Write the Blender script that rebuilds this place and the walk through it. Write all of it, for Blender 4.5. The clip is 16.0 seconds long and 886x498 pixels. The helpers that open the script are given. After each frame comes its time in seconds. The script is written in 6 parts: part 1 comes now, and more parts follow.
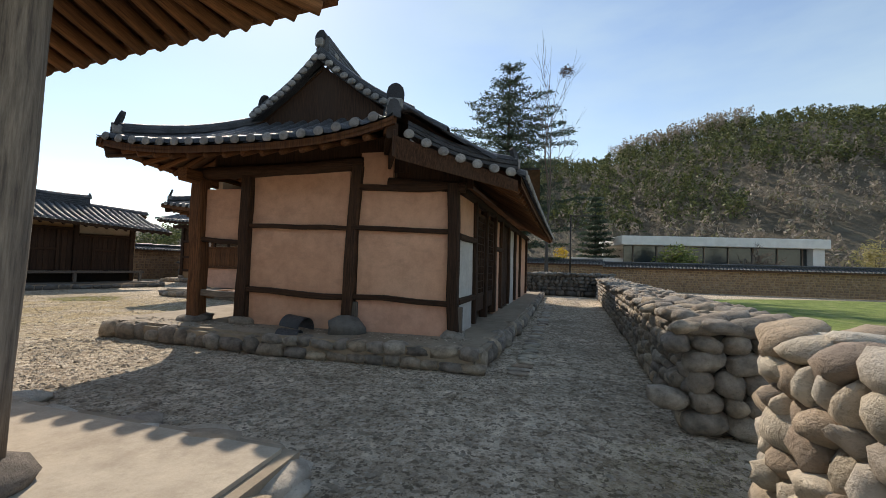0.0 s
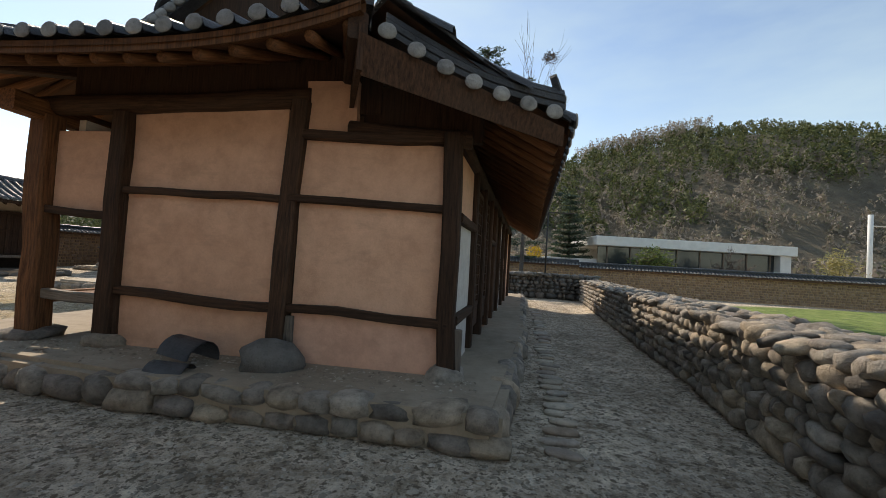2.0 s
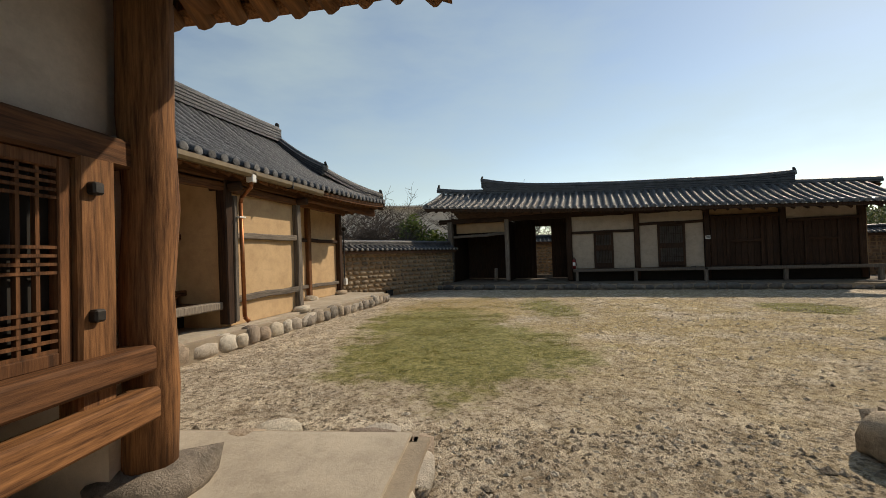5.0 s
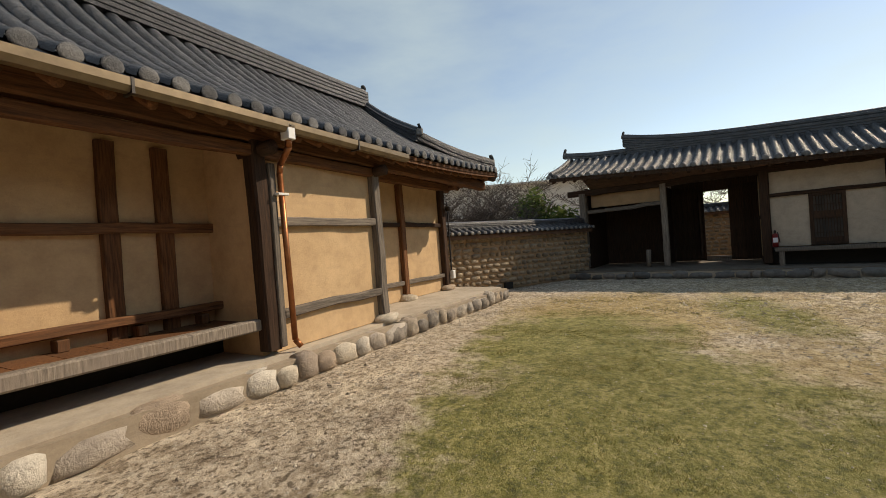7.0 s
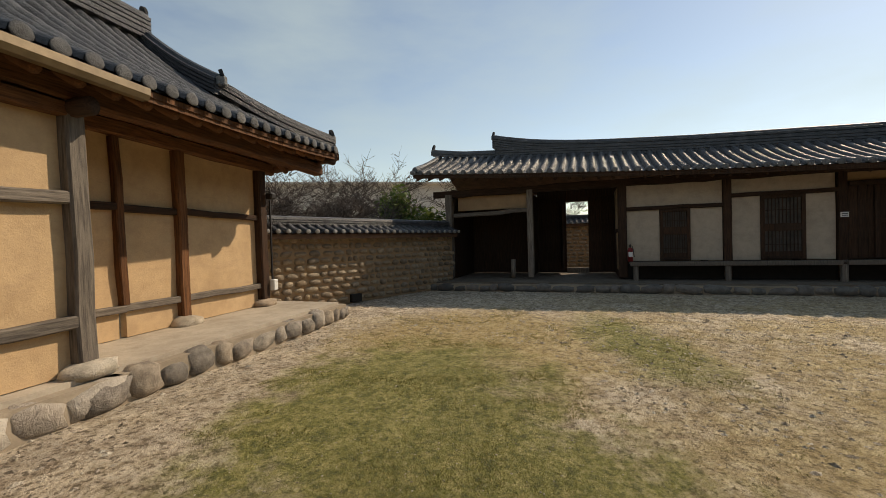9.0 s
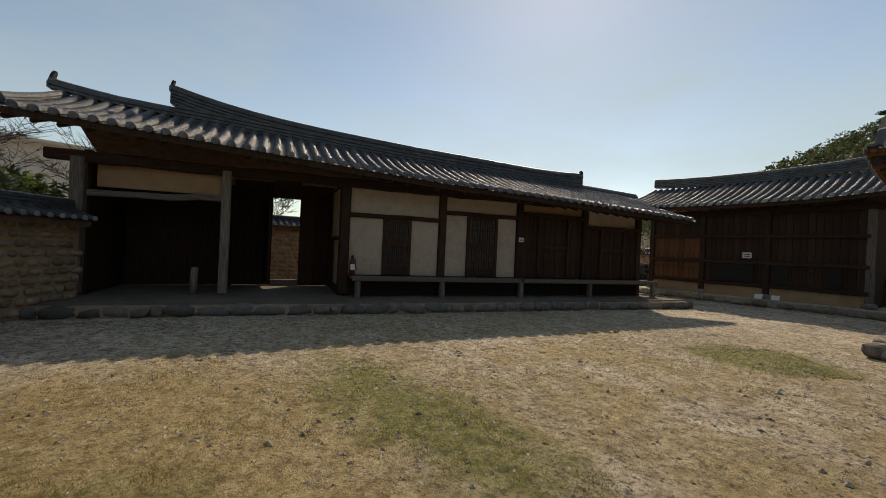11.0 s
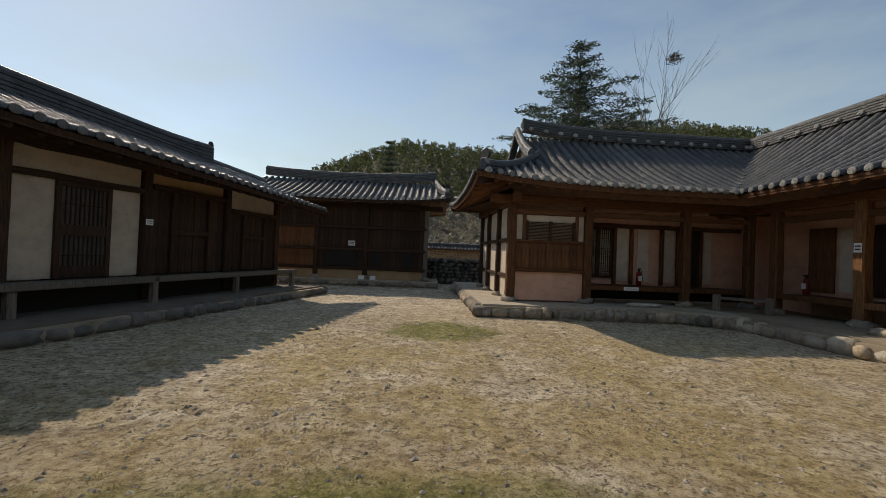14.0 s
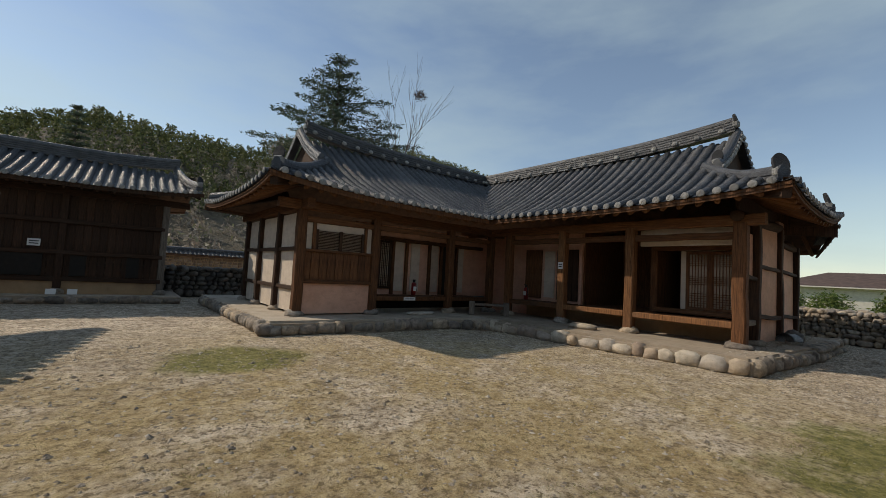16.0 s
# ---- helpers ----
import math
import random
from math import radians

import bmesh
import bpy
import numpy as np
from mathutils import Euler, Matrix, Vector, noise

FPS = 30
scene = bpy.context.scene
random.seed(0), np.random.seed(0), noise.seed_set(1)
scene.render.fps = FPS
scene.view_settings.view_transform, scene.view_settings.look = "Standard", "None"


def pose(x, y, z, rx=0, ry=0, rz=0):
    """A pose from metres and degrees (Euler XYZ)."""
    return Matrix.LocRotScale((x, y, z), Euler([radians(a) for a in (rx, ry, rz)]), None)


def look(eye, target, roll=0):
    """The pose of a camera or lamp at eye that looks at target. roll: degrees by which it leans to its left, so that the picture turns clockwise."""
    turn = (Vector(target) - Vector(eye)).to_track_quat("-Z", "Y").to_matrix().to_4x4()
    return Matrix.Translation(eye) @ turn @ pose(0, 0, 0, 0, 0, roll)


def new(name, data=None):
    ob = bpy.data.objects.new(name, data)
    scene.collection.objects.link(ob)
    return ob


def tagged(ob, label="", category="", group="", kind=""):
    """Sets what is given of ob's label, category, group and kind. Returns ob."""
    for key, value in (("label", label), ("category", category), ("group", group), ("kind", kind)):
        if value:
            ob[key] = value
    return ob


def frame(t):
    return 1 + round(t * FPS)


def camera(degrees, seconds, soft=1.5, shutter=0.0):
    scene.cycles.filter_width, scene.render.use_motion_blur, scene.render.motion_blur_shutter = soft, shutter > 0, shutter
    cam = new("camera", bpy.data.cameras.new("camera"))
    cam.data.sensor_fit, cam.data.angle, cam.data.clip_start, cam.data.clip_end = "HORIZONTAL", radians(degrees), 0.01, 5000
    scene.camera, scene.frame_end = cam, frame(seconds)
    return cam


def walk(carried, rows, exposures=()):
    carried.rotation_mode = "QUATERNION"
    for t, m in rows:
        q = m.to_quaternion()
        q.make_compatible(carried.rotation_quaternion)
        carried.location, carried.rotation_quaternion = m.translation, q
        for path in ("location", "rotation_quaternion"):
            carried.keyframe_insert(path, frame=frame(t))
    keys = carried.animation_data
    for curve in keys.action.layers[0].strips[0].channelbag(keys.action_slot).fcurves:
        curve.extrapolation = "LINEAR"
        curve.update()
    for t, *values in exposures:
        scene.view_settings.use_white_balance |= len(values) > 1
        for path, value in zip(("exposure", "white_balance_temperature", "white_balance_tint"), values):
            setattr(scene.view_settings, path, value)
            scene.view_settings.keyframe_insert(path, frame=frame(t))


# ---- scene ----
cam = camera(94.0, 16.0, soft=0.55)
PATH = [
    (0, (-1.159, 3.969, 1.485, 92.281, -1.615, 13.284)),
    (0.5, (-1.335, 4.667, 1.498, 91.553, -2.149, 0.996)),
    (1, (-1.473, 5.301, 1.511, 91.231, -2.866, -4.636)),
    (1.5, (-1.665, 5.880, 1.502, 91.300, -3.553, -2.479)),
    (2, (-2.017, 6.395, 1.491, 91.888, -3.402, 8.204)),
    (2.5, (-2.466, 6.869, 1.503, 92.136, -3.638, 24.409)),
    (3, (-3.060, 7.183, 1.510, 92.266, -3.065, 41.359)),
    (3.5, (-3.764, 7.384, 1.501, 92.414, -2.536, 56.863)),
    (4, (-4.493, 7.398, 1.464, 92.190, -1.947, 71.057)),
    (4.5, (-5.178, 7.375, 1.472, 91.538, -0.098, 84.145)),
    (5, (-5.861, 7.334, 1.477, 91.065, 1.777, 94.709)),
    (7.5, (-9.689, 6.703, 1.537, 89.426, 4.135, 111.663)),
    (8, (-10.288, 6.758, 1.524, 89.353, 4.021, 108.893)),
    (8.5, (-10.890, 6.844, 1.523, 89.256, 3.204, 102.990)),
    (9, (-11.483, 6.987, 1.497, 89.056, 1.600, 94.604)),
    (9.5, (-12.115, 7.156, 1.498, 88.747, -0.894, 84.637)),
    (10, (-12.724, 7.329, 1.517, 88.933, -2.440, 74.041)),
    (12.5, (-16.312, 6.477, 1.496, 90.410, -0.582, 22.789)),
    (13, (-16.541, 6.625, 1.491, 90.062, -0.878, 13.306)),
    (13.5, (-16.790, 6.805, 1.487, 90.083, -1.513, 4.700)),
    (14, (-17.075, 7.055, 1.488, 90.717, -2.344, -3.855)),
    (14.5, (-17.385, 7.303, 1.505, 91.680, -3.004, -13.622)),
    (15, (-17.699, 7.530, 1.521, 92.805, -3.644, -24.085)),
    (15.5, (-18.002, 7.722, 1.520, 93.770, -3.666, -33.108)),
    (16, (-18.272, 7.907, 1.512, 93.562, -3.202, -39.612)),
]
walk(cam, [(t, pose(*p)) for t, p in PATH], [(0, 0.42, 7150, 11), (1.5, 0.48, 7150, 11), (2.5, 0.45, 7900, 10), (3.5, 0.2, 8400, 9), (5, 0.05, 7950, 9), (7.5, 0.28, 8200, 11), (9, 0.1, 8300, 11), (10, -0.1, 8200, 11), (12.5, -0.22, 7900, 10), (14, -0.12, 7650, 10), (16, -0.12, 7250, 10)])

# ---- light ----
SUN_YAW, SUN_EL = 38.0, 39.0
sun_dir = Vector((-math.sin(radians(SUN_YAW)) * math.cos(radians(SUN_EL)), math.cos(radians(SUN_YAW)) * math.cos(radians(SUN_EL)), math.sin(radians(SUN_EL))))
sun = new("sun", bpy.data.lights.new("sun", "SUN"))
sun.data.energy, sun.data.angle, sun.data.color = 3.4, radians(0.6), (1.0, 0.92, 0.82)
sun.matrix_world = look((0, 0, 60), tuple(Vector((0, 0, 60)) - sun_dir))
world = bpy.data.worlds.new("sky")
scene.world = world
world.use_nodes = True
wn = world.node_tree
sky = wn.nodes.new("ShaderNodeTexSky")
sky.sky_type, sky.sun_disc = "NISHITA", False
sky.sun_elevation, sky.sun_rotation = radians(SUN_EL), radians(-SUN_YAW)
sky.air_density, sky.dust_density, sky.ozone_density = 1.0, 0.15, 1.2
wtc = wn.nodes.new("ShaderNodeTexCoord")
wmap = wn.nodes.new("ShaderNodeMapping")
wmap.inputs["Scale"].default_value = (1.0, 1.0, 3.2)
wnoise = wn.nodes.new("ShaderNodeTexNoise")
wnoise.inputs["Scale"].default_value, wnoise.inputs["Detail"].default_value, wnoise.inputs["Roughness"].default_value = 1.7, 6.0, 0.55
wramp = wn.nodes.new("ShaderNodeValToRGB")
wramp.color_ramp.elements[0].position, wramp.color_ramp.elements[0].color = 0.40, (0.03, 0.03, 0.03, 1)
wramp.color_ramp.elements[1].position, wramp.color_ramp.elements[1].color = 0.76, (0.60, 0.60, 0.60, 1)
wmix = wn.nodes.new("ShaderNodeMixRGB")
wmix.inputs["Color2"].default_value = (3.5, 4.6, 5.1, 1)
wn.links.new(wtc.outputs["Generated"], wmap.inputs["Vector"])
wn.links.new(wmap.outputs["Vector"], wnoise.inputs["Vector"])
wn.links.new(wnoise.outputs["Fac"], wramp.inputs["Fac"])
wn.links.new(wramp.outputs["Color"], wmix.inputs["Fac"])
wn.links.new(sky.outputs["Color"], wmix.inputs["Color1"])
bg = wn.nodes["Background"]
bg.inputs["Strength"].default_value = 0.142
wn.links.new(wmix.outputs["Color"], bg.inputs["Color"])


# ---- materials ----
def ramp(nt, fac, stops):
    n = nt.nodes.new("ShaderNodeValToRGB")
    els = n.color_ramp.elements
    while len(els) < len(stops):
        els.new(0.5)
    for e, (p, c) in zip(els, stops):
        e.position, e.color = p, (*c, 1)
    nt.links.new(fac, n.inputs["Fac"])
    return n.outputs["Color"]


def tex(nt, vec, scale, detail=4.0, rough=0.55, stretch=(1, 1, 1), kind="ShaderNodeTexNoise"):
    m = nt.nodes.new("ShaderNodeMapping")
    m.inputs["Scale"].default_value = stretch
    nt.links.new(vec, m.inputs["Vector"])
    n = nt.nodes.new(kind)
    n.inputs["Scale"].default_value = scale
    if kind == "ShaderNodeTexNoise":
        n.inputs["Detail"].default_value, n.inputs["Roughness"].default_value = detail, rough
    nt.links.new(m.outputs["Vector"], n.inputs["Vector"])
    return n.outputs["Fac" if kind == "ShaderNodeTexNoise" else "Distance"]


def mixc(nt, fac, a, b, mode="MIX"):
    n = nt.nodes.new("ShaderNodeMixRGB")
    n.blend_type = mode
    for key, v in (("Fac", fac), ("Color1", a), ("Color2", b)):
        if isinstance(v, (int, float)):
            n.inputs[key].default_value = v
        elif isinstance(v, tuple):
            n.inputs[key].default_value = (*v, 1)
        else:
            nt.links.new(v, n.inputs[key])
    return n.outputs["Color"]


def bump(nt, bsdf, height, strength, dist=0.02):
    b = nt.nodes.new("ShaderNodeBump")
    b.inputs["Strength"].default_value, b.inputs["Distance"].default_value = strength, dist
    nt.links.new(height, b.inputs["Height"])
    nt.links.new(b.outputs["Normal"], bsdf.inputs["Normal"])


def material(name, rough=0.8, metal=0.0):
    m = bpy.data.materials.new(name)
    m.use_nodes = True
    nt = m.node_tree
    bsdf = nt.nodes["Principled BSDF"]
    bsdf.inputs["Roughness"].default_value, bsdf.inputs["Metallic"].default_value = rough, metal
    tc = nt.nodes.new("ShaderNodeTexCoord")
    return m, nt, bsdf, tc.outputs["Object"]


def rand(nt, bsdf, col, lo=0.75, hi=1.2, island=False):
    """Varies a colour from piece to piece."""
    if island:
        r = nt.nodes.new("ShaderNodeNewGeometry").outputs["Random Per Island"]
    else:
        r = nt.nodes.new("ShaderNodeObjectInfo").outputs["Random"]
    v = ramp(nt, r, [(0, (lo, lo, lo)), (1, (hi, hi * 0.99, hi * 0.97))])
    out = mixc(nt, 1.0, col, v, "MULTIPLY")
    nt.links.new(out, bsdf.inputs["Base Color"])
    return out


def plain(name, col, rough=0.6, metal=0.0, vary=0.15, scale=6.0):
    m, nt, b, vec = material(name, rough, metal)
    f = tex(nt, vec, scale)
    lo, hi = tuple(c * (1 - vary) for c in col), tuple(min(1, c * (1 + vary)) for c in col)
    nt.links.new(ramp(nt, f, [(0.3, lo), (0.7, hi)]), b.inputs["Base Color"])
    bump(nt, b, tex(nt, vec, scale * 8), 0.15, 0.005)
    return m


def plaster(name, c1, c2, stain):
    m, nt, b, vec = material(name, 0.9)
    geo = nt.nodes.new("ShaderNodeNewGeometry").outputs["Position"]
    big = tex(nt, geo, 0.9, 5.0, 0.6)
    fine = tex(nt, geo, 45.0, 5.0, 0.7)
    col = ramp(nt, big, [(0.3, c1), (0.7, c2)])
    col = mixc(nt, ramp(nt, tex(nt, geo, 2.3, 6.0, 0.7), [(0.55, (0, 0, 0)), (0.75, (0.5, 0.5, 0.5))]), col, stain)
    col = mixc(nt, 0.25, col, ramp(nt, fine, [(0.3, tuple(c * 0.8 for c in c1)), (0.7, c2)]))
    patch = tex(nt, geo, 3.6, 10.0, 0.74)
    col = mixc(nt, 1.0, col, ramp(nt, patch, [(0.34, (0.86, 0.85, 0.84)), (0.5, (0.98, 0.98, 0.98)), (0.66, (1.06, 1.06, 1.05))]), "MULTIPLY")
    streak = tex(nt, geo, 1.0, 8.0, 0.7, (2.2, 2.2, 7.0))
    col = mixc(nt, ramp(nt, streak, [(0.54, (0, 0, 0)), (0.68, (0.5, 0.5, 0.5))]), col, stain)
    nt.links.new(col, b.inputs["Base Color"])
    bump(nt, b, mixc(nt, 0.5, fine, patch), 0.5, 0.016)
    return m


def timber(name, dark, light, weather, rough=0.78):
    m, nt, b, vec = material(name, rough)
    b.inputs["Specular IOR Level"].default_value = 0.22
    geo = nt.nodes.new("ShaderNodeTexCoord").outputs["Object"]
    grain = tex(nt, geo, 7.0, 9.0, 0.7, (6, 6, 0.4))
    blotch = tex(nt, geo, 1.6, 4.0, 0.6, (1, 1, 0.5))
    col = ramp(nt, grain, [(0.36, dark), (0.64, light)])
    col = mixc(nt, ramp(nt, blotch, [(0.45, (0, 0, 0)), (0.75, (0.75, 0.75, 0.75))]), col, weather)
    rand(nt, b, col, 0.75, 1.2)
    bump(nt, b, grain, 0.5, 0.008)
    return m


def rock(name, cols, scale=5.0, lo=0.6, hi=1.25, island=False):
    m, nt, b, vec = material(name, 0.88)
    geo = nt.nodes.new("ShaderNodeNewGeometry").outputs["Position"]
    r = (nt.nodes.new("ShaderNodeNewGeometry").outputs["Random Per Island"] if island
         else nt.nodes.new("ShaderNodeObjectInfo").outputs["Random"])
    base = ramp(nt, r, [(i / (len(cols) - 1), c) for i, c in enumerate(cols)])
    n1 = tex(nt, geo, scale, 6.0, 0.65)
    n2 = tex(nt, geo, scale * 9, 4.0, 0.7)
    col = mixc(nt, 1.0, base, ramp(nt, n1, [(0.3, (lo,) * 3), (0.7, (hi,) * 3)]), "MULTIPLY")
    col = mixc(nt, ramp(nt, n2, [(0.55, (0, 0, 0)), (0.7, (0.45, 0.45, 0.45))]), col, tuple(c * 0.45 for c in cols[0]))
    nt.links.new(col, b.inputs["Base Color"])
    n3 = tex(nt, geo, scale * 3.1, 8.0, 0.75)
    bump(nt, b, mixc(nt, 0.35, mixc(nt, 0.5, n1, n3), n2), 1.0, 0.06)
    return m


M_ORANGE = plaster("ochre_plaster", (0.60, 0.335, 0.215), (0.70, 0.42, 0.285), (0.47, 0.28, 0.19))
M_YELLOW = plaster("yellow_plaster", (0.52, 0.345, 0.19), (0.60, 0.415, 0.24), (0.43, 0.29, 0.175))
M_WHITE = plaster("pale_plaster", (0.56, 0.47, 0.38), (0.66, 0.56, 0.46), (0.44, 0.36, 0.28))
# cream for the gatehouse bays, toned down in colour because they stand in shade
M_CREAM = plaster("shade_toned_cream", (0.44, 0.36, 0.28), (0.53, 0.44, 0.345), (0.36, 0.29, 0.22))
M_PINK = plaster("pink_plaster", (0.62, 0.345, 0.24), (0.71, 0.42, 0.30), (0.48, 0.28, 0.20))
M_GREYWALL = plaster("grey_plaster", (0.52, 0.49, 0.45), (0.62, 0.58, 0.53), (0.42, 0.37, 0.31))
M_DARKWOOD = timber("dark_timber", (0.022, 0.012, 0.008), (0.078, 0.040, 0.023), (0.055, 0.037, 0.026))
M_WOOD = timber("brown_timber", (0.06, 0.026, 0.012), (0.21, 0.092, 0.040), (0.11, 0.058, 0.034))
M_WARMWOOD = timber("warm_timber", (0.08, 0.034, 0.015), (0.32, 0.15, 0.064), (0.19, 0.105, 0.06))
M_GREYWOOD = timber("grey_timber", (0.09, 0.075, 0.065), (0.26, 0.22, 0.18), (0.17, 0.14, 0.12))
M_TILE = rock("roof_tile", [(0.026, 0.028, 0.032), (0.062, 0.064, 0.070), (0.040, 0.042, 0.048), (0.088, 0.088, 0.092)], 4.0, 0.5, 1.5)
M_TILE.node_tree.nodes["Principled BSDF"].inputs["Roughness"].default_value = 0.42
M_MORTAR = rock("lime_mortar", [(0.20, 0.195, 0.19), (0.36, 0.35, 0.33), (0.28, 0.27, 0.26), (0.42, 0.41, 0.39)], 9.0, 0.6, 1.2)
M_CAPTILE = rock("grey_eave_tile", [(0.10, 0.10, 0.105), (0.17, 0.17, 0.17), (0.13, 0.13, 0.135), (0.22, 0.215, 0.21)], 9.0, 0.6, 1.3)
M_ENDTILE = rock("dark_end_tile", [(0.018, 0.018, 0.02), (0.032, 0.032, 0.035)], 5.0, 0.6, 1.4)
M_SOFFIT = plain("eave_board", (0.10, 0.05, 0.026), 0.85, 0, 0.4, 5.0)
M_STONE = rock("field_stone", [(0.16, 0.14, 0.12), (0.43, 0.375, 0.31), (0.25, 0.215, 0.185), (0.50, 0.40, 0.29), (0.21, 0.18, 0.155), (0.38, 0.33, 0.275)], 7.0, 0.45, 1.4)
M_PALESTONE = rock("river_stone", [(0.46, 0.39, 0.30), (0.60, 0.53, 0.43), (0.50, 0.39, 0.28), (0.30, 0.23, 0.18), (0.60, 0.55, 0.47), (0.42, 0.36, 0.30)], 5.0, 0.65, 1.25)
M_WALLSTONE = rock("wall_stone", [(0.31, 0.225, 0.145), (0.40, 0.315, 0.22), (0.23, 0.18, 0.13), (0.36, 0.265, 0.165)])
# darker field stone: shade in the gatehouse kerb's colour, also for plainly dark stones
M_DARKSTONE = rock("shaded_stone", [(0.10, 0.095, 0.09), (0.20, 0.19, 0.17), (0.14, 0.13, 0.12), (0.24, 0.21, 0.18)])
M_CLAY = plaster("clay_mortar", (0.34, 0.22, 0.12), (0.42, 0.28, 0.16), (0.28, 0.19, 0.12))
M_LIMEFLOOR = plaster("lime_earth_floor", (0.38, 0.32, 0.25), (0.53, 0.46, 0.37), (0.25, 0.205, 0.155))
M_EARTHBED = plaster("packed_earth", (0.27, 0.215, 0.155), (0.40, 0.33, 0.25), (0.17, 0.135, 0.10))
# packed earth at half tone, the gatehouse platform's shade put into the colour
M_SHADEDEARTH = plaster("shade_toned_earth", (0.13, 0.105, 0.08), (0.20, 0.165, 0.13), (0.08, 0.065, 0.05))
M_RUBBLE = rock("rubble_core", [(0.10, 0.09, 0.08), (0.15, 0.14, 0.12)])
M_PAPER = plain("door_paper", (0.50, 0.42, 0.33), 0.9, 0, 0.1)
# dark brown backing for the gatehouse lattice doors
M_DARKBACKING = plain("dark_backing", (0.085, 0.075, 0.065), 0.9, 0, 0.3)
# near-black stand-in for the shade inside openings and under floors
M_DARK = plain("painted_shade", (0.02, 0.017, 0.014), 0.95, 0, 0.2)
M_COPPER = plain("copper_pipe", (0.33, 0.13, 0.055), 0.4, 0.8, 0.2, 12.0)
M_GUTTER = plain("bronze_gutter", (0.19, 0.14, 0.085), 0.45, 0.5, 0.2, 8.0)
M_RED = plain("red_enamel", (0.20, 0.015, 0.012), 0.3, 0, 0.1)
M_SIGN = plain("white_plate", (0.72, 0.72, 0.70), 0.5, 0, 0.05)
M_BLACK = plain("black_plastic", (0.025, 0.025, 0.027), 0.45, 0, 0.1)
M_IRON = plain("old_iron", (0.05, 0.045, 0.042), 0.5, 0.7, 0.3, 20.0)
M_CONCRETE = plain("white_concrete", (0.62, 0.63, 0.62), 0.7, 0, 0.08, 2.0)
M_GLASS = plain("dark_window_glass", (0.03, 0.04, 0.045), 0.12, 0, 0.2)
M_BARK = rock("grey_bark", [(0.055, 0.046, 0.04), (0.095, 0.083, 0.072)], 6.0, 0.6, 1.3)
M_TWIG = plain("bare_twig", (0.095, 0.074, 0.062), 0.9, 0, 0.3)


def leaves(name, cols, rough=0.65, through_=0.35):
    m, nt, b, vec = material(name, rough)
    r = nt.nodes.new("ShaderNodeNewGeometry").outputs["Random Per Island"]
    col = ramp(nt, r, [(i / (len(cols) - 1), c) for i, c in enumerate(cols)])
    nt.links.new(col, b.inputs["Base Color"])
    tr = nt.nodes.new("ShaderNodeBsdfTranslucent")
    nt.links.new(col, tr.inputs["Color"])
    mx = nt.nodes.new("ShaderNodeMixShader")
    mx.inputs["Fac"].default_value = through_
    nt.links.new(b.outputs["BSDF"], mx.inputs[1])
    nt.links.new(tr.outputs["BSDF"], mx.inputs[2])
    nt.links.new(mx.outputs["Shader"], nt.nodes["Material Output"].inputs["Surface"])
    return m


M_CEDAR = leaves("cedar_needles", [(0.028, 0.045, 0.032), (0.05, 0.08, 0.05), (0.075, 0.105, 0.068)])
M_SHRUB = leaves("shrub_leaves", [(0.05, 0.09, 0.02), (0.12, 0.17, 0.04), (0.20, 0.22, 0.06)])
M_FOREST = leaves("hill_bamboo", [(0.025, 0.042, 0.015), (0.075, 0.095, 0.028), (0.15, 0.16, 0.05), (0.09, 0.10, 0.04)], 0.65, 0.2)
M_BRUSH = leaves("dry_brush", [(0.16, 0.135, 0.11), (0.24, 0.205, 0.17), (0.31, 0.265, 0.215), (0.14, 0.15, 0.075)])
M_YELLOWBUSH = leaves("forsythia", [(0.55, 0.38, 0.03), (0.62, 0.45, 0.06)])
M_PALEBUSH = leaves("pale_bush", [(0.30, 0.26, 0.10), (0.38, 0.34, 0.16)])


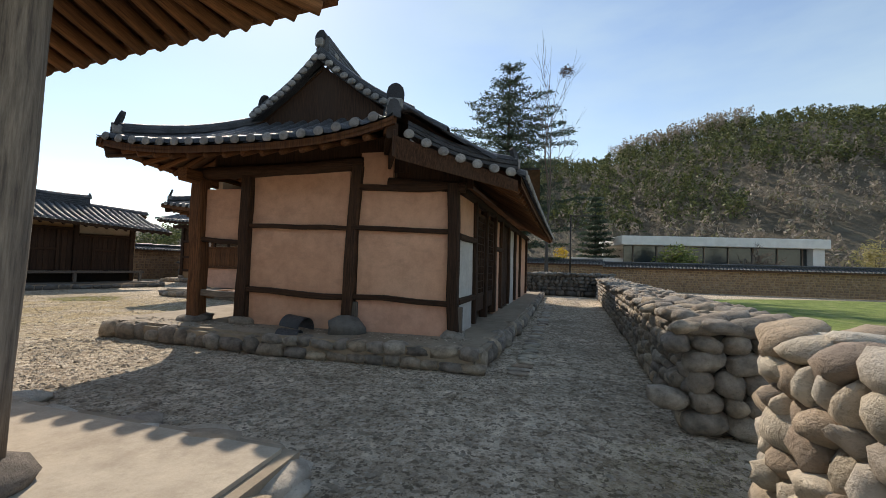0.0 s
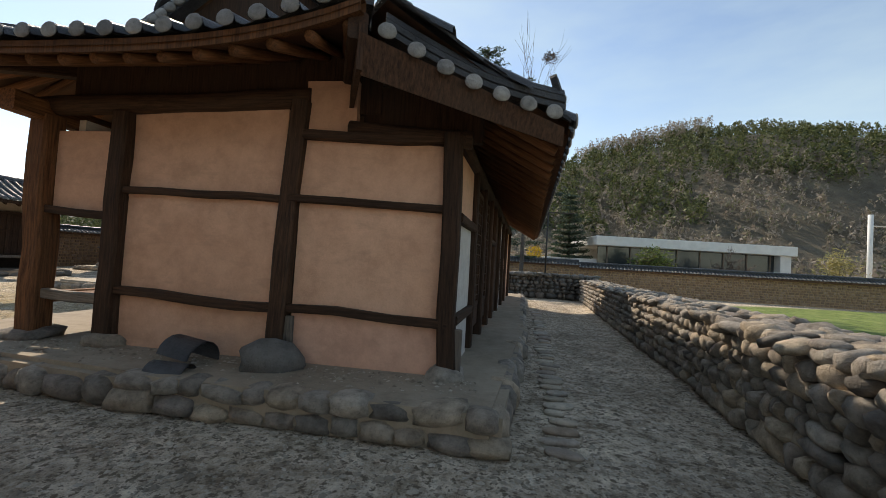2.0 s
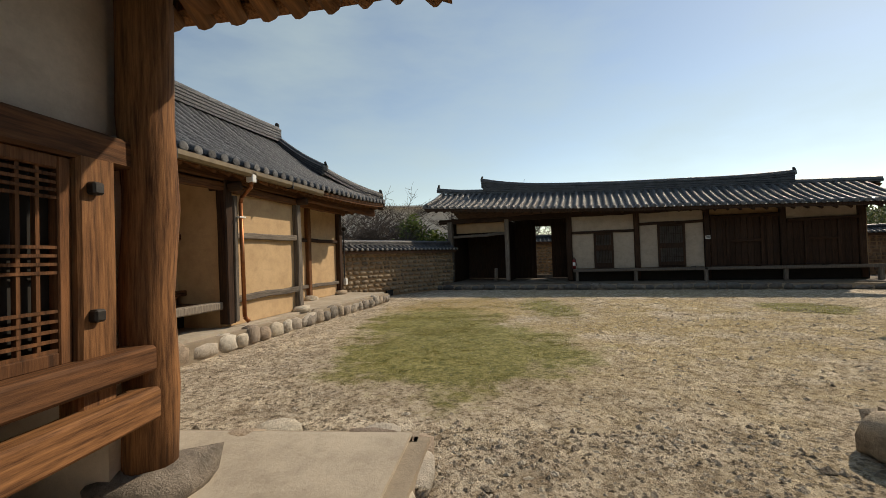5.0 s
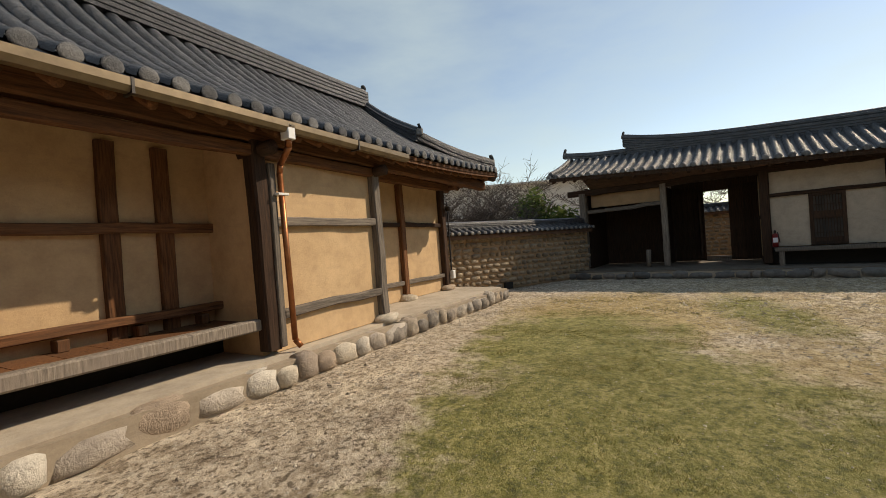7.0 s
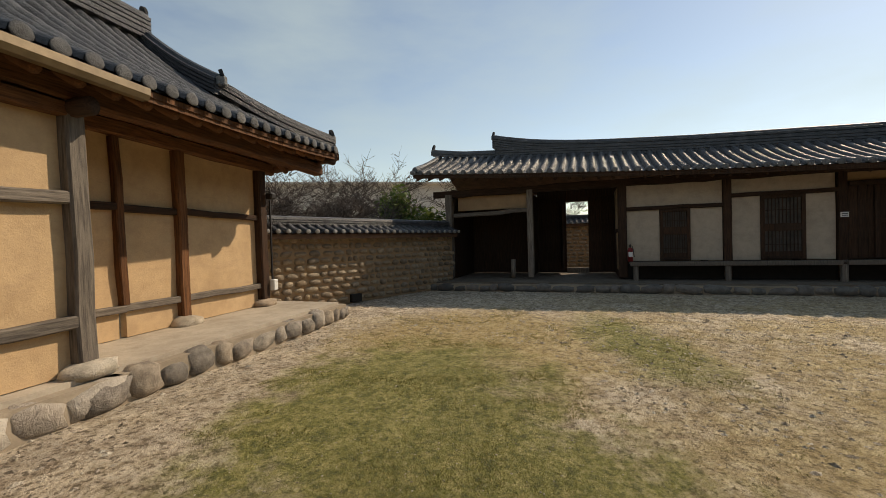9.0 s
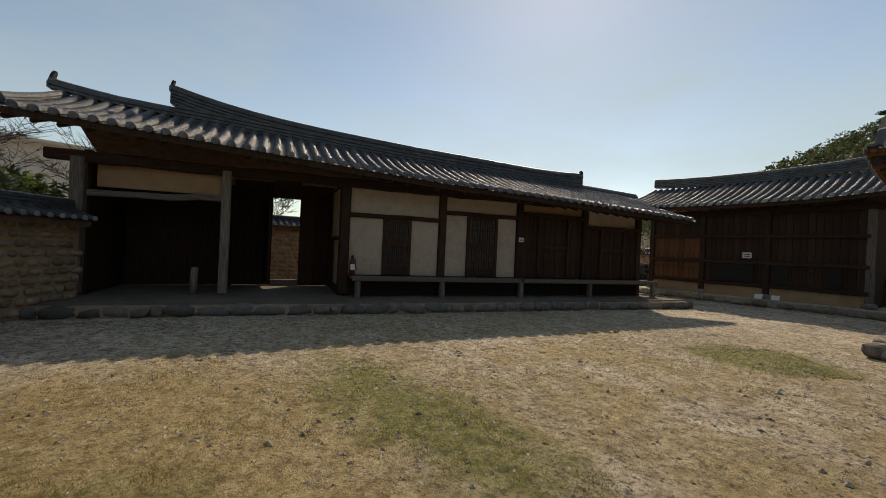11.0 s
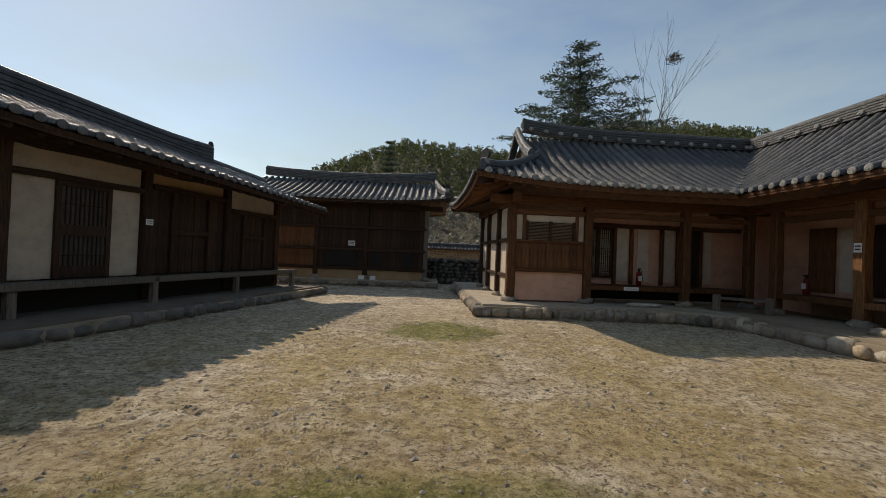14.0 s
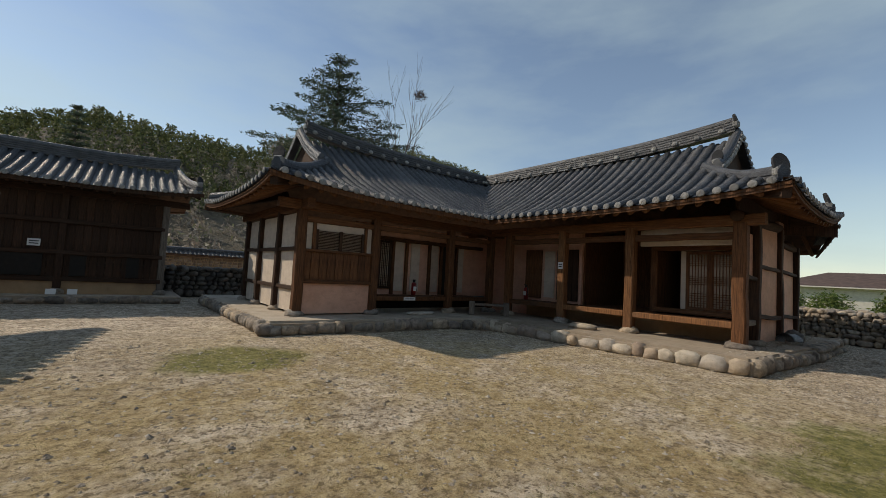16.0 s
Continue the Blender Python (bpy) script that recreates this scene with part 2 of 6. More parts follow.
def ground_material():
    m, nt, b, vec = material("courtyard_earth", 0.95)
    geo = nt.nodes.new("ShaderNodeNewGeometry").outputs["Position"]
    big = tex(nt, geo, 0.35, 5.0, 0.6)
    mid = tex(nt, geo, 1.2, 10.0, 0.72)
    fine = tex(nt, geo, 5.5, 11.0, 0.83)
    grit = tex(nt, geo, 55.0, 6.0, 0.8)
    lump = tex(nt, geo, 3.4, 7.0, 0.68)
    earth = ramp(nt, fine, [(0.37, (0.15, 0.115, 0.08)), (0.43, (0.42, 0.34, 0.25)), (0.51, (0.64, 0.55, 0.435)), (0.60, (0.80, 0.72, 0.60))])
    earth = mixc(nt, 1.0, earth, ramp(nt, lump, [(0.37, (0.66, 0.62, 0.57)), (0.46, (1.0, 1.0, 1.0)), (0.62, (1.12, 1.12, 1.11))]), "MULTIPLY")
    earth = mixc(nt, 1.0, earth, ramp(nt, mid, [(0.36, (0.66, 0.63, 0.59)), (0.6, (1.12, 1.12, 1.12))]), "MULTIPLY")
    earth = mixc(nt, ramp(nt, grit, [(0.55, (0, 0, 0)), (0.63, (0.8, 0.8, 0.8))]), earth, (0.13, 0.105, 0.08))
    earth = mixc(nt, ramp(nt, grit, [(0.34, (0.6, 0.6, 0.6)), (0.42, (0, 0, 0))]), earth, (0.62, 0.57, 0.49))
    clod = tex(nt, geo, 17.0, 5.0, 0.7)
    earth = mixc(nt, ramp(nt, clod, [(0.54, (0, 0, 0)), (0.585, (0.92, 0.92, 0.92))]), earth, (0.15, 0.115, 0.08))
    earth = mixc(nt, ramp(nt, clod, [(0.36, (0.75, 0.75, 0.75)), (0.41, (0, 0, 0))]), earth, (0.60, 0.545, 0.46))
    earth = mixc(nt, 1.0, earth, (0.97, 0.955, 0.94), "MULTIPLY")
    straw = ramp(nt, fine, [(0.37, (0.15, 0.10, 0.04)), (0.47, (0.40, 0.285, 0.12)), (0.60, (0.60, 0.47, 0.25))])
    straw = mixc(nt, ramp(nt, grit, [(0.48, (0, 0, 0)), (0.6, (0.6, 0.6, 0.6))]), straw, (0.16, 0.12, 0.05))
    green = ramp(nt, fine, [(0.37, (0.055, 0.06, 0.014)), (0.48, (0.20, 0.185, 0.042)), (0.61, (0.40, 0.34, 0.13))])
    green = mixc(nt, ramp(nt, grit, [(0.46, (0, 0, 0)), (0.6, (0.6, 0.6, 0.6))]), green, (0.14, 0.14, 0.04))
    straw = mixc(nt, ramp(nt, clod, [(0.53, (0, 0, 0)), (0.60, (0.7, 0.7, 0.7))]), straw, (0.15, 0.11, 0.05))
    green = mixc(nt, ramp(nt, clod, [(0.53, (0, 0, 0)), (0.60, (0.7, 0.7, 0.7))]), green, (0.09, 0.09, 0.03))
    green = mixc(nt, ramp(nt, clod, [(0.38, (0.5, 0.5, 0.5)), (0.44, (0, 0, 0))]), green, (0.36, 0.31, 0.15))
    field = ramp(nt, mid, [(0.34, (0.05, 0.085, 0.014)), (0.46, (0.13, 0.185, 0.03)), (0.56, (0.20, 0.25, 0.055)), (0.66, (0.30, 0.27, 0.12))])
    field = mixc(nt, ramp(nt, fine, [(0.38, (0.7, 0.7, 0.7)), (0.5, (0, 0, 0))]), field, (0.05, 0.075, 0.016))

    def blob(cx, cy, rx, ry, soft, wob=0.9):
        s = nt.nodes.new("ShaderNodeVectorMath")
        s.operation = "SUBTRACT"
        s.inputs[1].default_value = (cx, cy, 0)
        nt.links.new(geo, s.inputs[0])
        q = nt.nodes.new("ShaderNodeVectorMath")
        q.operation = "MULTIPLY"
        q.inputs[1].default_value = (1 / rx, 1 / ry, 0)
        nt.links.new(s.outputs[0], q.inputs[0])
        ln = nt.nodes.new("ShaderNodeVectorMath")
        ln.operation = "LENGTH"
        nt.links.new(q.outputs[0], ln.inputs[0])
        a = nt.nodes.new("ShaderNodeMath")
        a.operation = "MULTIPLY_ADD"
        a.inputs[1].default_value, a.inputs[2].default_value = -wob, 0.5 * wob
        nt.links.new(mid, a.inputs[0])
        c = nt.nodes.new("ShaderNodeMath")
        c.operation = "ADD"
        nt.links.new(ln.outputs["Value"], c.inputs[0])
        nt.links.new(a.outputs[0], c.inputs[1])
        return ramp(nt, c.outputs[0], [(1 - soft, (1, 1, 1)), (1 + 0.0, (0, 0, 0))])

    col = earth
    col = mixc(nt, mixc(nt, 1.0, blob(-15.5, 11.5, 9.5, 8.5, 0.7), ramp(nt, tex(nt, geo, 0.8, 6.0, 0.7), [(0.36, (0.12, 0.12, 0.12)), (0.56, (0.9, 0.9, 0.9))]), "MULTIPLY"), col, straw)
    col = mixc(nt, blob(-18.2, 6.8, 2.7, 2.6, 0.45, 1.4), col, straw)
    col = mixc(nt, blob(-12.7, 7.0, 2.7, 2.2, 0.3, 1.8), col, green)
    col = mixc(nt, blob(-15.4, 6.2, 2.6, 1.8, 0.35, 1.8), col, green)
    col = mixc(nt, blob(-17.6, 9.2, 2.6, 0.8, 0.6, 2.0), col, green)
    col = mixc(nt, blob(-16.5, 15.2, 1.25, 1.1, 0.35, 1.4), col, green)
    col = mixc(nt, mixc(nt, 1.0, blob(-0.2, 6.0, 1.1, 2.0, 0.9, 1.5), (0.55, 0.55, 0.55), "MULTIPLY"), col, green)
    col = mixc(nt, blob(24.5, 19.0, 22.5, 17.5, 0.05, 0.05), col, field)
    col = mixc(nt, 1.0, col, ramp(nt, big, [(0.3, (0.88, 0.87, 0.86)), (0.7, (1.08, 1.08, 1.08))]), "MULTIPLY")
    nt.links.new(col, b.inputs["Base Color"])
    bump(nt, b, mixc(nt, 0.25, mixc(nt, 0.4, mixc(nt, 0.5, lump, fine), clod), grit), 1.0, 0.075)
    return m


M_GROUND = ground_material()


# ---- building helpers ----
def mesh_of(bm, name, mat, smooth=False):
    me = bpy.data.meshes.new(name)
    bm.to_mesh(me)
    bm.free()
    me.materials.append(mat)
    if smooth:
        me.polygons.foreach_set("use_smooth", [True] * len(me.polygons))
    return me


def link(name, me, parent=None, m=None, label=""):
    ob = new(name, me)
    if parent is not None:
        ob.parent = parent
    if m is not None:
        ob.matrix_local = m
    if label:
        tagged(ob, label)
    return ob


def part(name, bm, mat, parent, label="", m=None, smooth=False):
    return link(name, mesh_of(bm, name, mat, smooth), parent, m, label)


def thing(name, m, label, category, group="", kind=""):
    ob = new(name)
    ob.empty_display_size = 0.2
    ob.matrix_world = m
    return tagged(ob, label, category, group, kind)


def add_box(bm, x0, y0, z0, x1, y1, z1, bevel=0.0):
    v = [bm.verts.new(p) for p in ((x0, y0, z0), (x1, y0, z0), (x1, y1, z0), (x0, y1, z0), (x0, y0, z1), (x1, y0, z1), (x1, y1, z1), (x0, y1, z1))]
    fs = [bm.faces.new([v[i] for i in q]) for q in ((3, 2, 1, 0), (4, 5, 6, 7), (0, 1, 5, 4), (1, 2, 6, 5), (2, 3, 7, 6), (3, 0, 4, 7))]
    if bevel:
        es = list({e for f in fs for e in f.edges})
        bmesh.ops.bevel(bm, geom=es, offset=bevel, segments=1, affect="EDGES")
    return bm


def box(x0, y0, z0, x1, y1, z1, bevel=0.0):
    return add_box(bmesh.new(), x0, y0, z0, x1, y1, z1, bevel)


def bar(p0, p1, w, h, wob=0.0, seed=0, n=1, round_=0):
    """A beam along its own z from p0 to p1 as a bmesh and its matrix: w across, h high; round_: sides of a log."""
    p0, p1 = Vector(p0), Vector(p1)
    d = p1 - p0
    L = d.length
    bm = bmesh.new()
    rg = random.Random(seed)
    rings = []
    n = max(n, int(L / 0.5) if wob else 1)
    for i in range(n + 1):
        f = i / n
        ox, oy = (rg.uniform(-wob, wob), rg.uniform(-wob, wob)) if wob else (0, 0)
        s = 1 + (rg.uniform(-wob, wob) * 2 if wob else 0)
        if round_:
            pts = [(math.cos(a) * w / 2 * s + ox, math.sin(a) * h / 2 * s + oy) for a in [2 * math.pi * k / round_ for k in range(round_)]]
        else:
            c = min(w, h) * 0.12
            a, b = w / 2 * s, h / 2 * s
            pts = [(-a + c + ox, -b + oy), (a - c + ox, -b + oy), (a + ox, -b + c + oy), (a + ox, b - c + oy), (a - c + ox, b + oy), (-a + c + ox, b + oy), (-a + ox, b - c + oy), (-a + ox, -b + c + oy)]
        rings.append([bm.verts.new((x, y, f * L)) for x, y in pts])
    k = len(rings[0])
    for a, b in zip(rings, rings[1:]):
        for i in range(k):
            bm.faces.new((a[i], a[(i + 1) % k], b[(i + 1) % k], b[i]))
    bm.faces.new(list(reversed(rings[0])))
    bm.faces.new(rings[-1])
    zv = d.normalized()
    up = Vector((0, 0, 1)) if abs(zv.z) < 0.95 else Vector((0, 1, 0))
    yv = (up - zv * up.dot(zv)).normalized()
    xv = yv.cross(zv)
    m = Matrix((xv, yv, zv)).transposed().to_4x4()
    m.translation = p0
    return bm, m


def beam(name, p0, p1, w, h, mat, parent, wob=0.012, seed=0, round_=0, label=""):
    bm, m = bar(p0, p1, w, h, wob, seed, 1, round_)
    return part(name, bm, mat, parent, label, m, bool(round_))


def stone_mesh(seed, mat, blocky=0.5, name="stone", rough=1.0):
    rg = random.Random(seed)
    bm = bmesh.new()
    bmesh.ops.create_icosphere(bm, subdivisions=2, radius=0.5)
    off = Vector((rg.uniform(-9, 9), rg.uniform(-9, 9), rg.uniform(-9, 9)))
    cuts = []
    for _ in range(int(5 + 11 * blocky) if blocky < 0.8 else 6):
        nv = Vector((rg.gauss(0, 1), rg.gauss(0, 1), rg.gauss(0, 1))).normalized()
        cuts.append((nv, rg.uniform(0.36, 0.52) * (1 + 0.8 * (blocky - 0.3))))
    for v in bm.verts:
        p = v.co.copy()
        k = max(abs(p.x), abs(p.y), abs(p.z)) / 0.5
        p = p * (1 - blocky) + p / k * blocky
        for nv, lim in cuts:
            over = p.dot(nv) - lim
            if over > 0:
                p -= nv * over * 0.92
        p *= 1 + rough * (0.24 * noise.noise(p * 1.9 + off) + 0.16 * noise.noise(p * 5 + off))
        v.co = p
    for k in range(3):
        lo, hi = min(v.co[k] for v in bm.verts), max(v.co[k] for v in bm.verts)
        for v in bm.verts:
            v.co[k] = (v.co[k] - (lo + hi) / 2) / (hi - lo) * 1.04
    return mesh_of(bm, name, mat, True)


LIB = {}


def stones(mat, blocky, n=10):
    key = (mat.name, blocky)
    if key not in LIB:
        LIB[key] = [stone_mesh(100 + i, mat, blocky, "stone", 1.0 if blocky < 0.7 else 0.62) for i in range(n)]
    return LIB[key]


def put_stone(lib, parent, c, size, rg, turn=0.0, tilt=6.0, name="stone"):
    m = pose(c[0], c[1], c[2], rg.uniform(-tilt, tilt), rg.uniform(-tilt, tilt), turn + rg.uniform(-8, 8)) @ Matrix.Diagonal((*size, 1))
    return link(name, rg.choice(lib), parent, m)


def edge_stones(parent, a, b, z0, h, mat, seed, w=0.34, depth=0.36, courses=1, blocky=0.78):
    """A line of kerb stones from a to b."""
    rg = random.Random(seed)
    a, b = Vector((*a, 0)), Vector((*b, 0))
    L = (b - a).length
    d = (b - a) / L
    turn = math.degrees(math.atan2(d.y, d.x))
    nrm = Vector((d.y, -d.x, 0))
    lib = stones(mat, blocky)
    bed = box(0, -depth * 0.28, -0.05, L, depth * 0.28, h * 0.9)
    part("mortar_bed", bed, M_EARTHBED, parent, "", pose(a.x, a.y, z0, 0, 0, turn))
    for c in range(courses):
        s = 0.0
        ch = h / courses
        while s < L:
            sw = w * rg.choice((0.6, 0.8, 1.0, 1.1, 1.3)) * rg.uniform(0.85, 1.12)
            p = a + d * min(s + sw / 2, L) + nrm * rg.uniform(-0.03, 0.03)
            hh = ch * rg.uniform(0.8, 1.18)
            put_stone(lib, parent, (p.x, p.y, z0 + ch * c + hh / 2 - 0.02), (sw * 1.02, depth * rg.uniform(0.9, 1.1), hh * 1.03), rg, turn + rg.choice((0, 180)), 7)
            s += sw


def slab(name, pts, z0, z1, mat, parent=None, wob=0.0, seed=3):
    """A flat prism over a polygon given counter-clockwise."""
    bm = bmesh.new()
    top = [bm.verts.new((x, y, z1)) for x, y in pts]
    bot = [bm.verts.new((x, y, z0)) for x, y in pts]
    cap_f = bm.faces.new(top)
    n = len(pts)
    for i in range(n):
        bm.faces.new((bot[i], bot[(i + 1) % n], top[(i + 1) % n], top[i]))
    bm.normal_update()
    bmesh.ops.triangulate(bm, faces=[cap_f], ngon_method="EAR_CLIP")
    return part(name, bm, mat, parent)


# ---- roofs ----
def cap_mesh():
    bm = bmesh.new()
    bmesh.ops.create_uvsphere(bm, u_segments=10, v_segments=6, radius=0.5)
    for v in bm.verts:
        v.co.y *= 0.55
        if v.co.z < 0:
            v.co.z *= 0.75
    return mesh_of(bm, "eave_cap", M_MORTAR, True)


CAP = cap_mesh()
CAP_DARK = CAP.copy()
CAP_DARK.materials[0] = M_CAPTILE


def slope(house, roof, o, ex, ey, L, B, z0, z1, left=None, right=None, a0=0.0, lift=0.25, sag=0.3, step=0.29, rows=True, caps=True, under=0.11, liftl=None, liftr=None, r=0.092, bend=3.0, fade=1.3, skew=None, rafters=None, wood=None, cap=None):
    """One roof slope. o: the eave's first end in the plan, ex along the eave, ey up the slope; B the run, z0 the eave, z1 the top.
    left(b), right(b): where the slope begins and ends along the eave at the run b."""
    o, ex, ey = Vector((*o, 0)), Vector((*ex, 0)).normalized(), Vector((*ey, 0)).normalized()
    left = left or (lambda b: 0.0)
    right = right or (lambda b: L)
    ll = lift if liftl is None else liftl
    lr = lift if liftr is None else liftr

    def zz(a, b):
        s = min(max(b / B, 0), 1)
        e = 2 * a / L - 1
        up = (ll if e < 0 else lr) * abs(e) ** bend
        return z0 + (z1 - z0) * (s * (1 - sag) + sag * s * s) + up * (1 - s) ** fade

    def P(a, b, dz=0.0):
        q = o + ex * a + ey * b
        return Vector((q.x, q.y, zz(a, b) + dz))

    nb = 10
    n = int(round(L / step))
    st = L / n
    bm = bmesh.new()
    sub = 4
    grid, under_g = [], []
    for j in range(nb + 1):
        b = B * j / nb
        l, rr = left(b), right(b)
        row, urow = [], []
        for i in range(n * sub + 1):
            a = min(max(i * st / sub, l), rr)
            ph = (i % sub) / sub
            row.append(bm.verts.new(P(a, b, -0.035 * math.sin(math.pi * ph))))
        for i in range(n + 1):
            a = min(max(i * st, l), rr)
            urow.append(bm.verts.new(P(a, b, -under)))
        grid.append(row)
        under_g.append(urow)
    def quad(a, b, c, d):
        if (a.co - b.co).length + (d.co - c.co).length > 1e-4:
            bm.faces.new((a, b, c, d))
    for g, m_ in ((grid, 1), (under_g, -1)):
        for r0, r1 in zip(g, g[1:]):
            for i in range(len(r0) - 1):
                if m_ > 0:
                    quad(r0[i], r0[i + 1], r1[i + 1], r1[i])
                else:
                    quad(r1[i], r1[i + 1], r0[i + 1], r0[i])
    pan = part("pan_tiles", bm, M_TILE, roof, "", None, True)
    pan.data.materials.append(M_SOFFIT)
    for f in pan.data.polygons:
        if f.normal.z < 0:
            f.material_index = 1
    # cover tiles
    if rows:
        for i in range(n + 1):
            a = i * st
            bs = [B * k / 40 for k in range(41) if left(B * k / 40) - 0.02 <= a <= right(B * k / 40) + 0.02]
            if len(bs) < 3:
                continue
            b0, b1 = bs[0], bs[-1]
            bm = bmesh.new()
            seg = max(2, int((b1 - b0) / 0.33))
            prev = None
            for k in range(seg):
                for f, rad in ((k / seg, r * 1.06), ((k + 0.97) / seg, r * 0.92)):
                    b = b0 + (b1 - b0) * f - (0.05 if k == 0 and f == 0 else 0)
                    p = P(a, b)
                    ring = [bm.verts.new(p + ex * math.cos(t) * rad + Vector((0, 0, math.sin(t) * rad * 1.05 - 0.02))) for t in [math.pi * q / 5 for q in range(6)]]
                    if prev:
                        for q in range(5):
                            bm.faces.new((prev[q + 1], prev[q], ring[q], ring[q + 1]))
                    prev = ring
            ob = part("tile_rib", bm, M_TILE, roof, "", None, True)
            if caps and b0 < 0.12:
                p = P(a, b0 - 0.055)
                ang = math.degrees(math.atan2(ex.y, ex.x))
                link("eave_cap", cap or CAP, roof, pose(p.x, p.y, p.z + 0.005, 0, 0, ang) @ Matrix.Diagonal((r * 1.9, 0.08, r * 1.85, 1)))
    # board under the tile ends
    bm = bmesh.new()
    prev = None
    l, rr = left(0), right(0)
    for k in range(25):
        a = l + (rr - l) * k / 24
        ring = [bm.verts.new(P(a, 0.02, -0.05)), bm.verts.new(P(a, 0.02, -0.17)), bm.verts.new(P(a, 0.14, -0.17)), bm.verts.new(P(a, 0.14, -0.05))]
        if prev:
            for q in range(4):
                bm.faces.new((prev[q], prev[(q + 1) % 4], ring[(q + 1) % 4], ring[q]))
        prev = ring
    part("eave_batten", bm, wood or M_SOFFIT, roof)
    # rafters
    if rafters:
        inner, spacing, rad = rafters
        k = int((rr - l) / spacing)
        for i in range(k + 1):
            a = l + 0.12 + (rr - l - 0.24) * i / max(k, 1)
            lo = P(a, 0.10, -0.17 - rad)
            lb, rb = left(inner), right(inner)
            ai = min(max(a, lb + 0.05), rb - 0.05)
            hi = P(ai, inner, -0.17 - rad)
            bm, m = bar(lo, hi, rad * 2, rad * 2, 0.006, i, 1, 8)
            part("rafter", bm, wood or M_SOFFIT, roof, "", m, True)
    return P


def ridge(parent, pts, w=0.26, h=0.34, name="ridge", caps=0.0):
    """A ridge of laid tile courses swept along points, with a round tile on top."""
    prof = []
    k = max(2, int(h / 0.07))
    for i in range(k):
        z = h * i / k
        prof += [(w / 2, z), (w / 2, z + h / k * 0.72), (w / 2 - 0.025, z + h / k * 0.8)]
    topz = h
    right_side = prof
    arc = [(0.085 * math.cos(t), topz + 0.085 * math.sin(t)) for t in [math.pi * q / 4 for q in range(5)]]
    full = right_side + arc + [(-x, z) for x, z in reversed(right_side)]
    bm = bmesh.new()
    prev = None
    pts = [Vector(p) for p in pts]
    for i, p in enumerate(pts):
        d = (pts[min(i + 1, len(pts) - 1)] - pts[max(i - 1, 0)])
        side = Vector((d.y, -d.x, 0)).normalized()
        ring = [bm.verts.new(p + side * x + Vector((0, 0, z))) for x, z in full]
        if prev:
            for q in range(len(full)):
                bm.faces.new((prev[q], prev[(q + 1) % len(full)], ring[(q + 1) % len(full)], ring[q]))
        else:
            bm.faces.new(ring)
        prev = ring
    bm.faces.new(list(reversed(prev)))
    bmesh.ops.recalc_face_normals(bm, faces=bm.faces)
    ob = part(name, bm, M_TILE, parent)
    if caps:
        for a, b in zip(pts, pts[1:]):
            d = (b - a)
            n = max(1, int(d.length / caps))
            side = Vector((d.y, -d.x, 0)).normalized()
            ang = math.degrees(math.atan2(d.y, d.x))
            for i in range(n):
                p = a + d * ((i + 0.5) / n)
                for s in (1, -1):
                    q = p + side * s * (w / 2 + 0.02)
                    link("ridge_cap", CAP, parent, pose(q.x, q.y, q.z + 0.08, 0, 0, ang) @ Matrix.Diagonal((0.18, 0.14, 0.15, 1)))
    return ob


def curve_pts(a, b, lift_a, lift_b, n=16, power=2.5):
    a, b = Vector(a), Vector(b)
    out = []
    for i in range(n + 1):
        f = i / n
        e = 2 * f - 1
        out.append(a.lerp(b, f) + Vector((0, 0, (lift_a if e < 0 else lift_b) * abs(e) ** power)))
    return out


def ornament(parent, p, yaw, s=1.0, tilt=-18):
    """A shield-shaped end tile standing at a ridge's foot."""
    bm = bmesh.new()
    outline = [(-0.16, 0), (-0.17, 0.14), (-0.14, 0.27), (-0.07, 0.35), (0, 0.375), (0.07, 0.35), (0.14, 0.27), (0.17, 0.14), (0.16, 0)]
    f = [bm.verts.new((x * s, -0.03, z * s)) for x, z in outline]
    g = [bm.verts.new((x * s, 0.03, z * s)) for x, z in outline]
    bm.faces.new(f)
    bm.faces.new(list(reversed(g)))
    n = len(f)
    for i in range(n):
        bm.faces.new((f[i], g[i], g[(i + 1) % n], f[(i + 1) % n]))
    bmesh.ops.recalc_face_normals(bm, faces=bm.faces)
    part("ridge_end_tile", bm, M_ENDTILE, parent, "", pose(p[0], p[1], p[2] + 0.14, tilt, 0, yaw))
    bm = bmesh.new()
    add_box(bm, -0.15 * s, -0.06, -0.02, 0.15 * s, 0.10, 0.16, 0.03)
    part("mortar_foot", bm, M_MORTAR, parent, "", pose(p[0], p[1], p[2], 0, 0, yaw))


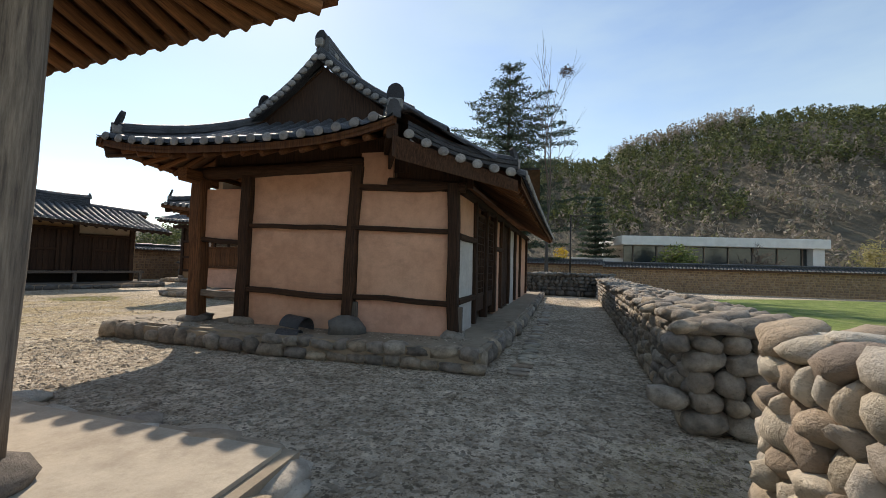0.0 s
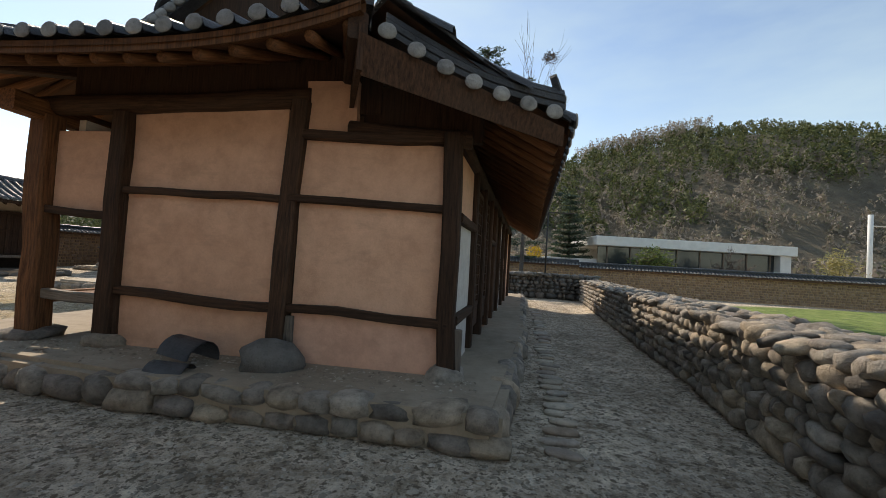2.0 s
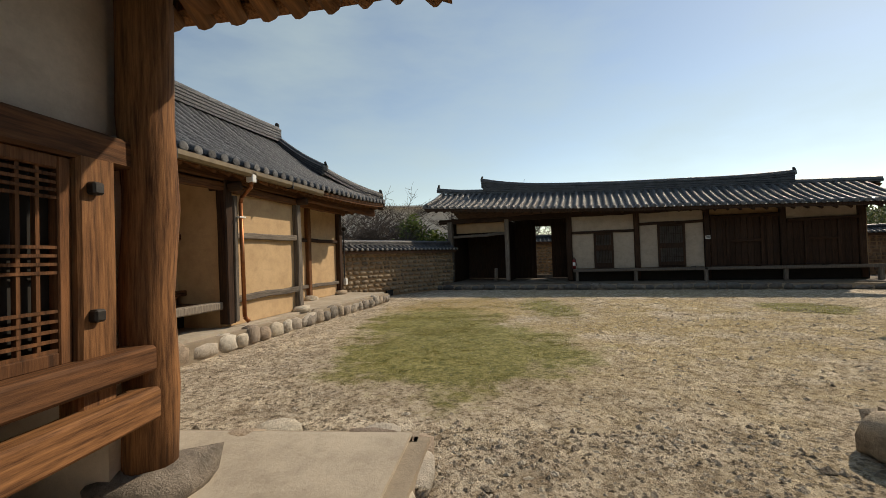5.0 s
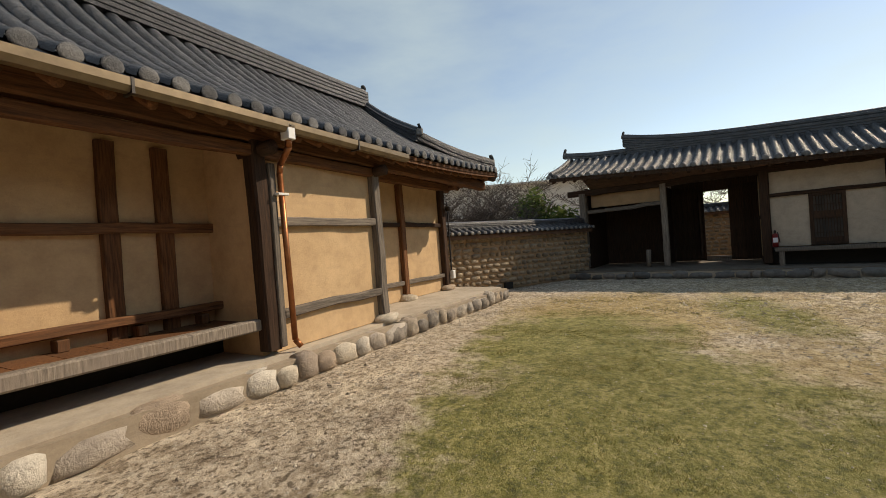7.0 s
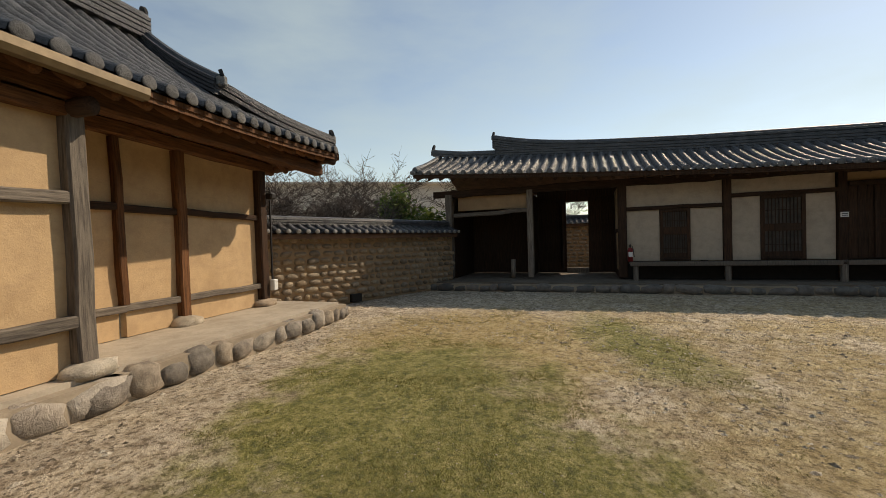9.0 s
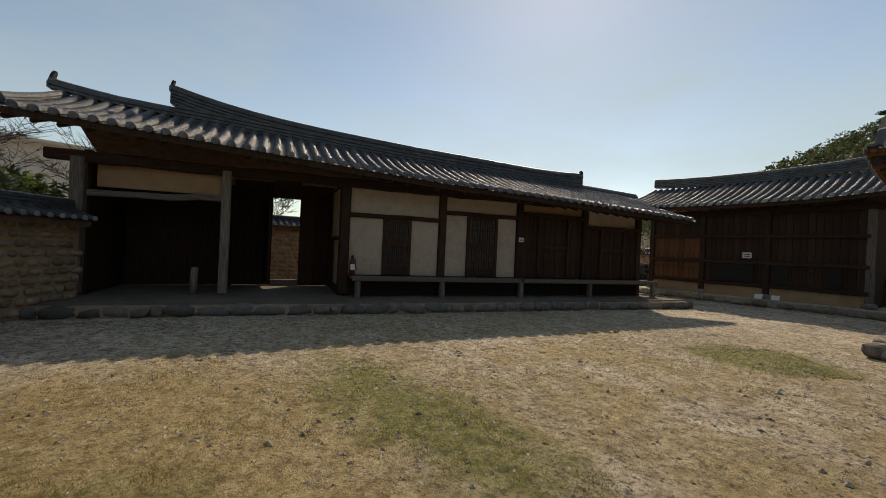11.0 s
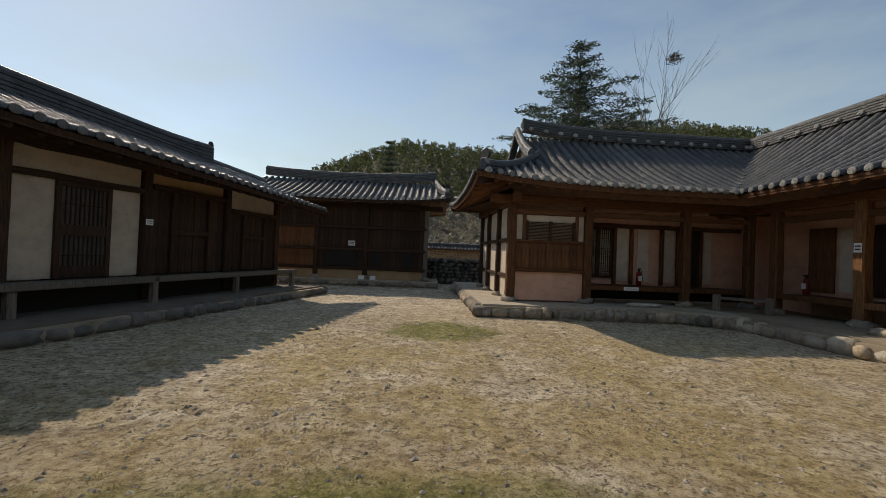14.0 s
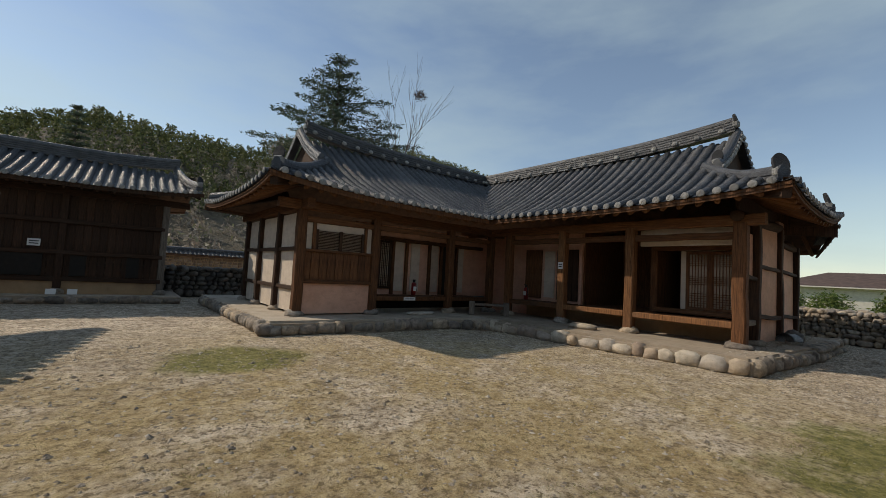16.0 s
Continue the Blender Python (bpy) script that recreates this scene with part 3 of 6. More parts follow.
def lattice(parent, x0, x1, z0, z1, y, mat, nx, bands, frame_w=0.07, name="lattice_window", thick=0.05, paper=True, backing=None, leafs=1, label=""):
    """A lattice window or door on a facade at local y (outward is -y): frame, bars, paper or a given backing behind."""
    w = link(name, mesh_of(box(x0, y + 0.03, z0, x1, y + 0.045, z1), "backing_sheet", backing or M_PAPER), parent, None, label)
    for q in ((x0, z0, x0 + frame_w, z1), (x1 - frame_w, z0, x1, z1), (x0 + frame_w, z0, x1 - frame_w, z0 + frame_w), (x0 + frame_w, z1 - frame_w, x1 - frame_w, z1)):
        part("sash_rail", box(q[0], y - thick / 2, q[1], q[2], y + 0.03, q[3], 0.006), mat, w)
    for k in range(1, leafs):
        xm = x0 + (x1 - x0) * k / leafs
        part("sash_rail", box(xm - frame_w * 0.7, y - thick / 2, z0 + frame_w, xm + frame_w * 0.7, y + 0.03, z1 - frame_w, 0.006), mat, w)
    a, b = x0 + frame_w, x1 - frame_w
    for i in range(1, nx):
        x = a + (b - a) * i / nx
        part("lattice_bar", box(x - 0.008, y - 0.012, z0 + frame_w, x + 0.008, y + 0.012, z1 - frame_w), mat, w)
    for lo, hi, n in bands:
        for i in range(n):
            z = z0 + (z1 - z0) * (lo + (hi - lo) * (i + 0.5) / n)
            part("lattice_bar", box(a, y - 0.017, z - 0.007, b, y - 0.003, z + 0.007), mat, w)
    return w


def wall_panel(parent, x0, x1, z0, z1, y, mat, name="plaster_panel", t=0.10, seed=1):
    bm = bmesh.new()
    nx, nz = max(1, int((x1 - x0) / 0.3)), max(1, int((z1 - z0) / 0.3))
    rows_ = []
    for j in range(nz + 1):
        rows_.append([])
        for i in range(nx + 1):
            x, z = x0 + (x1 - x0) * i / nx, z0 + (z1 - z0) * j / nz
            d = 0.014 * noise.noise(Vector((x * 1.3 + seed * 7.1, z * 1.3, seed)))
            rows_[-1].append(bm.verts.new((x, y + d, z)))
    for r0, r1 in zip(rows_, rows_[1:]):
        for i in range(nx):
            bm.faces.new((r0[i], r0[i + 1], r1[i + 1], r1[i]))
    b = [bm.verts.new(p) for p in ((x0, y + t, z0), (x1, y + t, z0), (x1, y + t, z1), (x0, y + t, z1))]
    bm.faces.new((b[3], b[2], b[1], b[0]))
    bm.faces.new(rows_[0][::-1] + [b[0], b[1]])
    bm.faces.new(rows_[-1] + [b[2], b[3]])
    bm.faces.new([r[0] for r in rows_] + [b[3], b[0]])
    bm.faces.new([r[-1] for r in rows_][::-1] + [b[1], b[2]])
    return part(name, bm, mat, parent, "", None, False)


def post(parent, x, y, z0, z1, w, mat, seed=0, round_=0, pad=None, name="post"):
    if pad is not None:
        rg = random.Random(seed + 5)
        put_stone(stones(pad, 0.35), parent, (x, y, z0 - 0.02), (w * 2.0, w * 2.0, 0.26), rg, 0, 4, "footing_stone")
        z0 += 0.06
    return beam(name, (x, y, z0), (x, y, z1), w, w, mat, parent, 0.008, seed, round_)


def boards(parent, x0, x1, z0, z1, y, mat, n, t=0.04, name="board", seed=0):
    rg = random.Random(seed)
    for i in range(n):
        a, b = x0 + (x1 - x0) * i / n, x0 + (x1 - x0) * (i + 1) / n
        bm = box(-(b - a) / 2 + 0.004, -t / 2, 0, (b - a) / 2 - 0.004, t / 2, z1 - z0, 0.004)
        part(name, bm, mat, parent, "", pose((a + b) / 2, y + rg.uniform(-0.006, 0.006), z0))


# ---- ground ----
def axis(lo, hi, step, far):
    v = list(np.arange(lo, hi + 0.01, step))
    d, x = step, lo
    left_ = []
    while x > -far:
        d *= 1.35
        x -= d
        left_.append(x)
    d, x = step, hi
    right_ = []
    while x < far:
        d *= 1.35
        x += d
        right_.append(x)
    return left_[::-1] + v + right_


gx, gy = axis(-27.0, 3.0, 0.16, 1500), axis(1.0, 28.0, 0.16, 1500)
gv = []
for y in gy:
    for x in gx:
        near = -28 < x < 4 and 0 < y < 30
        z = 0.022 * noise.noise(Vector((x * 0.9, y * 0.9, 0))) + 0.014 * noise.noise(Vector((x * 3.1, y * 3.1, 5))) if near else -0.01
        if near:
            z += 0.004 * noise.noise(Vector((x * 7.3, y * 7.3, 2)))
        gv.append((x, y, z - 0.015))
nx_ = len(gx)
gf = [(j * nx_ + i, j * nx_ + i + 1, (j + 1) * nx_ + i + 1, (j + 1) * nx_ + i) for j in range(len(gy) - 1) for i in range(nx_ - 1)]
gm = bpy.data.meshes.new("ground")
gm.from_pydata(gv, [], gf)
gm.materials.append(M_GROUND)
gm.polygons.foreach_set("use_smooth", [True] * len(gm.polygons))
tagged(new("ground", gm), "trodden sandy earth courtyard with straw and green grass patches", "ground", "", "structure")


# ---- main house: an L of two wings round the court ----
A = thing("house", pose(-7.65, 10.7, 0), "L-shaped timber house with ochre plaster walls and grey tiled hip-and-gable roof", "house")
A_roof = thing("roof", Matrix(), "", "")
for k in ("label", "category"):
    if k in A_roof:
        del A_roof[k]
A_roof.parent = A
ZE, ZR, RUN = 3.36, 5.50, 3.65
hz = lambda s: (0.7 * s + 0.3 * s * s)
ZH = ZE + (ZR - ZE) * hz(2.0 / RUN)
RAF = dict(rafters=(1.5, 0.36, 0.055), wood=M_WOOD)
slope(A, A_roof, (-1.25, 10.0), (0, -1), (1, 0), 11.1, 3.35, ZE, ZR, lambda b: 3.65 - b * 1.09, lambda b: 11.1 - b if b < 2 else 11.1 - 1.8, liftl=0.0, liftr=0.24, **RAF)
slope(A, A_roof, (-8.0, 6.35), (1, 0), (0, 1), 10.4, RUN, ZE, ZR, lambda b: b if b < 2.0 else 1.85, lambda b: 6.75 + b, liftl=0.26, liftr=0.0, **RAF)
slope(A, A_roof, (-8.0, 13.65), (0, -1), (1, 0), 7.3, 2.05, ZE, ZH, lambda b: b, lambda b: 7.3 - b, lift=0.26, rafters=(1.4, 0.36, 0.055), wood=M_WOOD)
slope(A, A_roof, (6.4, 13.65), (-1, 0), (0, -1), 14.4, RUN, ZE, ZR, lambda b: 0, lambda b: 14.4 - min(b, 2), lift=0.1, rows=False)
slope(A, A_roof, (-1.25, -1.1), (1, 0), (0, 1), 5.6, 2.0, ZE + 0.04, ZH + 0.04, lambda b: b, lambda b: 5.6 - 0.45 * b, lift=0.24, liftr=0.32, **RAF)
slope(A, A_roof, (6.15, -1.1), (0.06, 1), (-1, 0.06), 15.0, 4.05, 2.84, ZR, lambda b: 0.75 - 0.43 * min(b, 1.75) if b < 1.75 else min(0.0 + (b - 1.75) * 2.4, 1.8), lambda b: 15.0, liftl=0.1, liftr=0.05, sag=0.2, **RAF)
# gable board and ridges
bm = bmesh.new()
q = [bm.verts.new(p) for p in ((0.5, 0.74, ZH - 0.25), (3.95, 0.74, ZH - 0.25), (2.1, 0.74, ZR - 0.02))]
bm.faces.new(q)
bm.normal_update()
bmesh.ops.solidify(bm, geom=bm.faces[:], thickness=0.05)
part("gable_board", bm, M_DARKWOOD, A)
bm = bmesh.new()
q = [bm.verts.new(p) for p in ((-5.95, 8.2, ZH - 0.15), (-5.95, 11.8, ZH - 0.15), (-5.95, 10.0, ZR - 0.1))]
bm.faces.new(q)
bm.normal_update()
bmesh.ops.solidify(bm, geom=bm.faces[:], thickness=0.05)
part("gable_board", bm, M_DARKWOOD, A)
ridge(A, curve_pts((2.1, 0.68, ZR), (2.1, 10.1, ZR), 0.22, 0.0), 0.28, 0.36, caps=0.30)
ridge(A, curve_pts((-6.0, 10.0, ZR), (2.1, 10.0, ZR), 0.22, 0.0), 0.28, 0.36, caps=0.30)


def hip(parent, a, b, sag=0.16, w=0.22, h=0.20, caps=0.0):
    a, b = Vector(a), Vector(b)
    pts = []
    for i in range(13):
        f = i / 12
        pts.append(a.lerp(b, f) - Vector((0, 0, sag * math.sin(math.pi * f))))
    ridge(parent, pts, w, h, "hip_ridge", caps)


hip(A, (-1.1, -0.95, ZE + 0.26), (0.85, 1.0, ZH + 0.05))
hip(A, (4.3, -0.95, ZE + 0.34), (3.45, 1.0, ZH + 0.12))
hip(A, (-7.85, 6.5, ZE + 0.27), (-5.9, 8.45, ZH + 0.05))
hip(A, (-7.85, 13.5, ZE + 0.27), (-5.9, 11.55, ZH + 0.05))
hip(A, (0.6, 0.66, ZH - 0.02), (2.1, 0.66, ZR + 0.04), 0.12, 0.24, 0.22, 0.17)
hip(A, (4.1, 0.66, ZH - 0.18), (2.1, 0.66, ZR + 0.04), 0.12, 0.24, 0.22, 0.17)
hip(A, (-6.15, 8.2, ZH + 0.04), (-6.15, 10.0, ZR + 0.08), 0.12)
hip(A, (-6.15, 11.8, ZH + 0.04), (-6.15, 10.0, ZR + 0.08), 0.12)
hip(A, (6.1, -0.30, 2.98), (4.5, -0.85, ZE + 0.08), 0.10, 0.2, 0.14)
ornament(A, (-1.05, -0.9, ZE + 0.34), -45, 0.85)
ornament(A, (4.28, -0.85, ZE + 0.50), 18, 0.8)
ornament(A, (2.05, 0.66, ZR + 0.36), 0, 0.62)
ornament(A, (0.75, 0.70, ZH + 0.18), -90, 0.7)
ornament(A, (-6.0, 10.0, ZR + 0.36), -90, 0.5)
ornament(A, (-7.8, 6.55, ZE + 0.42), -45, 0.75)
ornament(A, (6.08, -0.3, 3.02), 70, 0.55)
for p0, p1 in (((-1.15, -1.0, ZE + 0.02), (0.9, 1.05, ZH - 0.45)), ((-7.9, 6.45, ZE + 0.03), (-5.9, 8.45, ZH - 0.45)), ((4.3, -1.0, ZE + 0.12), (3.9, -0.1, ZE + 0.12)), ((-7.9, 13.5, ZE + 0.03), (-5.9, 11.5, ZH - 0.45))):
    beam("hip_rafter", p0, p1, 0.17, 0.24, M_DARKWOOD, A, 0.01, 4)

bm = bmesh.new()
q = [bm.verts.new(p) for p in ((4.32, -1.02, ZE + 0.12), (3.42, 1.0, ZH + 0.1), (3.42, 1.0, 3.2), (4.32, -1.02, ZE - 0.28))]
bm.faces.new(q)
q = [bm.verts.new(p) for p in ((4.32, -1.0, ZE + 0.05), (6.12, -0.36, 2.82), (6.12, -0.30, 2.66), (4.32, -0.9, ZE - 0.28))]
bm.faces.new(q)
bm.normal_update()
bmesh.ops.solidify(bm, geom=bm.faces[:], thickness=0.05)
part("verge_board", bm, M_DARKWOOD, A)
for k in range(7):
    f = (k + 0.5) / 7
    x, y, z = 4.45 + 1.7 * f, -1.06 + 0.62 * f, ZE + 0.10 - 0.56 * f - 0.10 * math.sin(math.pi * f)
    link("eave_cap", CAP, A_roof, pose(x, y, z, 0, 0, 20) @ Matrix.Diagonal((0.17, 0.10, 0.16, 1)))
# end wall towards the lane
PZ = 0.36
for i, (x, zt, w) in enumerate(((0.0, 3.0, 0.26), (1.07, 3.05, 0.21), (3.25, 3.2, 0.2), (5.1, 2.85, 0.19))):
    put_stone(stones(M_STONE, 0.62), A, (x, 0, PZ - 0.03), (w * 2.2, w * 2.0, 0.2), random.Random(20 + i), 0, 4, "footing_stone")
    beam("post", (x - (0, 0.03, 0.07, 0.0)[i], 0, PZ), (x + (0, 0.02, 0.05, -0.03)[i], 0, zt), w, w, M_WOOD if i == 0 else M_DARKWOOD, A, 0.02, 20 + i)
wall_panel(A, 1.17, 3.15, 0.27, 0.86, 0.02, M_ORANGE, seed=1)
wall_panel(A, 1.17, 3.15, 0.86, 2.06, 0.02, M_ORANGE, seed=2)
wall_panel(A, 1.17, 3.15, 2.06, 3.16, 0.02, M_ORANGE, seed=3)
wall_panel(A, 3.35, 5.02, 0.27, 0.84, 0.02, M_PINK, seed=4)
wall_panel(A, 3.35, 5.02, 0.84, 2.02, 0.02, M_ORANGE, seed=5)
wall_panel(A, 3.35, 5.02, 2.02, 2.84, 0.02, M_ORANGE, seed=6)
wall_panel(A, 3.35, 3.95, 2.80, 3.45, 0.02, M_ORANGE, seed=7)
wall_panel(A, 0.12, 0.97, 1.86, 2.84, 0.02, M_ORANGE, seed=8)
part("eave_filler", box(4.0, 0.12, 2.80, 5.35, 0.2, 3.42), M_DARKWOOD, A)
part("eave_filler", box(0.2, 0.1, 3.1, 4.2, 0.16, 3.95), M_DARKWOOD, A)
for k, (a, b, z, h) in enumerate(((1.1, 3.25, 0.90, 0.10), (1.1, 3.25, 2.11, 0.08), (3.25, 5.1, 0.88, 0.09), (3.25, 5.1, 2.07, 0.08), (3.25, 5.1, 2.80, 0.10), (0.0, 1.1, 1.84, 0.10), (0.0, 1.1, 0.82, 0.12))):
    beam("wall_rail", (a, -0.01, z + 0.03), (b, -0.01, z - 0.02), 0.12, h, M_DARKWOOD if k < 6 else M_GREYWOOD, A, 0.022, 40 + k)
beam("tie_beam", (-0.3, 0.02, 3.14), (3.4, 0.02, 3.24), 0.22, 0.24, M_DARKWOOD, A, 0.02, 50, 10)
beam("tie_beam", (3.9, 0, 2.90), (5.25, 0, 2.80), 0.18, 0.18, M_DARKWOOD, A, 0.02, 51, 10)
for x in (3.30, 5.16):
    part("post_brace", (lambda b: (bmesh.ops.translate(b, verts=b.verts, vec=(x, -0.05, PZ)), b)[1])(box(-0.02, 0, 0, 0.10, 0.05, 0.45, 0.01)), M_GREYWOOD, A)
# lane side
SK = 0.06
sx = lambda y: 5.1 + SK * y
lane = thing("lane_wall", Matrix(), "", "")
for k in ("label", "category"):
    if k in lane:
        del lane[k]
lane.parent = A
lane.matrix_local = pose(5.1, 0, 0, 0, 0, 90 - math.degrees(math.atan(SK)))
wall_panel(lane, 0.1, 1.35, 0.27, 0.9, -0.01, M_GREYWALL, seed=11)
wall_panel(lane, 0.1, 1.35, 0.9, 2.0, -0.01, M_GREYWALL, seed=12)
wall_panel(lane, 0.1, 1.35, 2.0, 2.75, -0.01, M_ORANGE, seed=13)
for z in (0.88, 1.98):
    beam("wall_rail", (0.05, -0.03, z), (1.4, -0.03, z), 0.12, 0.1, M_DARKWOOD, lane, 0.01, 60)
for i, x in enumerate((1.4, 2.55, 3.7, 4.75, 6.3, 7.9, 9.5, 12.0)):
    post(lane, x, 0, PZ, 2.85, 0.17, M_DARKWOOD, 64 + i)
beam("wall_plate", (-0.1, -0.02, 2.8), (13.0, -0.02, 2.8), 0.18, 0.18, M_DARKWOOD, lane, 0.015, 62, 8)
for x0, x1 in ((1.5, 2.46), (2.65, 3.6)):
    # near-black backing paints the unlit room behind the bars
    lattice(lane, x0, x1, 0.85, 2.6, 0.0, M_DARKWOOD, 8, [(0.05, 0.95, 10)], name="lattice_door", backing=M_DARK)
    boards(lane, x0, x1, 0.55, 0.85, 0.0, M_DARKWOOD, 4, seed=5)
wall_panel(lane, 3.8, 4.66, 0.27, 2.7, 0.0, M_ORANGE, seed=14)
beam("wall_rail", (3.7, -0.03, 1.95), (4.75, -0.03, 1.95), 0.12, 0.1, M_DARKWOOD, lane, 0.01, 61)
boards(lane, 4.85, 6.2, PZ, 2.7, 0.02, M_DARKWOOD, 7, seed=6)
wall_panel(lane, 6.4, 7.8, 0.27, 2.7, 0.0, M_GREYWALL, seed=15)
wall_panel(lane, 7.98, 9.4, 0.27, 2.7, 0.0, M_ORANGE, seed=16)
wall_panel(lane, 9.6, 13.0, 0.27, 2.7, 0.0, M_ORANGE, seed=17)

# front of the long wing (faces -x): local frame with x running to -y
front = thing("front_wall", Matrix(), "", "")
for k in ("label", "category"):
    if k in front:
        del front[k]
front.parent = A
front.matrix_local = pose(0, 7.45, 0, 0, 0, -90)
for i, x in enumerate((0.9, 3.0, 5.05)):
    post(front, x, 0, PZ, 3.0, 0.24, M_WARMWOOD if i else M_WOOD, 70 + i, 0, M_STONE)
beam("wall_plate", (-1.5, 0, 3.06), (7.9, 0, 3.06), 0.2, 0.24, M_WOOD, front, 0.015, 73)
beam("lintel", (0.9, 0, 2.72), (7.4, 0, 2.72), 0.12, 0.16, M_WOOD, front, 0.012, 74)
for i, (a, b) in enumerate(((1.02, 2.88), (3.12, 4.93), (5.17, 7.33))):
    part("veranda_edge", box(a, -0.10, 0.70, b, 0.02, 0.84, 0.012), M_WARMWOOD if i else M_WOOD, front)
    for k in range(8):
        part("floor_board", box(a + (b - a) * k / 8 + 0.003, 0.03, 0.77, a + (b - a) * (k + 1) / 8 - 0.003, 1.06, 0.82), M_WOOD, front)
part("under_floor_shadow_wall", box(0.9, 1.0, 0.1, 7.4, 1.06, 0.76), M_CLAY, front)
# back walls of the bays
wall_panel(front, 5.85, 7.35, 0.84, 2.7, 1.10, M_WHITE, seed=18)
wall_panel(front, 5.15, 7.35, 2.55, 3.0, 0.30, M_WHITE, seed=18)
post(front, 5.2, 1.08, 0.8, 3.0, 0.18, M_WOOD, 75)
post(front, 7.4, 1.08, 0.4, 3.0, 0.18, M_DARKWOOD, 76)
lattice(front, 6.0, 7.1, 0.98, 2.46, 1.04, M_WOOD, 14, [(0.06, 0.30, 6), (0.42, 0.58, 5), (0.74, 0.94, 6)], 0.075, "lattice_door", leafs=2, backing=M_PAPER)
beam("lintel", (5.2, 1.02, 2.55), (7.4, 1.02, 2.55), 0.12, 0.12, M_WOOD, front, 0.01, 77)
beam("sill", (5.2, 1.02, 0.92), (7.4, 1.02, 0.92), 0.14, 0.12, M_WOOD, front, 0.01, 78)
part("hall_back_wall", box(2.9, 3.6, 0.8, 5.3, 3.7, 3.2), M_WOOD, front)
part("hall_side_wall", box(5.15, 1.2, 0.8, 5.25, 3.6, 3.2), M_WOOD, front)
part("hall_side_wall", box(2.9, 1.2, 0.8, 3.0, 3.6, 3.2), M_WOOD, front)
part("hall_floor", box(2.9, 1.07, 0.74, 5.3, 3.6, 0.81), M_WOOD, front)
wall_panel(front, -1.3, 2.95, 0.3, 3.2, 1.10, M_PINK, seed=19)
wall_panel(front, 1.55, 1.95, 0.95, 2.5, 1.06, M_WHITE, t=0.04, seed=20)
boards(front, 2.05, 2.85, 0.9, 2.55, 1.06, M_DARKWOOD, 4, seed=8)
boards(front, 0.75, 1.45, 0.9, 2.55, 1.06, M_WOOD, 3, seed=9)

# front of the short wing (faces -y)
wing = thing("wing_wall", Matrix(), "", "")
for k in ("label", "category"):
    if k in wing:
        del wing[k]
wing.parent = A
wing.matrix_local = pose(-6.83, 7.45, 0)
for i, x in enumerate((0.0, 2.13, 4.95, 6.83)):
    post(wing, x, 0, PZ, 3.0, 0.23, M_WOOD, 80 + i, 0, M_STONE)
beam("wall_plate", (-0.6, 0, 3.06), (7.4, 0, 3.06), 0.2, 0.24, M_WOOD, wing, 0.015, 84)
beam("lintel", (0, 0, 2.74), (6.83, 0, 2.74), 0.12, 0.14, M_WOOD, wing, 0.012, 85)
wall_panel(wing, 0.11, 2.02, PZ - 0.02, 1.12, 0.0, M_PINK, seed=21)
beam("sill", (0.1, -0.02, 1.16), (2.03, -0.02, 1.16), 0.14, 0.09, M_WOOD, wing, 0.008, 86)
boards(wing, 0.30, 1.85, 1.20, 1.92, 0.0, M_WOOD, 7, seed=10)
boards(wing, 0.11, 0.30, 1.20, 1.92, 0.01, M_WOOD, 1, seed=11)
boards(wing, 1.85, 2.02, 1.20, 1.92, 0.01, M_WOOD, 1, seed=11)
beam("rail", (0.1, -0.02, 1.95), (2.03, -0.02, 1.95), 0.12, 0.07, M_WOOD, wing, 0.008, 87)
wall_panel(wing, 0.11, 0.30, 1.98, 2.66, 0.02, M_WHITE, seed=22)
wall_panel(wing, 1.85, 2.02, 1.98, 2.66, 0.02, M_WHITE, seed=23)
wall_panel(wing, 0.38, 1.78, 2.50, 2.66, 0.02, M_WHITE, seed=24)
for x in (0.34, 1.81):
    beam("window_post", (x, -0.02, 1.95), (x, -0.02, 2.68), 0.08, 0.08, M_WOOD, wing, 0.004, 88)
sl = link("slatted_window", mesh_of(box(0.38, 0.03, 1.98, 1.78, 0.05, 2.5), "backing_sheet", M_PAPER), wing)
for x0, x1 in ((0.38, 0.46), (1.70, 1.78), (1.04, 1.12)):
    part("sash_rail", box(x0, -0.03, 1.98, x1, 0.03, 2.5, 0.005), M_DARKWOOD, sl)
for k in range(12):
    z = 2.02 + 0.44 * k / 11
    part("window_slat", box(0.46, -0.012, z - 0.009, 1.70, 0.012, z + 0.009), M_DARKWOOD, sl)
for a, b in ((2.25, 4.83), (5.07, 6.7)):
    part("veranda_edge", box(a, -0.06, 0.68, b, 0.06, 0.80, 0.012), M_WOOD, wing)
    for k in range(9):
        part("floor_board", box(a + (b - a) * k / 9 + 0.003, 0.07, 0.74, a + (b - a) * (k + 1) / 9 - 0.003, 1.05, 0.79), M_WOOD, wing)
# near-black sheet below the veranda floor, its shade put in as colour
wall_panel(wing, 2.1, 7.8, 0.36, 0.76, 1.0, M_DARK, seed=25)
wall_panel(wing, 2.1, 7.8, 0.78, 3.0, 1.10, M_PINK, seed=26)
lattice(wing, 2.45, 3.35, 0.98, 2.5, 1.05, M_DARKWOOD, 12, [(0.05, 0.3, 5), (0.4, 0.6, 4), (0.7, 0.95, 5)], name="lattice_door", leafs=2)
wall_panel(wing, 3.5, 3.85, 0.9, 2.5, 1.06, M_WHITE, t=0.04, seed=27)
wall_panel(wing, 4.15, 4.5, 0.9, 2.5, 1.06, M_WHITE, t=0.04, seed=28)
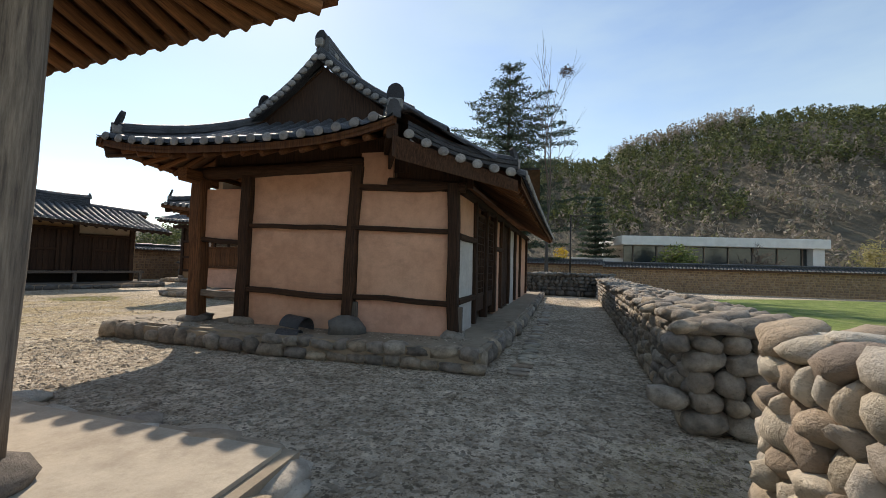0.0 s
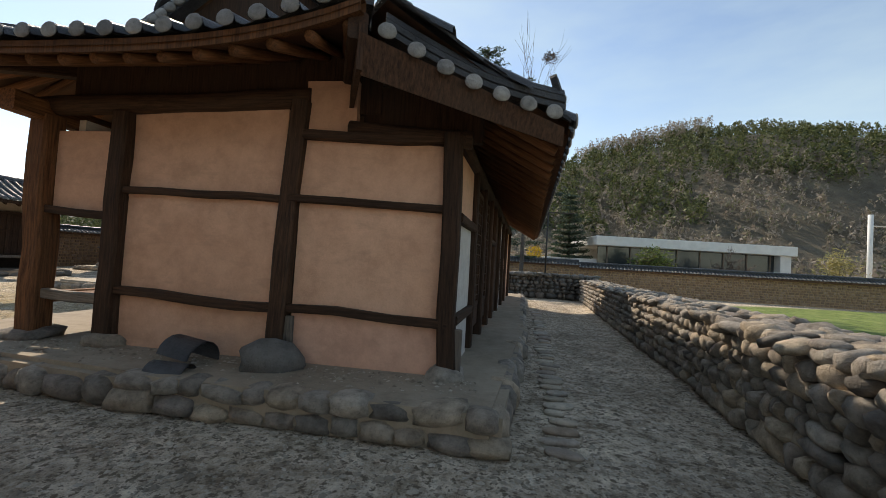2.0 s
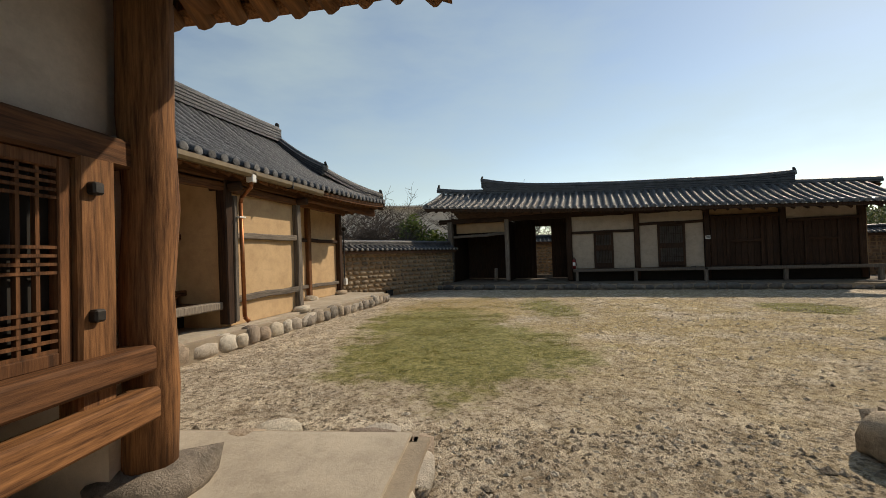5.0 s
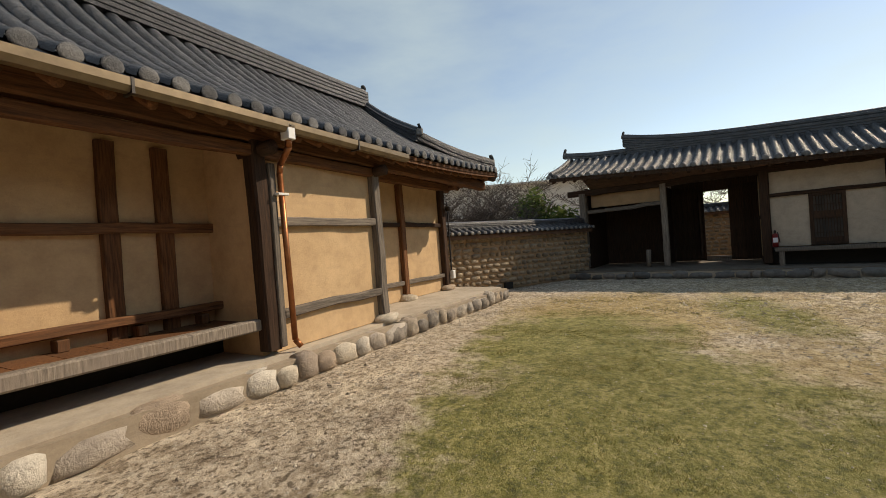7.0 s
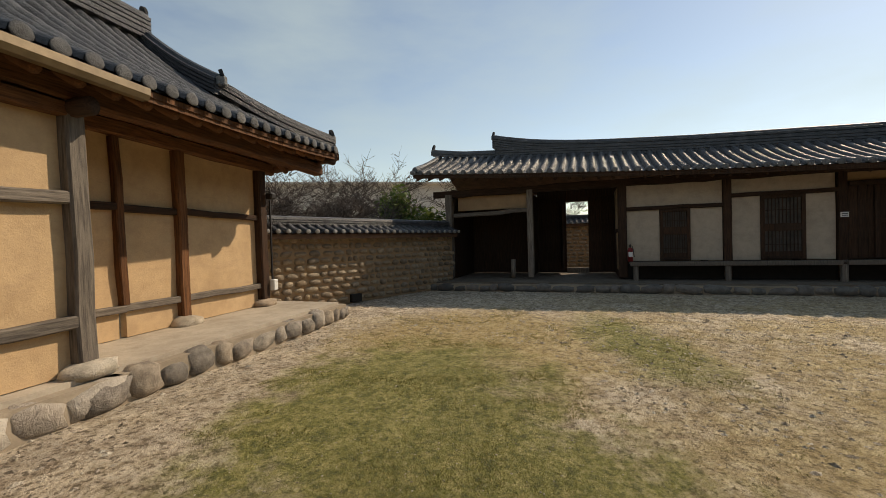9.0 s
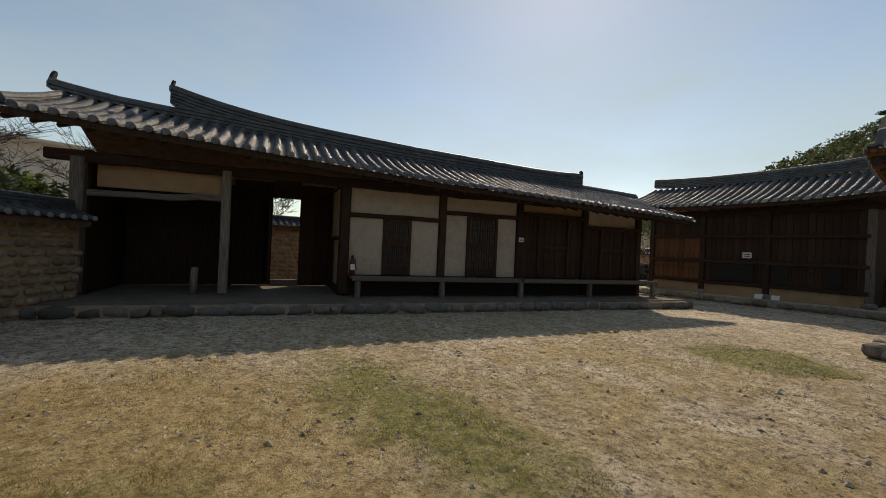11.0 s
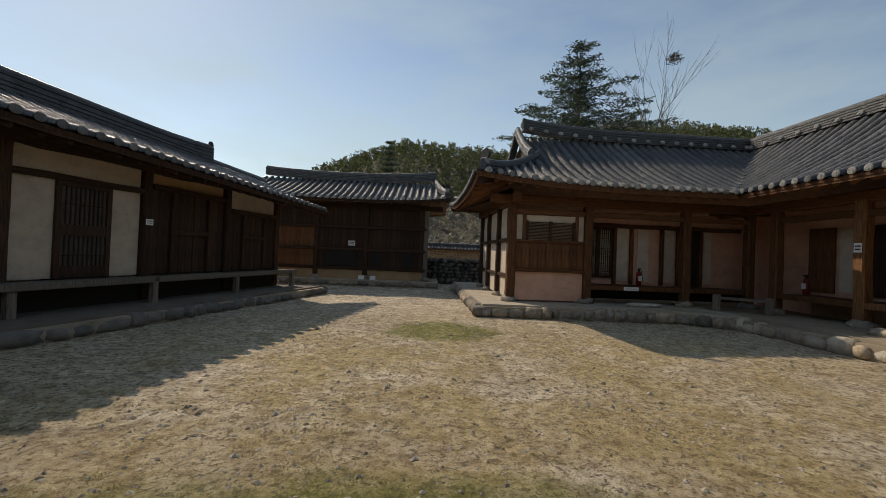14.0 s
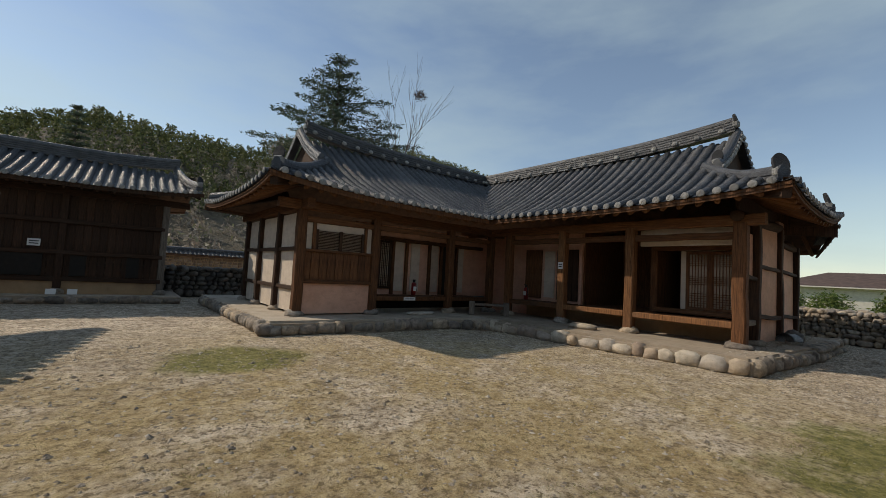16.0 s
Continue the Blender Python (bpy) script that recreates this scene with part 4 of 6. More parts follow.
wall_panel(wing, 5.0, 5.3, 0.9, 2.5, 1.06, M_WHITE, t=0.04, seed=28)
wall_panel(wing, 6.25, 6.5, 0.9, 2.5, 1.06, M_WHITE, t=0.04, seed=28)
# doorway drawn as a near-black sheet on the wall, its inner shade painted
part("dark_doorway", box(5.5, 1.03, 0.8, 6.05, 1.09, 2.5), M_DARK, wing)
beam("lintel", (2.2, 1.03, 2.56), (7.4, 1.03, 2.56), 0.12, 0.12, M_WOOD, wing, 0.01, 89)
for x in (2.4, 3.42, 3.95, 4.9, 5.42, 6.14):
    beam("door_post", (x, 1.04, 0.8), (x, 1.04, 2.55), 0.1, 0.1, M_WOOD, wing, 0.006, 90)
# west end of the short wing
west = thing("west_wall", Matrix(), "", "")
for k in ("label", "category"):
    if k in west:
        del west[k]
west.parent = A
west.matrix_local = pose(-6.83, 12.2, 0, 0, 0, -90)
for i, x in enumerate((0.0, 1.5, 3.2)):
    post(west, x, 0, PZ, 3.0, 0.2, M_DARKWOOD, 92 + i, 0, M_STONE)
for x0, x1 in ((0.1, 1.4), (1.6, 3.1), (3.3, 4.64)):
    wall_panel(west, x0, x1, 2.0, 2.9, 0.02, M_WHITE, seed=30)
    wall_panel(west, x0, x1, 1.0, 1.94, 0.02, M_WHITE, seed=31)
    wall_panel(west, x0, x1, PZ, 0.94, 0.02, M_WHITE, seed=32)
for z in (0.97, 1.97):
    beam("wall_rail", (0, 0, z), (4.7, 0, z), 0.12, 0.1, M_DARKWOOD, west, 0.01, 95)
beam("wall_plate", (-0.6, 0, 3.06), (5.3, 0, 3.06), 0.2, 0.24, M_WOOD, west, 0.015, 96)

# plinth of the main house
A_plinth = thing("plinth", pose(-7.65, 10.7, 0), "low stone-edged earth platform under the L-shaped house", "platform", "", "structure")
slab("platform_top", [(-1.46, -0.52), (2.3, -0.84), (5.6, -0.88), (5.98, 3), (6.5, 14.5), (-1.6, 14.5)], 0.0, 0.30, M_EARTHBED, A_plinth)
slab("platform_top", [(-7.7, 6.55), (-2.9, 6.3), (-1.75, 5.6), (-1.5, 5.5), (-1.5, 14.5), (-7.7, 14.5)], 0.0, 0.296, M_LIMEFLOOR, A_plinth)
for i, (a, b) in enumerate((((-7.75, 6.55), (-4.4, 6.35)), ((-4.4, 6.35), (-2.9, 6.3)), ((-2.9, 6.3), (-1.75, 5.6)), ((-1.75, 5.6), (-1.55, 2.0)), ((-1.55, 2.0), (-1.42, -0.5)))):
    edge_stones(A_plinth, a, b, 0, 0.27, M_PALESTONE if i > 2 else M_STONE, 200 + i, 0.40, 0.32, 1, 0.86)
edge_stones(A_plinth, (-1.45, -0.5), (2.4, -0.84), 0, 0.28, M_STONE, 210, 0.36, 0.34, 1, 0.86)
edge_stones(A_plinth, (2.2, -0.84), (5.6, -0.88), 0, 0.34, M_STONE, 211, 0.34, 0.32, 2, 0.86)
edge_stones(A_plinth, (5.6, -0.9), (6.0, 4.0), 0, 0.30, M_STONE, 212, 0.36, 0.36)
edge_stones(A_plinth, (6.0, 4.0), (6.55, 15.5), 0, 0.28, M_STONE, 213, 0.5, 0.36)
edge_stones(A_plinth, (-7.65, 14.4), (-7.75, 6.6), 0, 0.27, M_STONE, 214, 0.4, 0.36)


# ---- near house beside the start (faces +y) ----
Bh = thing("house", pose(-3.8, 5.57, 0, 0, 0, 180), "timber house corner with round porch posts, lattice window and log rafters", "house")
B_roof = new("roof")
B_roof.parent = Bh
BW = dict(rafters=(1.45, 0.24, 0.07), wood=M_WARMWOOD)
slope(Bh, B_roof, (-0.85, -1.67), (1, 0), (0, 1), 5.75, 3.57, 3.63, 5.1, lambda b: min(b, 2.0), lambda b: 5.75 - min(b, 2.0), liftl=0.30, liftr=-0.24, bend=1.0, **BW)
slope(Bh, B_roof, (4.9, -1.67), (0, 1), (-1, 0), 6.97, 2.0, 3.36, 4.35, lambda b: b, lambda b: 6.97 - b, lift=0.14, **BW)
slope(Bh, B_roof, (-0.85, 5.3), (0, -1), (1, 0), 6.97, 2.0, 3.68, 4.55, lambda b: b, lambda b: 6.97 - b, liftl=0.2, liftr=0.42, **BW)
slope(Bh, B_roof, (4.9, 5.3), (-1, 0), (0, -1), 5.75, 3.4, 3.36, 5.1, lambda b: min(b, 2.0), lambda b: 5.75 - min(b, 2.0), lift=0.14, rows=False)
hip(Bh, (4.75, -1.52, 3.61), (2.9, 0.5, 4.5))
hip(Bh, (-0.7, -1.52, 4.05), (1.15, 0.5, 4.5))
ridge(Bh, curve_pts((1.0, 1.9, 5.0), (3.0, 1.9, 5.0), 0.1, 0.1))
for p0, p1 in (((4.8, -1.59, 3.40), (3.0, 0.4, 4.15)), ((-0.75, -1.59, 3.84), (1.05, 0.4, 4.15))):
    beam("hip_rafter", p0, p1, 0.16, 0.22, M_WOOD, Bh, 0.01, 4)
put_stone(stones(M_STONE, 0.35), Bh, (0.28, 0, 0.24), (0.54, 0.54, 0.26), random.Random(305), 0, 4, "footing_stone")
beam("post", (0.28, 0, 0.3), (0.12, 0, 3.5), 0.27, 0.27, M_GREYWOOD, Bh, 0.01, 300, 16)
put_stone(stones(M_STONE, 0.62), Bh, (4.28, 0.10, 0.25), (0.56, 0.56, 0.24), random.Random(306), 0, 4, "footing_stone")
beam("post", (4.27, 0.10, 0.3), (4.19, 0.02, 3.3), 0.27, 0.27, M_WARMWOOD, Bh, 0.014, 301, 16)
beam("wall_plate", (-0.5, 0, 3.26), (4.7, 0, 3.26), 0.24, 0.2, M_WOOD, Bh, 0.015, 303, 10)
beam("wall_plate", (4.18, -0.5, 3.24), (4.18, 4.5, 3.24), 0.22, 0.2, M_WOOD, Bh, 0.015, 304, 10)
wall_panel(Bh, 2.3, 4.08, 2.12, 3.2, 0.16, M_WHITE, seed=33)
wall_panel(Bh, 0.56, 2.3, 0.3, 3.2, 0.16, M_WHITE, seed=34)
part("side_wall", box(4.10, 0.2, 0.25, 4.2, 3.8, 3.3), M_WHITE, Bh)
part("side_wall", box(0.45, 0.2, 0.25, 0.55, 3.8, 3.3), M_WHITE, Bh)
part("back_wall", box(0.5, 3.8, 0.25, 4.2, 3.9, 3.3), M_WHITE, Bh)
beam("lintel", (2.3, 0.10, 2.06), (4.1, 0.10, 2.06), 0.12, 0.15, M_WOOD, Bh, 0.008, 305)
beam("sill", (2.3, 0.06, 0.98), (4.14, 0.06, 0.98), 0.2, 0.14, M_WOOD, Bh, 0.006, 306)
beam("floor_beam", (1.9, 0.02, 0.74), (4.16, 0.02, 0.74), 0.14, 0.17, M_WARMWOOD, Bh, 0.006, 307)
beam("window_post", (3.90, 0.10, 0.7), (3.90, 0.10, 2.0), 0.2, 0.12, M_WARMWOOD, Bh, 0.004, 308)
beam("window_post", (2.35, 0.10, 0.7), (2.35, 0.10, 2.0), 0.16, 0.12, M_WARMWOOD, Bh, 0.004, 309)
# backing is near-black, the shade of the room painted behind the lattice
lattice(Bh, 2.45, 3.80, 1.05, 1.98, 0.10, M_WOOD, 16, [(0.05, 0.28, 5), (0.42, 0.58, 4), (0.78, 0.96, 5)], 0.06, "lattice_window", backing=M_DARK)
for z in (1.25, 1.85):
    part("iron_latch", box(3.84, 0.0, z - 0.03, 3.9, 0.05, z + 0.03, 0.01), M_IRON, Bh, "black iron latch")
B_plinth = thing("plinth", pose(-3.8, 5.57, 0, 0, 0, 180), "pale lime-earth platform edged with flat stones", "platform", "", "structure")
slab("platform_top", [(-0.95, -0.94), (5.05, -1.25), (5.12, 5.0), (-0.95, 5.0)], 0.0, 0.21, M_LIMEFLOOR, B_plinth)
edge_stones(B_plinth, (5.05, -1.3), (-0.9, -0.96), 0, 0.2, M_PALESTONE, 310, 0.48, 0.3, 1, 0.86)
edge_stones(B_plinth, (5.12, 4.6), (5.05, -1.3), 0, 0.2, M_PALESTONE, 311, 0.40, 0.3, 1, 0.86)
edge_stones(B_plinth, (-0.95, -1.0), (-0.95, 4.6), 0, 0.2, M_PALESTONE, 312, 0.5, 0.36, 1, 0.86)


# ---- yellow-walled house with the gutter (faces +y) ----
Cm = pose(-12.94, 2.86, 0, 0, 0, 172)
Ch = thing("house", Cm, "timber house with yellow plaster walls, open porch and bronze gutter", "house")
C_roof = new("roof")
C_roof.parent = Ch
CW = dict(rafters=(1.2, 0.34, 0.055), wood=M_WOOD, cap=CAP_DARK)
slope(Ch, C_roof, (-6.5, -0.45), (1, 0), (0, 1), 13.4, 3.05, 3.18, 5.28, lambda b: 0, lambda b: 13.4 - (1.2 * b if b < 1.35 else 1.62), liftl=0.0, liftr=0.20, step=0.27, **CW)
slope(Ch, C_roof, (6.9, -0.45), (0, 1), (-1, 0), 6.1, 1.65, 3.18, 4.12, lambda b: b * 0.83, lambda b: 6.1 - b * 0.83, lift=0.20, **CW)
slope(Ch, C_roof, (6.9, 5.65), (-1, 0), (0, -1), 13.4, 3.05, 3.2, 5.28, lambda b: min(b, 1.5), lambda b: 13.4, lift=0.1, rows=False)
ridge(Ch, curve_pts((-6.5, 2.6, 5.25), (5.42, 2.6, 5.25), 0, 0.10), 0.28, 0.40)
ridge(Ch, curve_pts((-6.5, 2.6, 5.22), (5.37, 2.6, 5.22), 0, 0.08), 0.36, 0.16, "ridge_base")
hip(Ch, (6.82, -0.36, 3.42), (5.2, 0.95, 4.14), 0.08, 0.24, 0.20)
hip(Ch, (5.2, 0.85, 4.08), (5.35, 2.6, 5.22), 0.08, 0.28, 0.28)
beam("hip_rafter", (6.8, -0.4, 3.22), (5.2, 0.9, 3.7), 0.16, 0.22, M_DARKWOOD, Ch, 0.01, 4)
ornament(Ch, (5.42, 2.6, 5.68), 90, 0.36)
ornament(Ch, (5.18, 0.78, 4.24), 30, 0.36)
ornament(Ch, (6.8, -0.36, 3.54), 45, 0.36)
bm = bmesh.new()
bm.faces.new([bm.verts.new(p) for p in ((5.1, 0.9, 4.0), (5.1, 4.3, 4.0), (5.1, 2.6, 5.22))])
bm.normal_update()
bmesh.ops.solidify(bm, geom=bm.faces[:], thickness=0.05)
part("gable_board", bm, M_DARKWOOD, Ch)
for i, (x, y, w, mt, dx) in enumerate(((0, 0, 0.2, M_DARKWOOD, -0.04), (2.25, 0, 0.18, M_GREYWOOD, -0.05), (3.55, 1.07, 0.11, M_WOOD, -0.06), (4.5, 1.07, 0.17, M_WOOD, -0.03), (6.4, 1.07, 0.22, M_DARKWOOD, -0.03), (-3.5, 0, 0.2, M_DARKWOOD, 0.0))):
    z0 = 0.40 if y == 0 else 0.42
    if i == 2:
        z0 = 0.78
    if i in (1, 3, 4):
        put_stone(stones(M_PALESTONE, 0.62), Ch, (x, y - 0.04, z0 - 0.05), (0.5, 0.4, 0.2), random.Random(325 + i), 0, 4, "footing_stone")
    beam("post", (x, y, z0), (x + dx, y, 3.0), w, w, mt, Ch, 0.012, 320 + i)
part("weathered_post_face", box(0.06, -0.125, 0.42, 0.15, -0.03, 2.7, 0.01), M_GREYWOOD, Ch)
beam("wall_plate", (-6, 0, 3.04), (6.8, 0, 3.04), 0.2, 0.22, M_WOOD, Ch, 0.015, 327)
beam("wall_plate", (2.1, 1.07, 3.1), (6.8, 1.07, 3.1), 0.2, 0.2, M_WOOD, Ch, 0.015, 328)
beam("eave_purlin", (-6, -0.02, 2.82), (2.3, -0.02, 2.84), 0.12, 0.14, M_WOOD, Ch, 0.012, 326)
for x in (0.0, 2.2):
    beam("bracket_arm", (x, -0.3, 2.86), (x, 0.3, 2.86), 0.16, 0.18, M_DARKWOOD, Ch, 0.01, 329, 10)
for z0, z1 in ((0.34, 0.76), (0.86, 1.92), (2.02, 2.9)):
    wall_panel(Ch, 0.10, 2.17, z0, z1 + 0.1, 0.03, M_YELLOW, seed=int(z0 * 10))
for z in (0.81, 1.98):
    beam("wall_rail", (0.1, 0.0, z), (2.2, 0.0, z + 0.03), 0.12, 0.12, M_GREYWOOD, Ch, 0.02, int(330 + z * 10))
for a, b in ((2.3, 3.5), (3.6, 4.42), (4.58, 6.3)):
    for z0, z1 in ((0.34, 0.68), (0.76, 2.02), (2.12, 3.5)):
        wall_panel(Ch, a, b, z0, z1 + 0.05, 1.10, M_YELLOW, seed=int(z0 * 10 + a * 3))
    for z in (0.73, 2.08):
        beam("wall_rail", (a - 0.05, 1.07, z), (b + 0.05, 1.07, z), 0.11, 0.1, M_GREYWOOD if z < 1 else M_DARKWOOD, Ch, 0.014, int(340 + z * 10 + a))
part("side_wall", box(2.2, 0.0, 0.3, 2.28, 1.12, 3.3), M_YELLOW, Ch)
part("end_wall", box(6.33, 1.07, 0.3, 6.45, 4.6, 3.2), M_YELLOW, Ch)
# porch
wall_panel(Ch, -6, 0.0, 0.3, 3.6, 1.03, M_YELLOW, seed=41)
part("side_wall", box(-0.05, 0.1, 0.3, 0.05, 1.03, 3.3), M_YELLOW, Ch)
for i, x in enumerate((-0.62, -1.18, -2.2, -3.2)):
    beam("stud", (x, 1.0, 0.7), (x, 1.0, 2.95), 0.17, 0.1, M_WOOD, Ch, 0.008, 350 + i)
beam("wall_rail", (-6, 0.98, 1.98), (0, 0.98, 1.98), 0.1, 0.12, M_WOOD, Ch, 0.01, 374)
beam("ledge_beam", (-6, 0.9, 0.92), (-0.05, 0.9, 0.96), 0.12, 0.1, M_WOOD, Ch, 0.012, 358)
for x in (-0.3, -1.0, -1.7):
    part("ledge_block", box(x - 0.05, 0.82, 0.76, x + 0.05, 0.98, 0.88, 0.008), M_WOOD, Ch)
part("porch_edge", box(-5.6, 0.0, 0.66, -0.1, 0.16, 0.80, 0.02), M_GREYWOOD, Ch)
for k in range(16):
    part("floor_board", box(-5.6 + 5.5 * k / 16 + 0.004, 0.17, 0.70, -5.6 + 5.5 * (k + 1) / 16 - 0.004, 0.98, 0.76), M_WOOD, Ch)
# near-black sheet closing the space under the porch, colour standing in for shade
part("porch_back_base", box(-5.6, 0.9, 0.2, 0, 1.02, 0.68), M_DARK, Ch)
C_plinth = thing("plinth", Cm, "stone-edged earth platform under the yellow house", "platform", "", "structure")
slab("platform_top", [(-6.5, -0.22), (2.3, -0.16), (6.9, -0.32), (7.0, 1.0), (7.0, 4.8), (-6.5, 4.8)], 0.0, 0.33, M_LIMEFLOOR, C_plinth)
edge_stones(C_plinth, (7.0, -0.36), (2.2, -0.2), 0, 0.31, M_STONE, 360, 0.40, 0.3, 1, 0.86)
edge_stones(C_plinth, (2.4, -0.2), (-6.5, -0.26), 0, 0.31, M_PALESTONE, 361, 0.44, 0.3, 1, 0.86)
edge_stones(C_plinth, (7.05, 1.0), (7.0, -0.36), 0, 0.30, M_STONE, 362, 0.40, 0.3, 1, 0.86)
gutter = thing("gutter", Cm, "bronze-coloured metal eave gutter with copper downpipe", "gutter")
bm = bmesh.new()
prof = [(-0.07, 0.07), (-0.07, 0.0), (-0.04, -0.05), (0.04, -0.05), (0.07, 0.0), (0.07, 0.07), (0.06, 0.07), (0.06, 0.0), (0.035, -0.04), (-0.035, -0.04), (-0.06, 0.0), (-0.06, 0.07)]
r0 = [bm.verts.new((-6.4, -0.46 + y, 3.05 + z)) for y, z in prof]
r1 = [bm.verts.new((2.6, -0.46 + y, 3.06 + z)) for y, z in prof]
for i in range(12):
    bm.faces.new((r0[i], r0[(i + 1) % 12], r1[(i + 1) % 12], r1[i]))
bm.faces.new(r0[::-1])
bm.faces.new(r1)
part("trough", bm, M_GUTTER, gutter)
for x in (-1.55, 1.3):
    part("joint_band", box(x - 0.012, -0.536, 2.99, x + 0.012, -0.384, 3.13), M_IRON, gutter)
part("outlet_box", box(0.04, -0.53, 2.92, 0.15, -0.39, 3.1, 0.008), M_SIGN, gutter)
pipe_pts = [(0.1, -0.46, 2.94), (0.11, -0.44, 2.84), (0.17, -0.2, 2.68), (0.19, -0.15, 2.58), (0.24, -0.15, 0.48), (0.27, -0.22, 0.39)]
for a, b in zip(pipe_pts, pipe_pts[1:]):
    beam("downpipe", a, b, 0.075, 0.075, M_COPPER, gutter, 0, 0, 12)
part("pipe_clip", box(0.11, -0.2, 2.3, 0.27, -0.05, 2.33, 0.004), M_SIGN, gutter)


# ---- long gatehouse across the court ----
Dm = pose(-24.29, 11.37, 0, 0, 0, 74.8)
Dh = thing("gatehouse", Dm, "long dark timber gatehouse with cream plaster bays and tiled roof", "building")
D_roof = new("roof")
D_roof.parent = Dh
DW = dict(rafters=(1.2, 0.4, 0.05), wood=M_DARKWOOD, cap=CAP_DARK)
slope(Dh, D_roof, (-6.3, -1.15), (1, 0), (0, 1), 17.6, 2.6, 3.20, 4.20, None, lambda b: 17.6 - 0.25 * b, liftl=0.55, liftr=-0.35, sag=0.25, bend=1.08, fade=0.0, **DW)
slope(Dh, D_roof, (11.3, 4.0), (-1, 0), (0, -1), 17.6, 2.6, 3.16, 4.20, rows=False, liftl=-0.35, liftr=0.55, bend=1.08, fade=0.0)
d_top = lambda x: 4.16 + (0.55 if x < 2.5 else -0.35) * (abs(x - 2.5) / 8.8) ** 1.08
d_curl = lambda x: 0.30 * max(0.0, (0.5 - x) / 4.6) ** 3 + 0.12 * max(0.0, (x - 6.0) / 2.6) ** 2
ridge(Dh, [(x, 1.45, d_top(x) + d_curl(x) - 0.02) for x in [-4.2 + 12.8 * k / 20 for k in range(21)]], 0.3, 0.42)
ridge(Dh, [(x, 1.45, d_top(x) - 0.06) for x in [-4.1 + 12.6 * k / 10 for k in range(11)]], 0.34, 0.34, "ridge_base")
ridge(Dh, [(x, 1.45, d_top(x) + 0.10 * max(0.0, (-5.4 - x) / 1.2)) for x in (-6.6, -6.2, -5.8, -5.3, -4.7, -4.1)], 0.26, 0.16)
ridge(Dh, [(x, 1.45, d_top(x)) for x in (8.5, 9.3, 10.2, 11.3)], 0.26, 0.12)
hip(Dh, (-6.25, -1.1, 3.78), (-6.3, 1.45, 4.68), 0.05, 0.2, 0.1)
ornament(Dh, (-6.55, 1.45, d_top(-6.5) + 0.2), -90, 0.5)
ornament(Dh, (-4.2, 1.45, d_top(-4.2) + 0.62), -90, 0.4)
ornament(Dh, (8.65, 1.45, d_top(8.6) + 0.42), 90, 0.4)
DS = (-5.45, -2.72, 0.0, 2.68, 5.2, 7.65, 9.95)
for i, s in enumerate(DS):
    post(Dh, s, 0 if i > 1 else -0.05, 0.3, 3.1, 0.24 if i in (0, 2) else 0.19, M_GREYWOOD if i in (0, 1) else M_DARKWOOD, 400 + i)
    if i > 1:
        post(Dh, s, 2.6, 0.3, 3.1, 0.2, M_DARKWOOD, 410 + i)
beam("wall_plate", (-6.0, 0, 3.12), (10.8, 0, 3.12), 0.22, 0.22, M_DARKWOOD, Dh, 0.02, 420)
# open shed bay
beam("tie_rail", (-5.3, -0.02, 2.38), (-2.75, -0.02, 2.46), 0.12, 0.13, M_GREYWOOD, Dh, 0.03, 421)
part("shed_back_wall", box(-5.3, 2.4, 0.25, -2.75, 2.5, 3.1), M_DARKWOOD, Dh)
part("shed_side_wall", box(-5.42, 0.1, 0.25, -5.3, 2.5, 3.3), M_DARKWOOD, Dh)
part("shed_side_wall", box(-2.9, 0.5, 0.25, -2.8, 2.5, 3.1), M_DARKWOOD, Dh)
wall_panel(Dh, -5.2, -2.85, 2.55, 3.05, 0.15, M_CLAY, seed=50)
# gate passage
part("passage_wall", box(-0.10, 0.1, 0.25, 0.0, 2.55, 3.1), M_DARKWOOD, Dh)
boards(Dh, -2.65, -1.75, 0.3, 3.0, 2.5, M_DARKWOOD, 5, seed=12)
boards(Dh, -0.98, -0.1, 0.3, 3.0, 2.5, M_DARKWOOD, 4, seed=13)
part("passage_back", box(-2.8, 2.53, 0.25, -1.75, 2.57, 3.3), M_DARKWOOD, Dh)
part("passage_back", box(-0.98, 2.53, 0.25, 0.0, 2.57, 3.3), M_DARKWOOD, Dh)
part("gate_lintel", box(-1.75, 2.42, 2.85, -0.98, 2.6, 3.4), M_DARKWOOD, Dh)
part("gate_sill", box(-1.75, 2.42, 0.22, -0.98, 2.58, 0.42), M_GREYWOOD, Dh)
gd = link("gate_leaf", mesh_of(box(-0.03, 0, 0, 0.03, 0.9, 2.3, 0.01), "gate_leaf", M_DARKWOOD), Dh, pose(-1.80, 1.5, 0.4, 0, 0, 8))
part("passage_panel", box(-0.125, 0.35, 1.75, -0.1, 1.5, 3.0), M_CLAY, Dh)
part("passage_panel", box(-0.125, 0.35, 0.5, -0.1, 0.95, 1.65), M_CLAY, Dh)
beam("passage_rail", (-0.13, 0.2, 1.7), (-0.13, 1.6, 1.7), 0.06, 0.1, M_DARKWOOD, Dh, 0.008, 424)
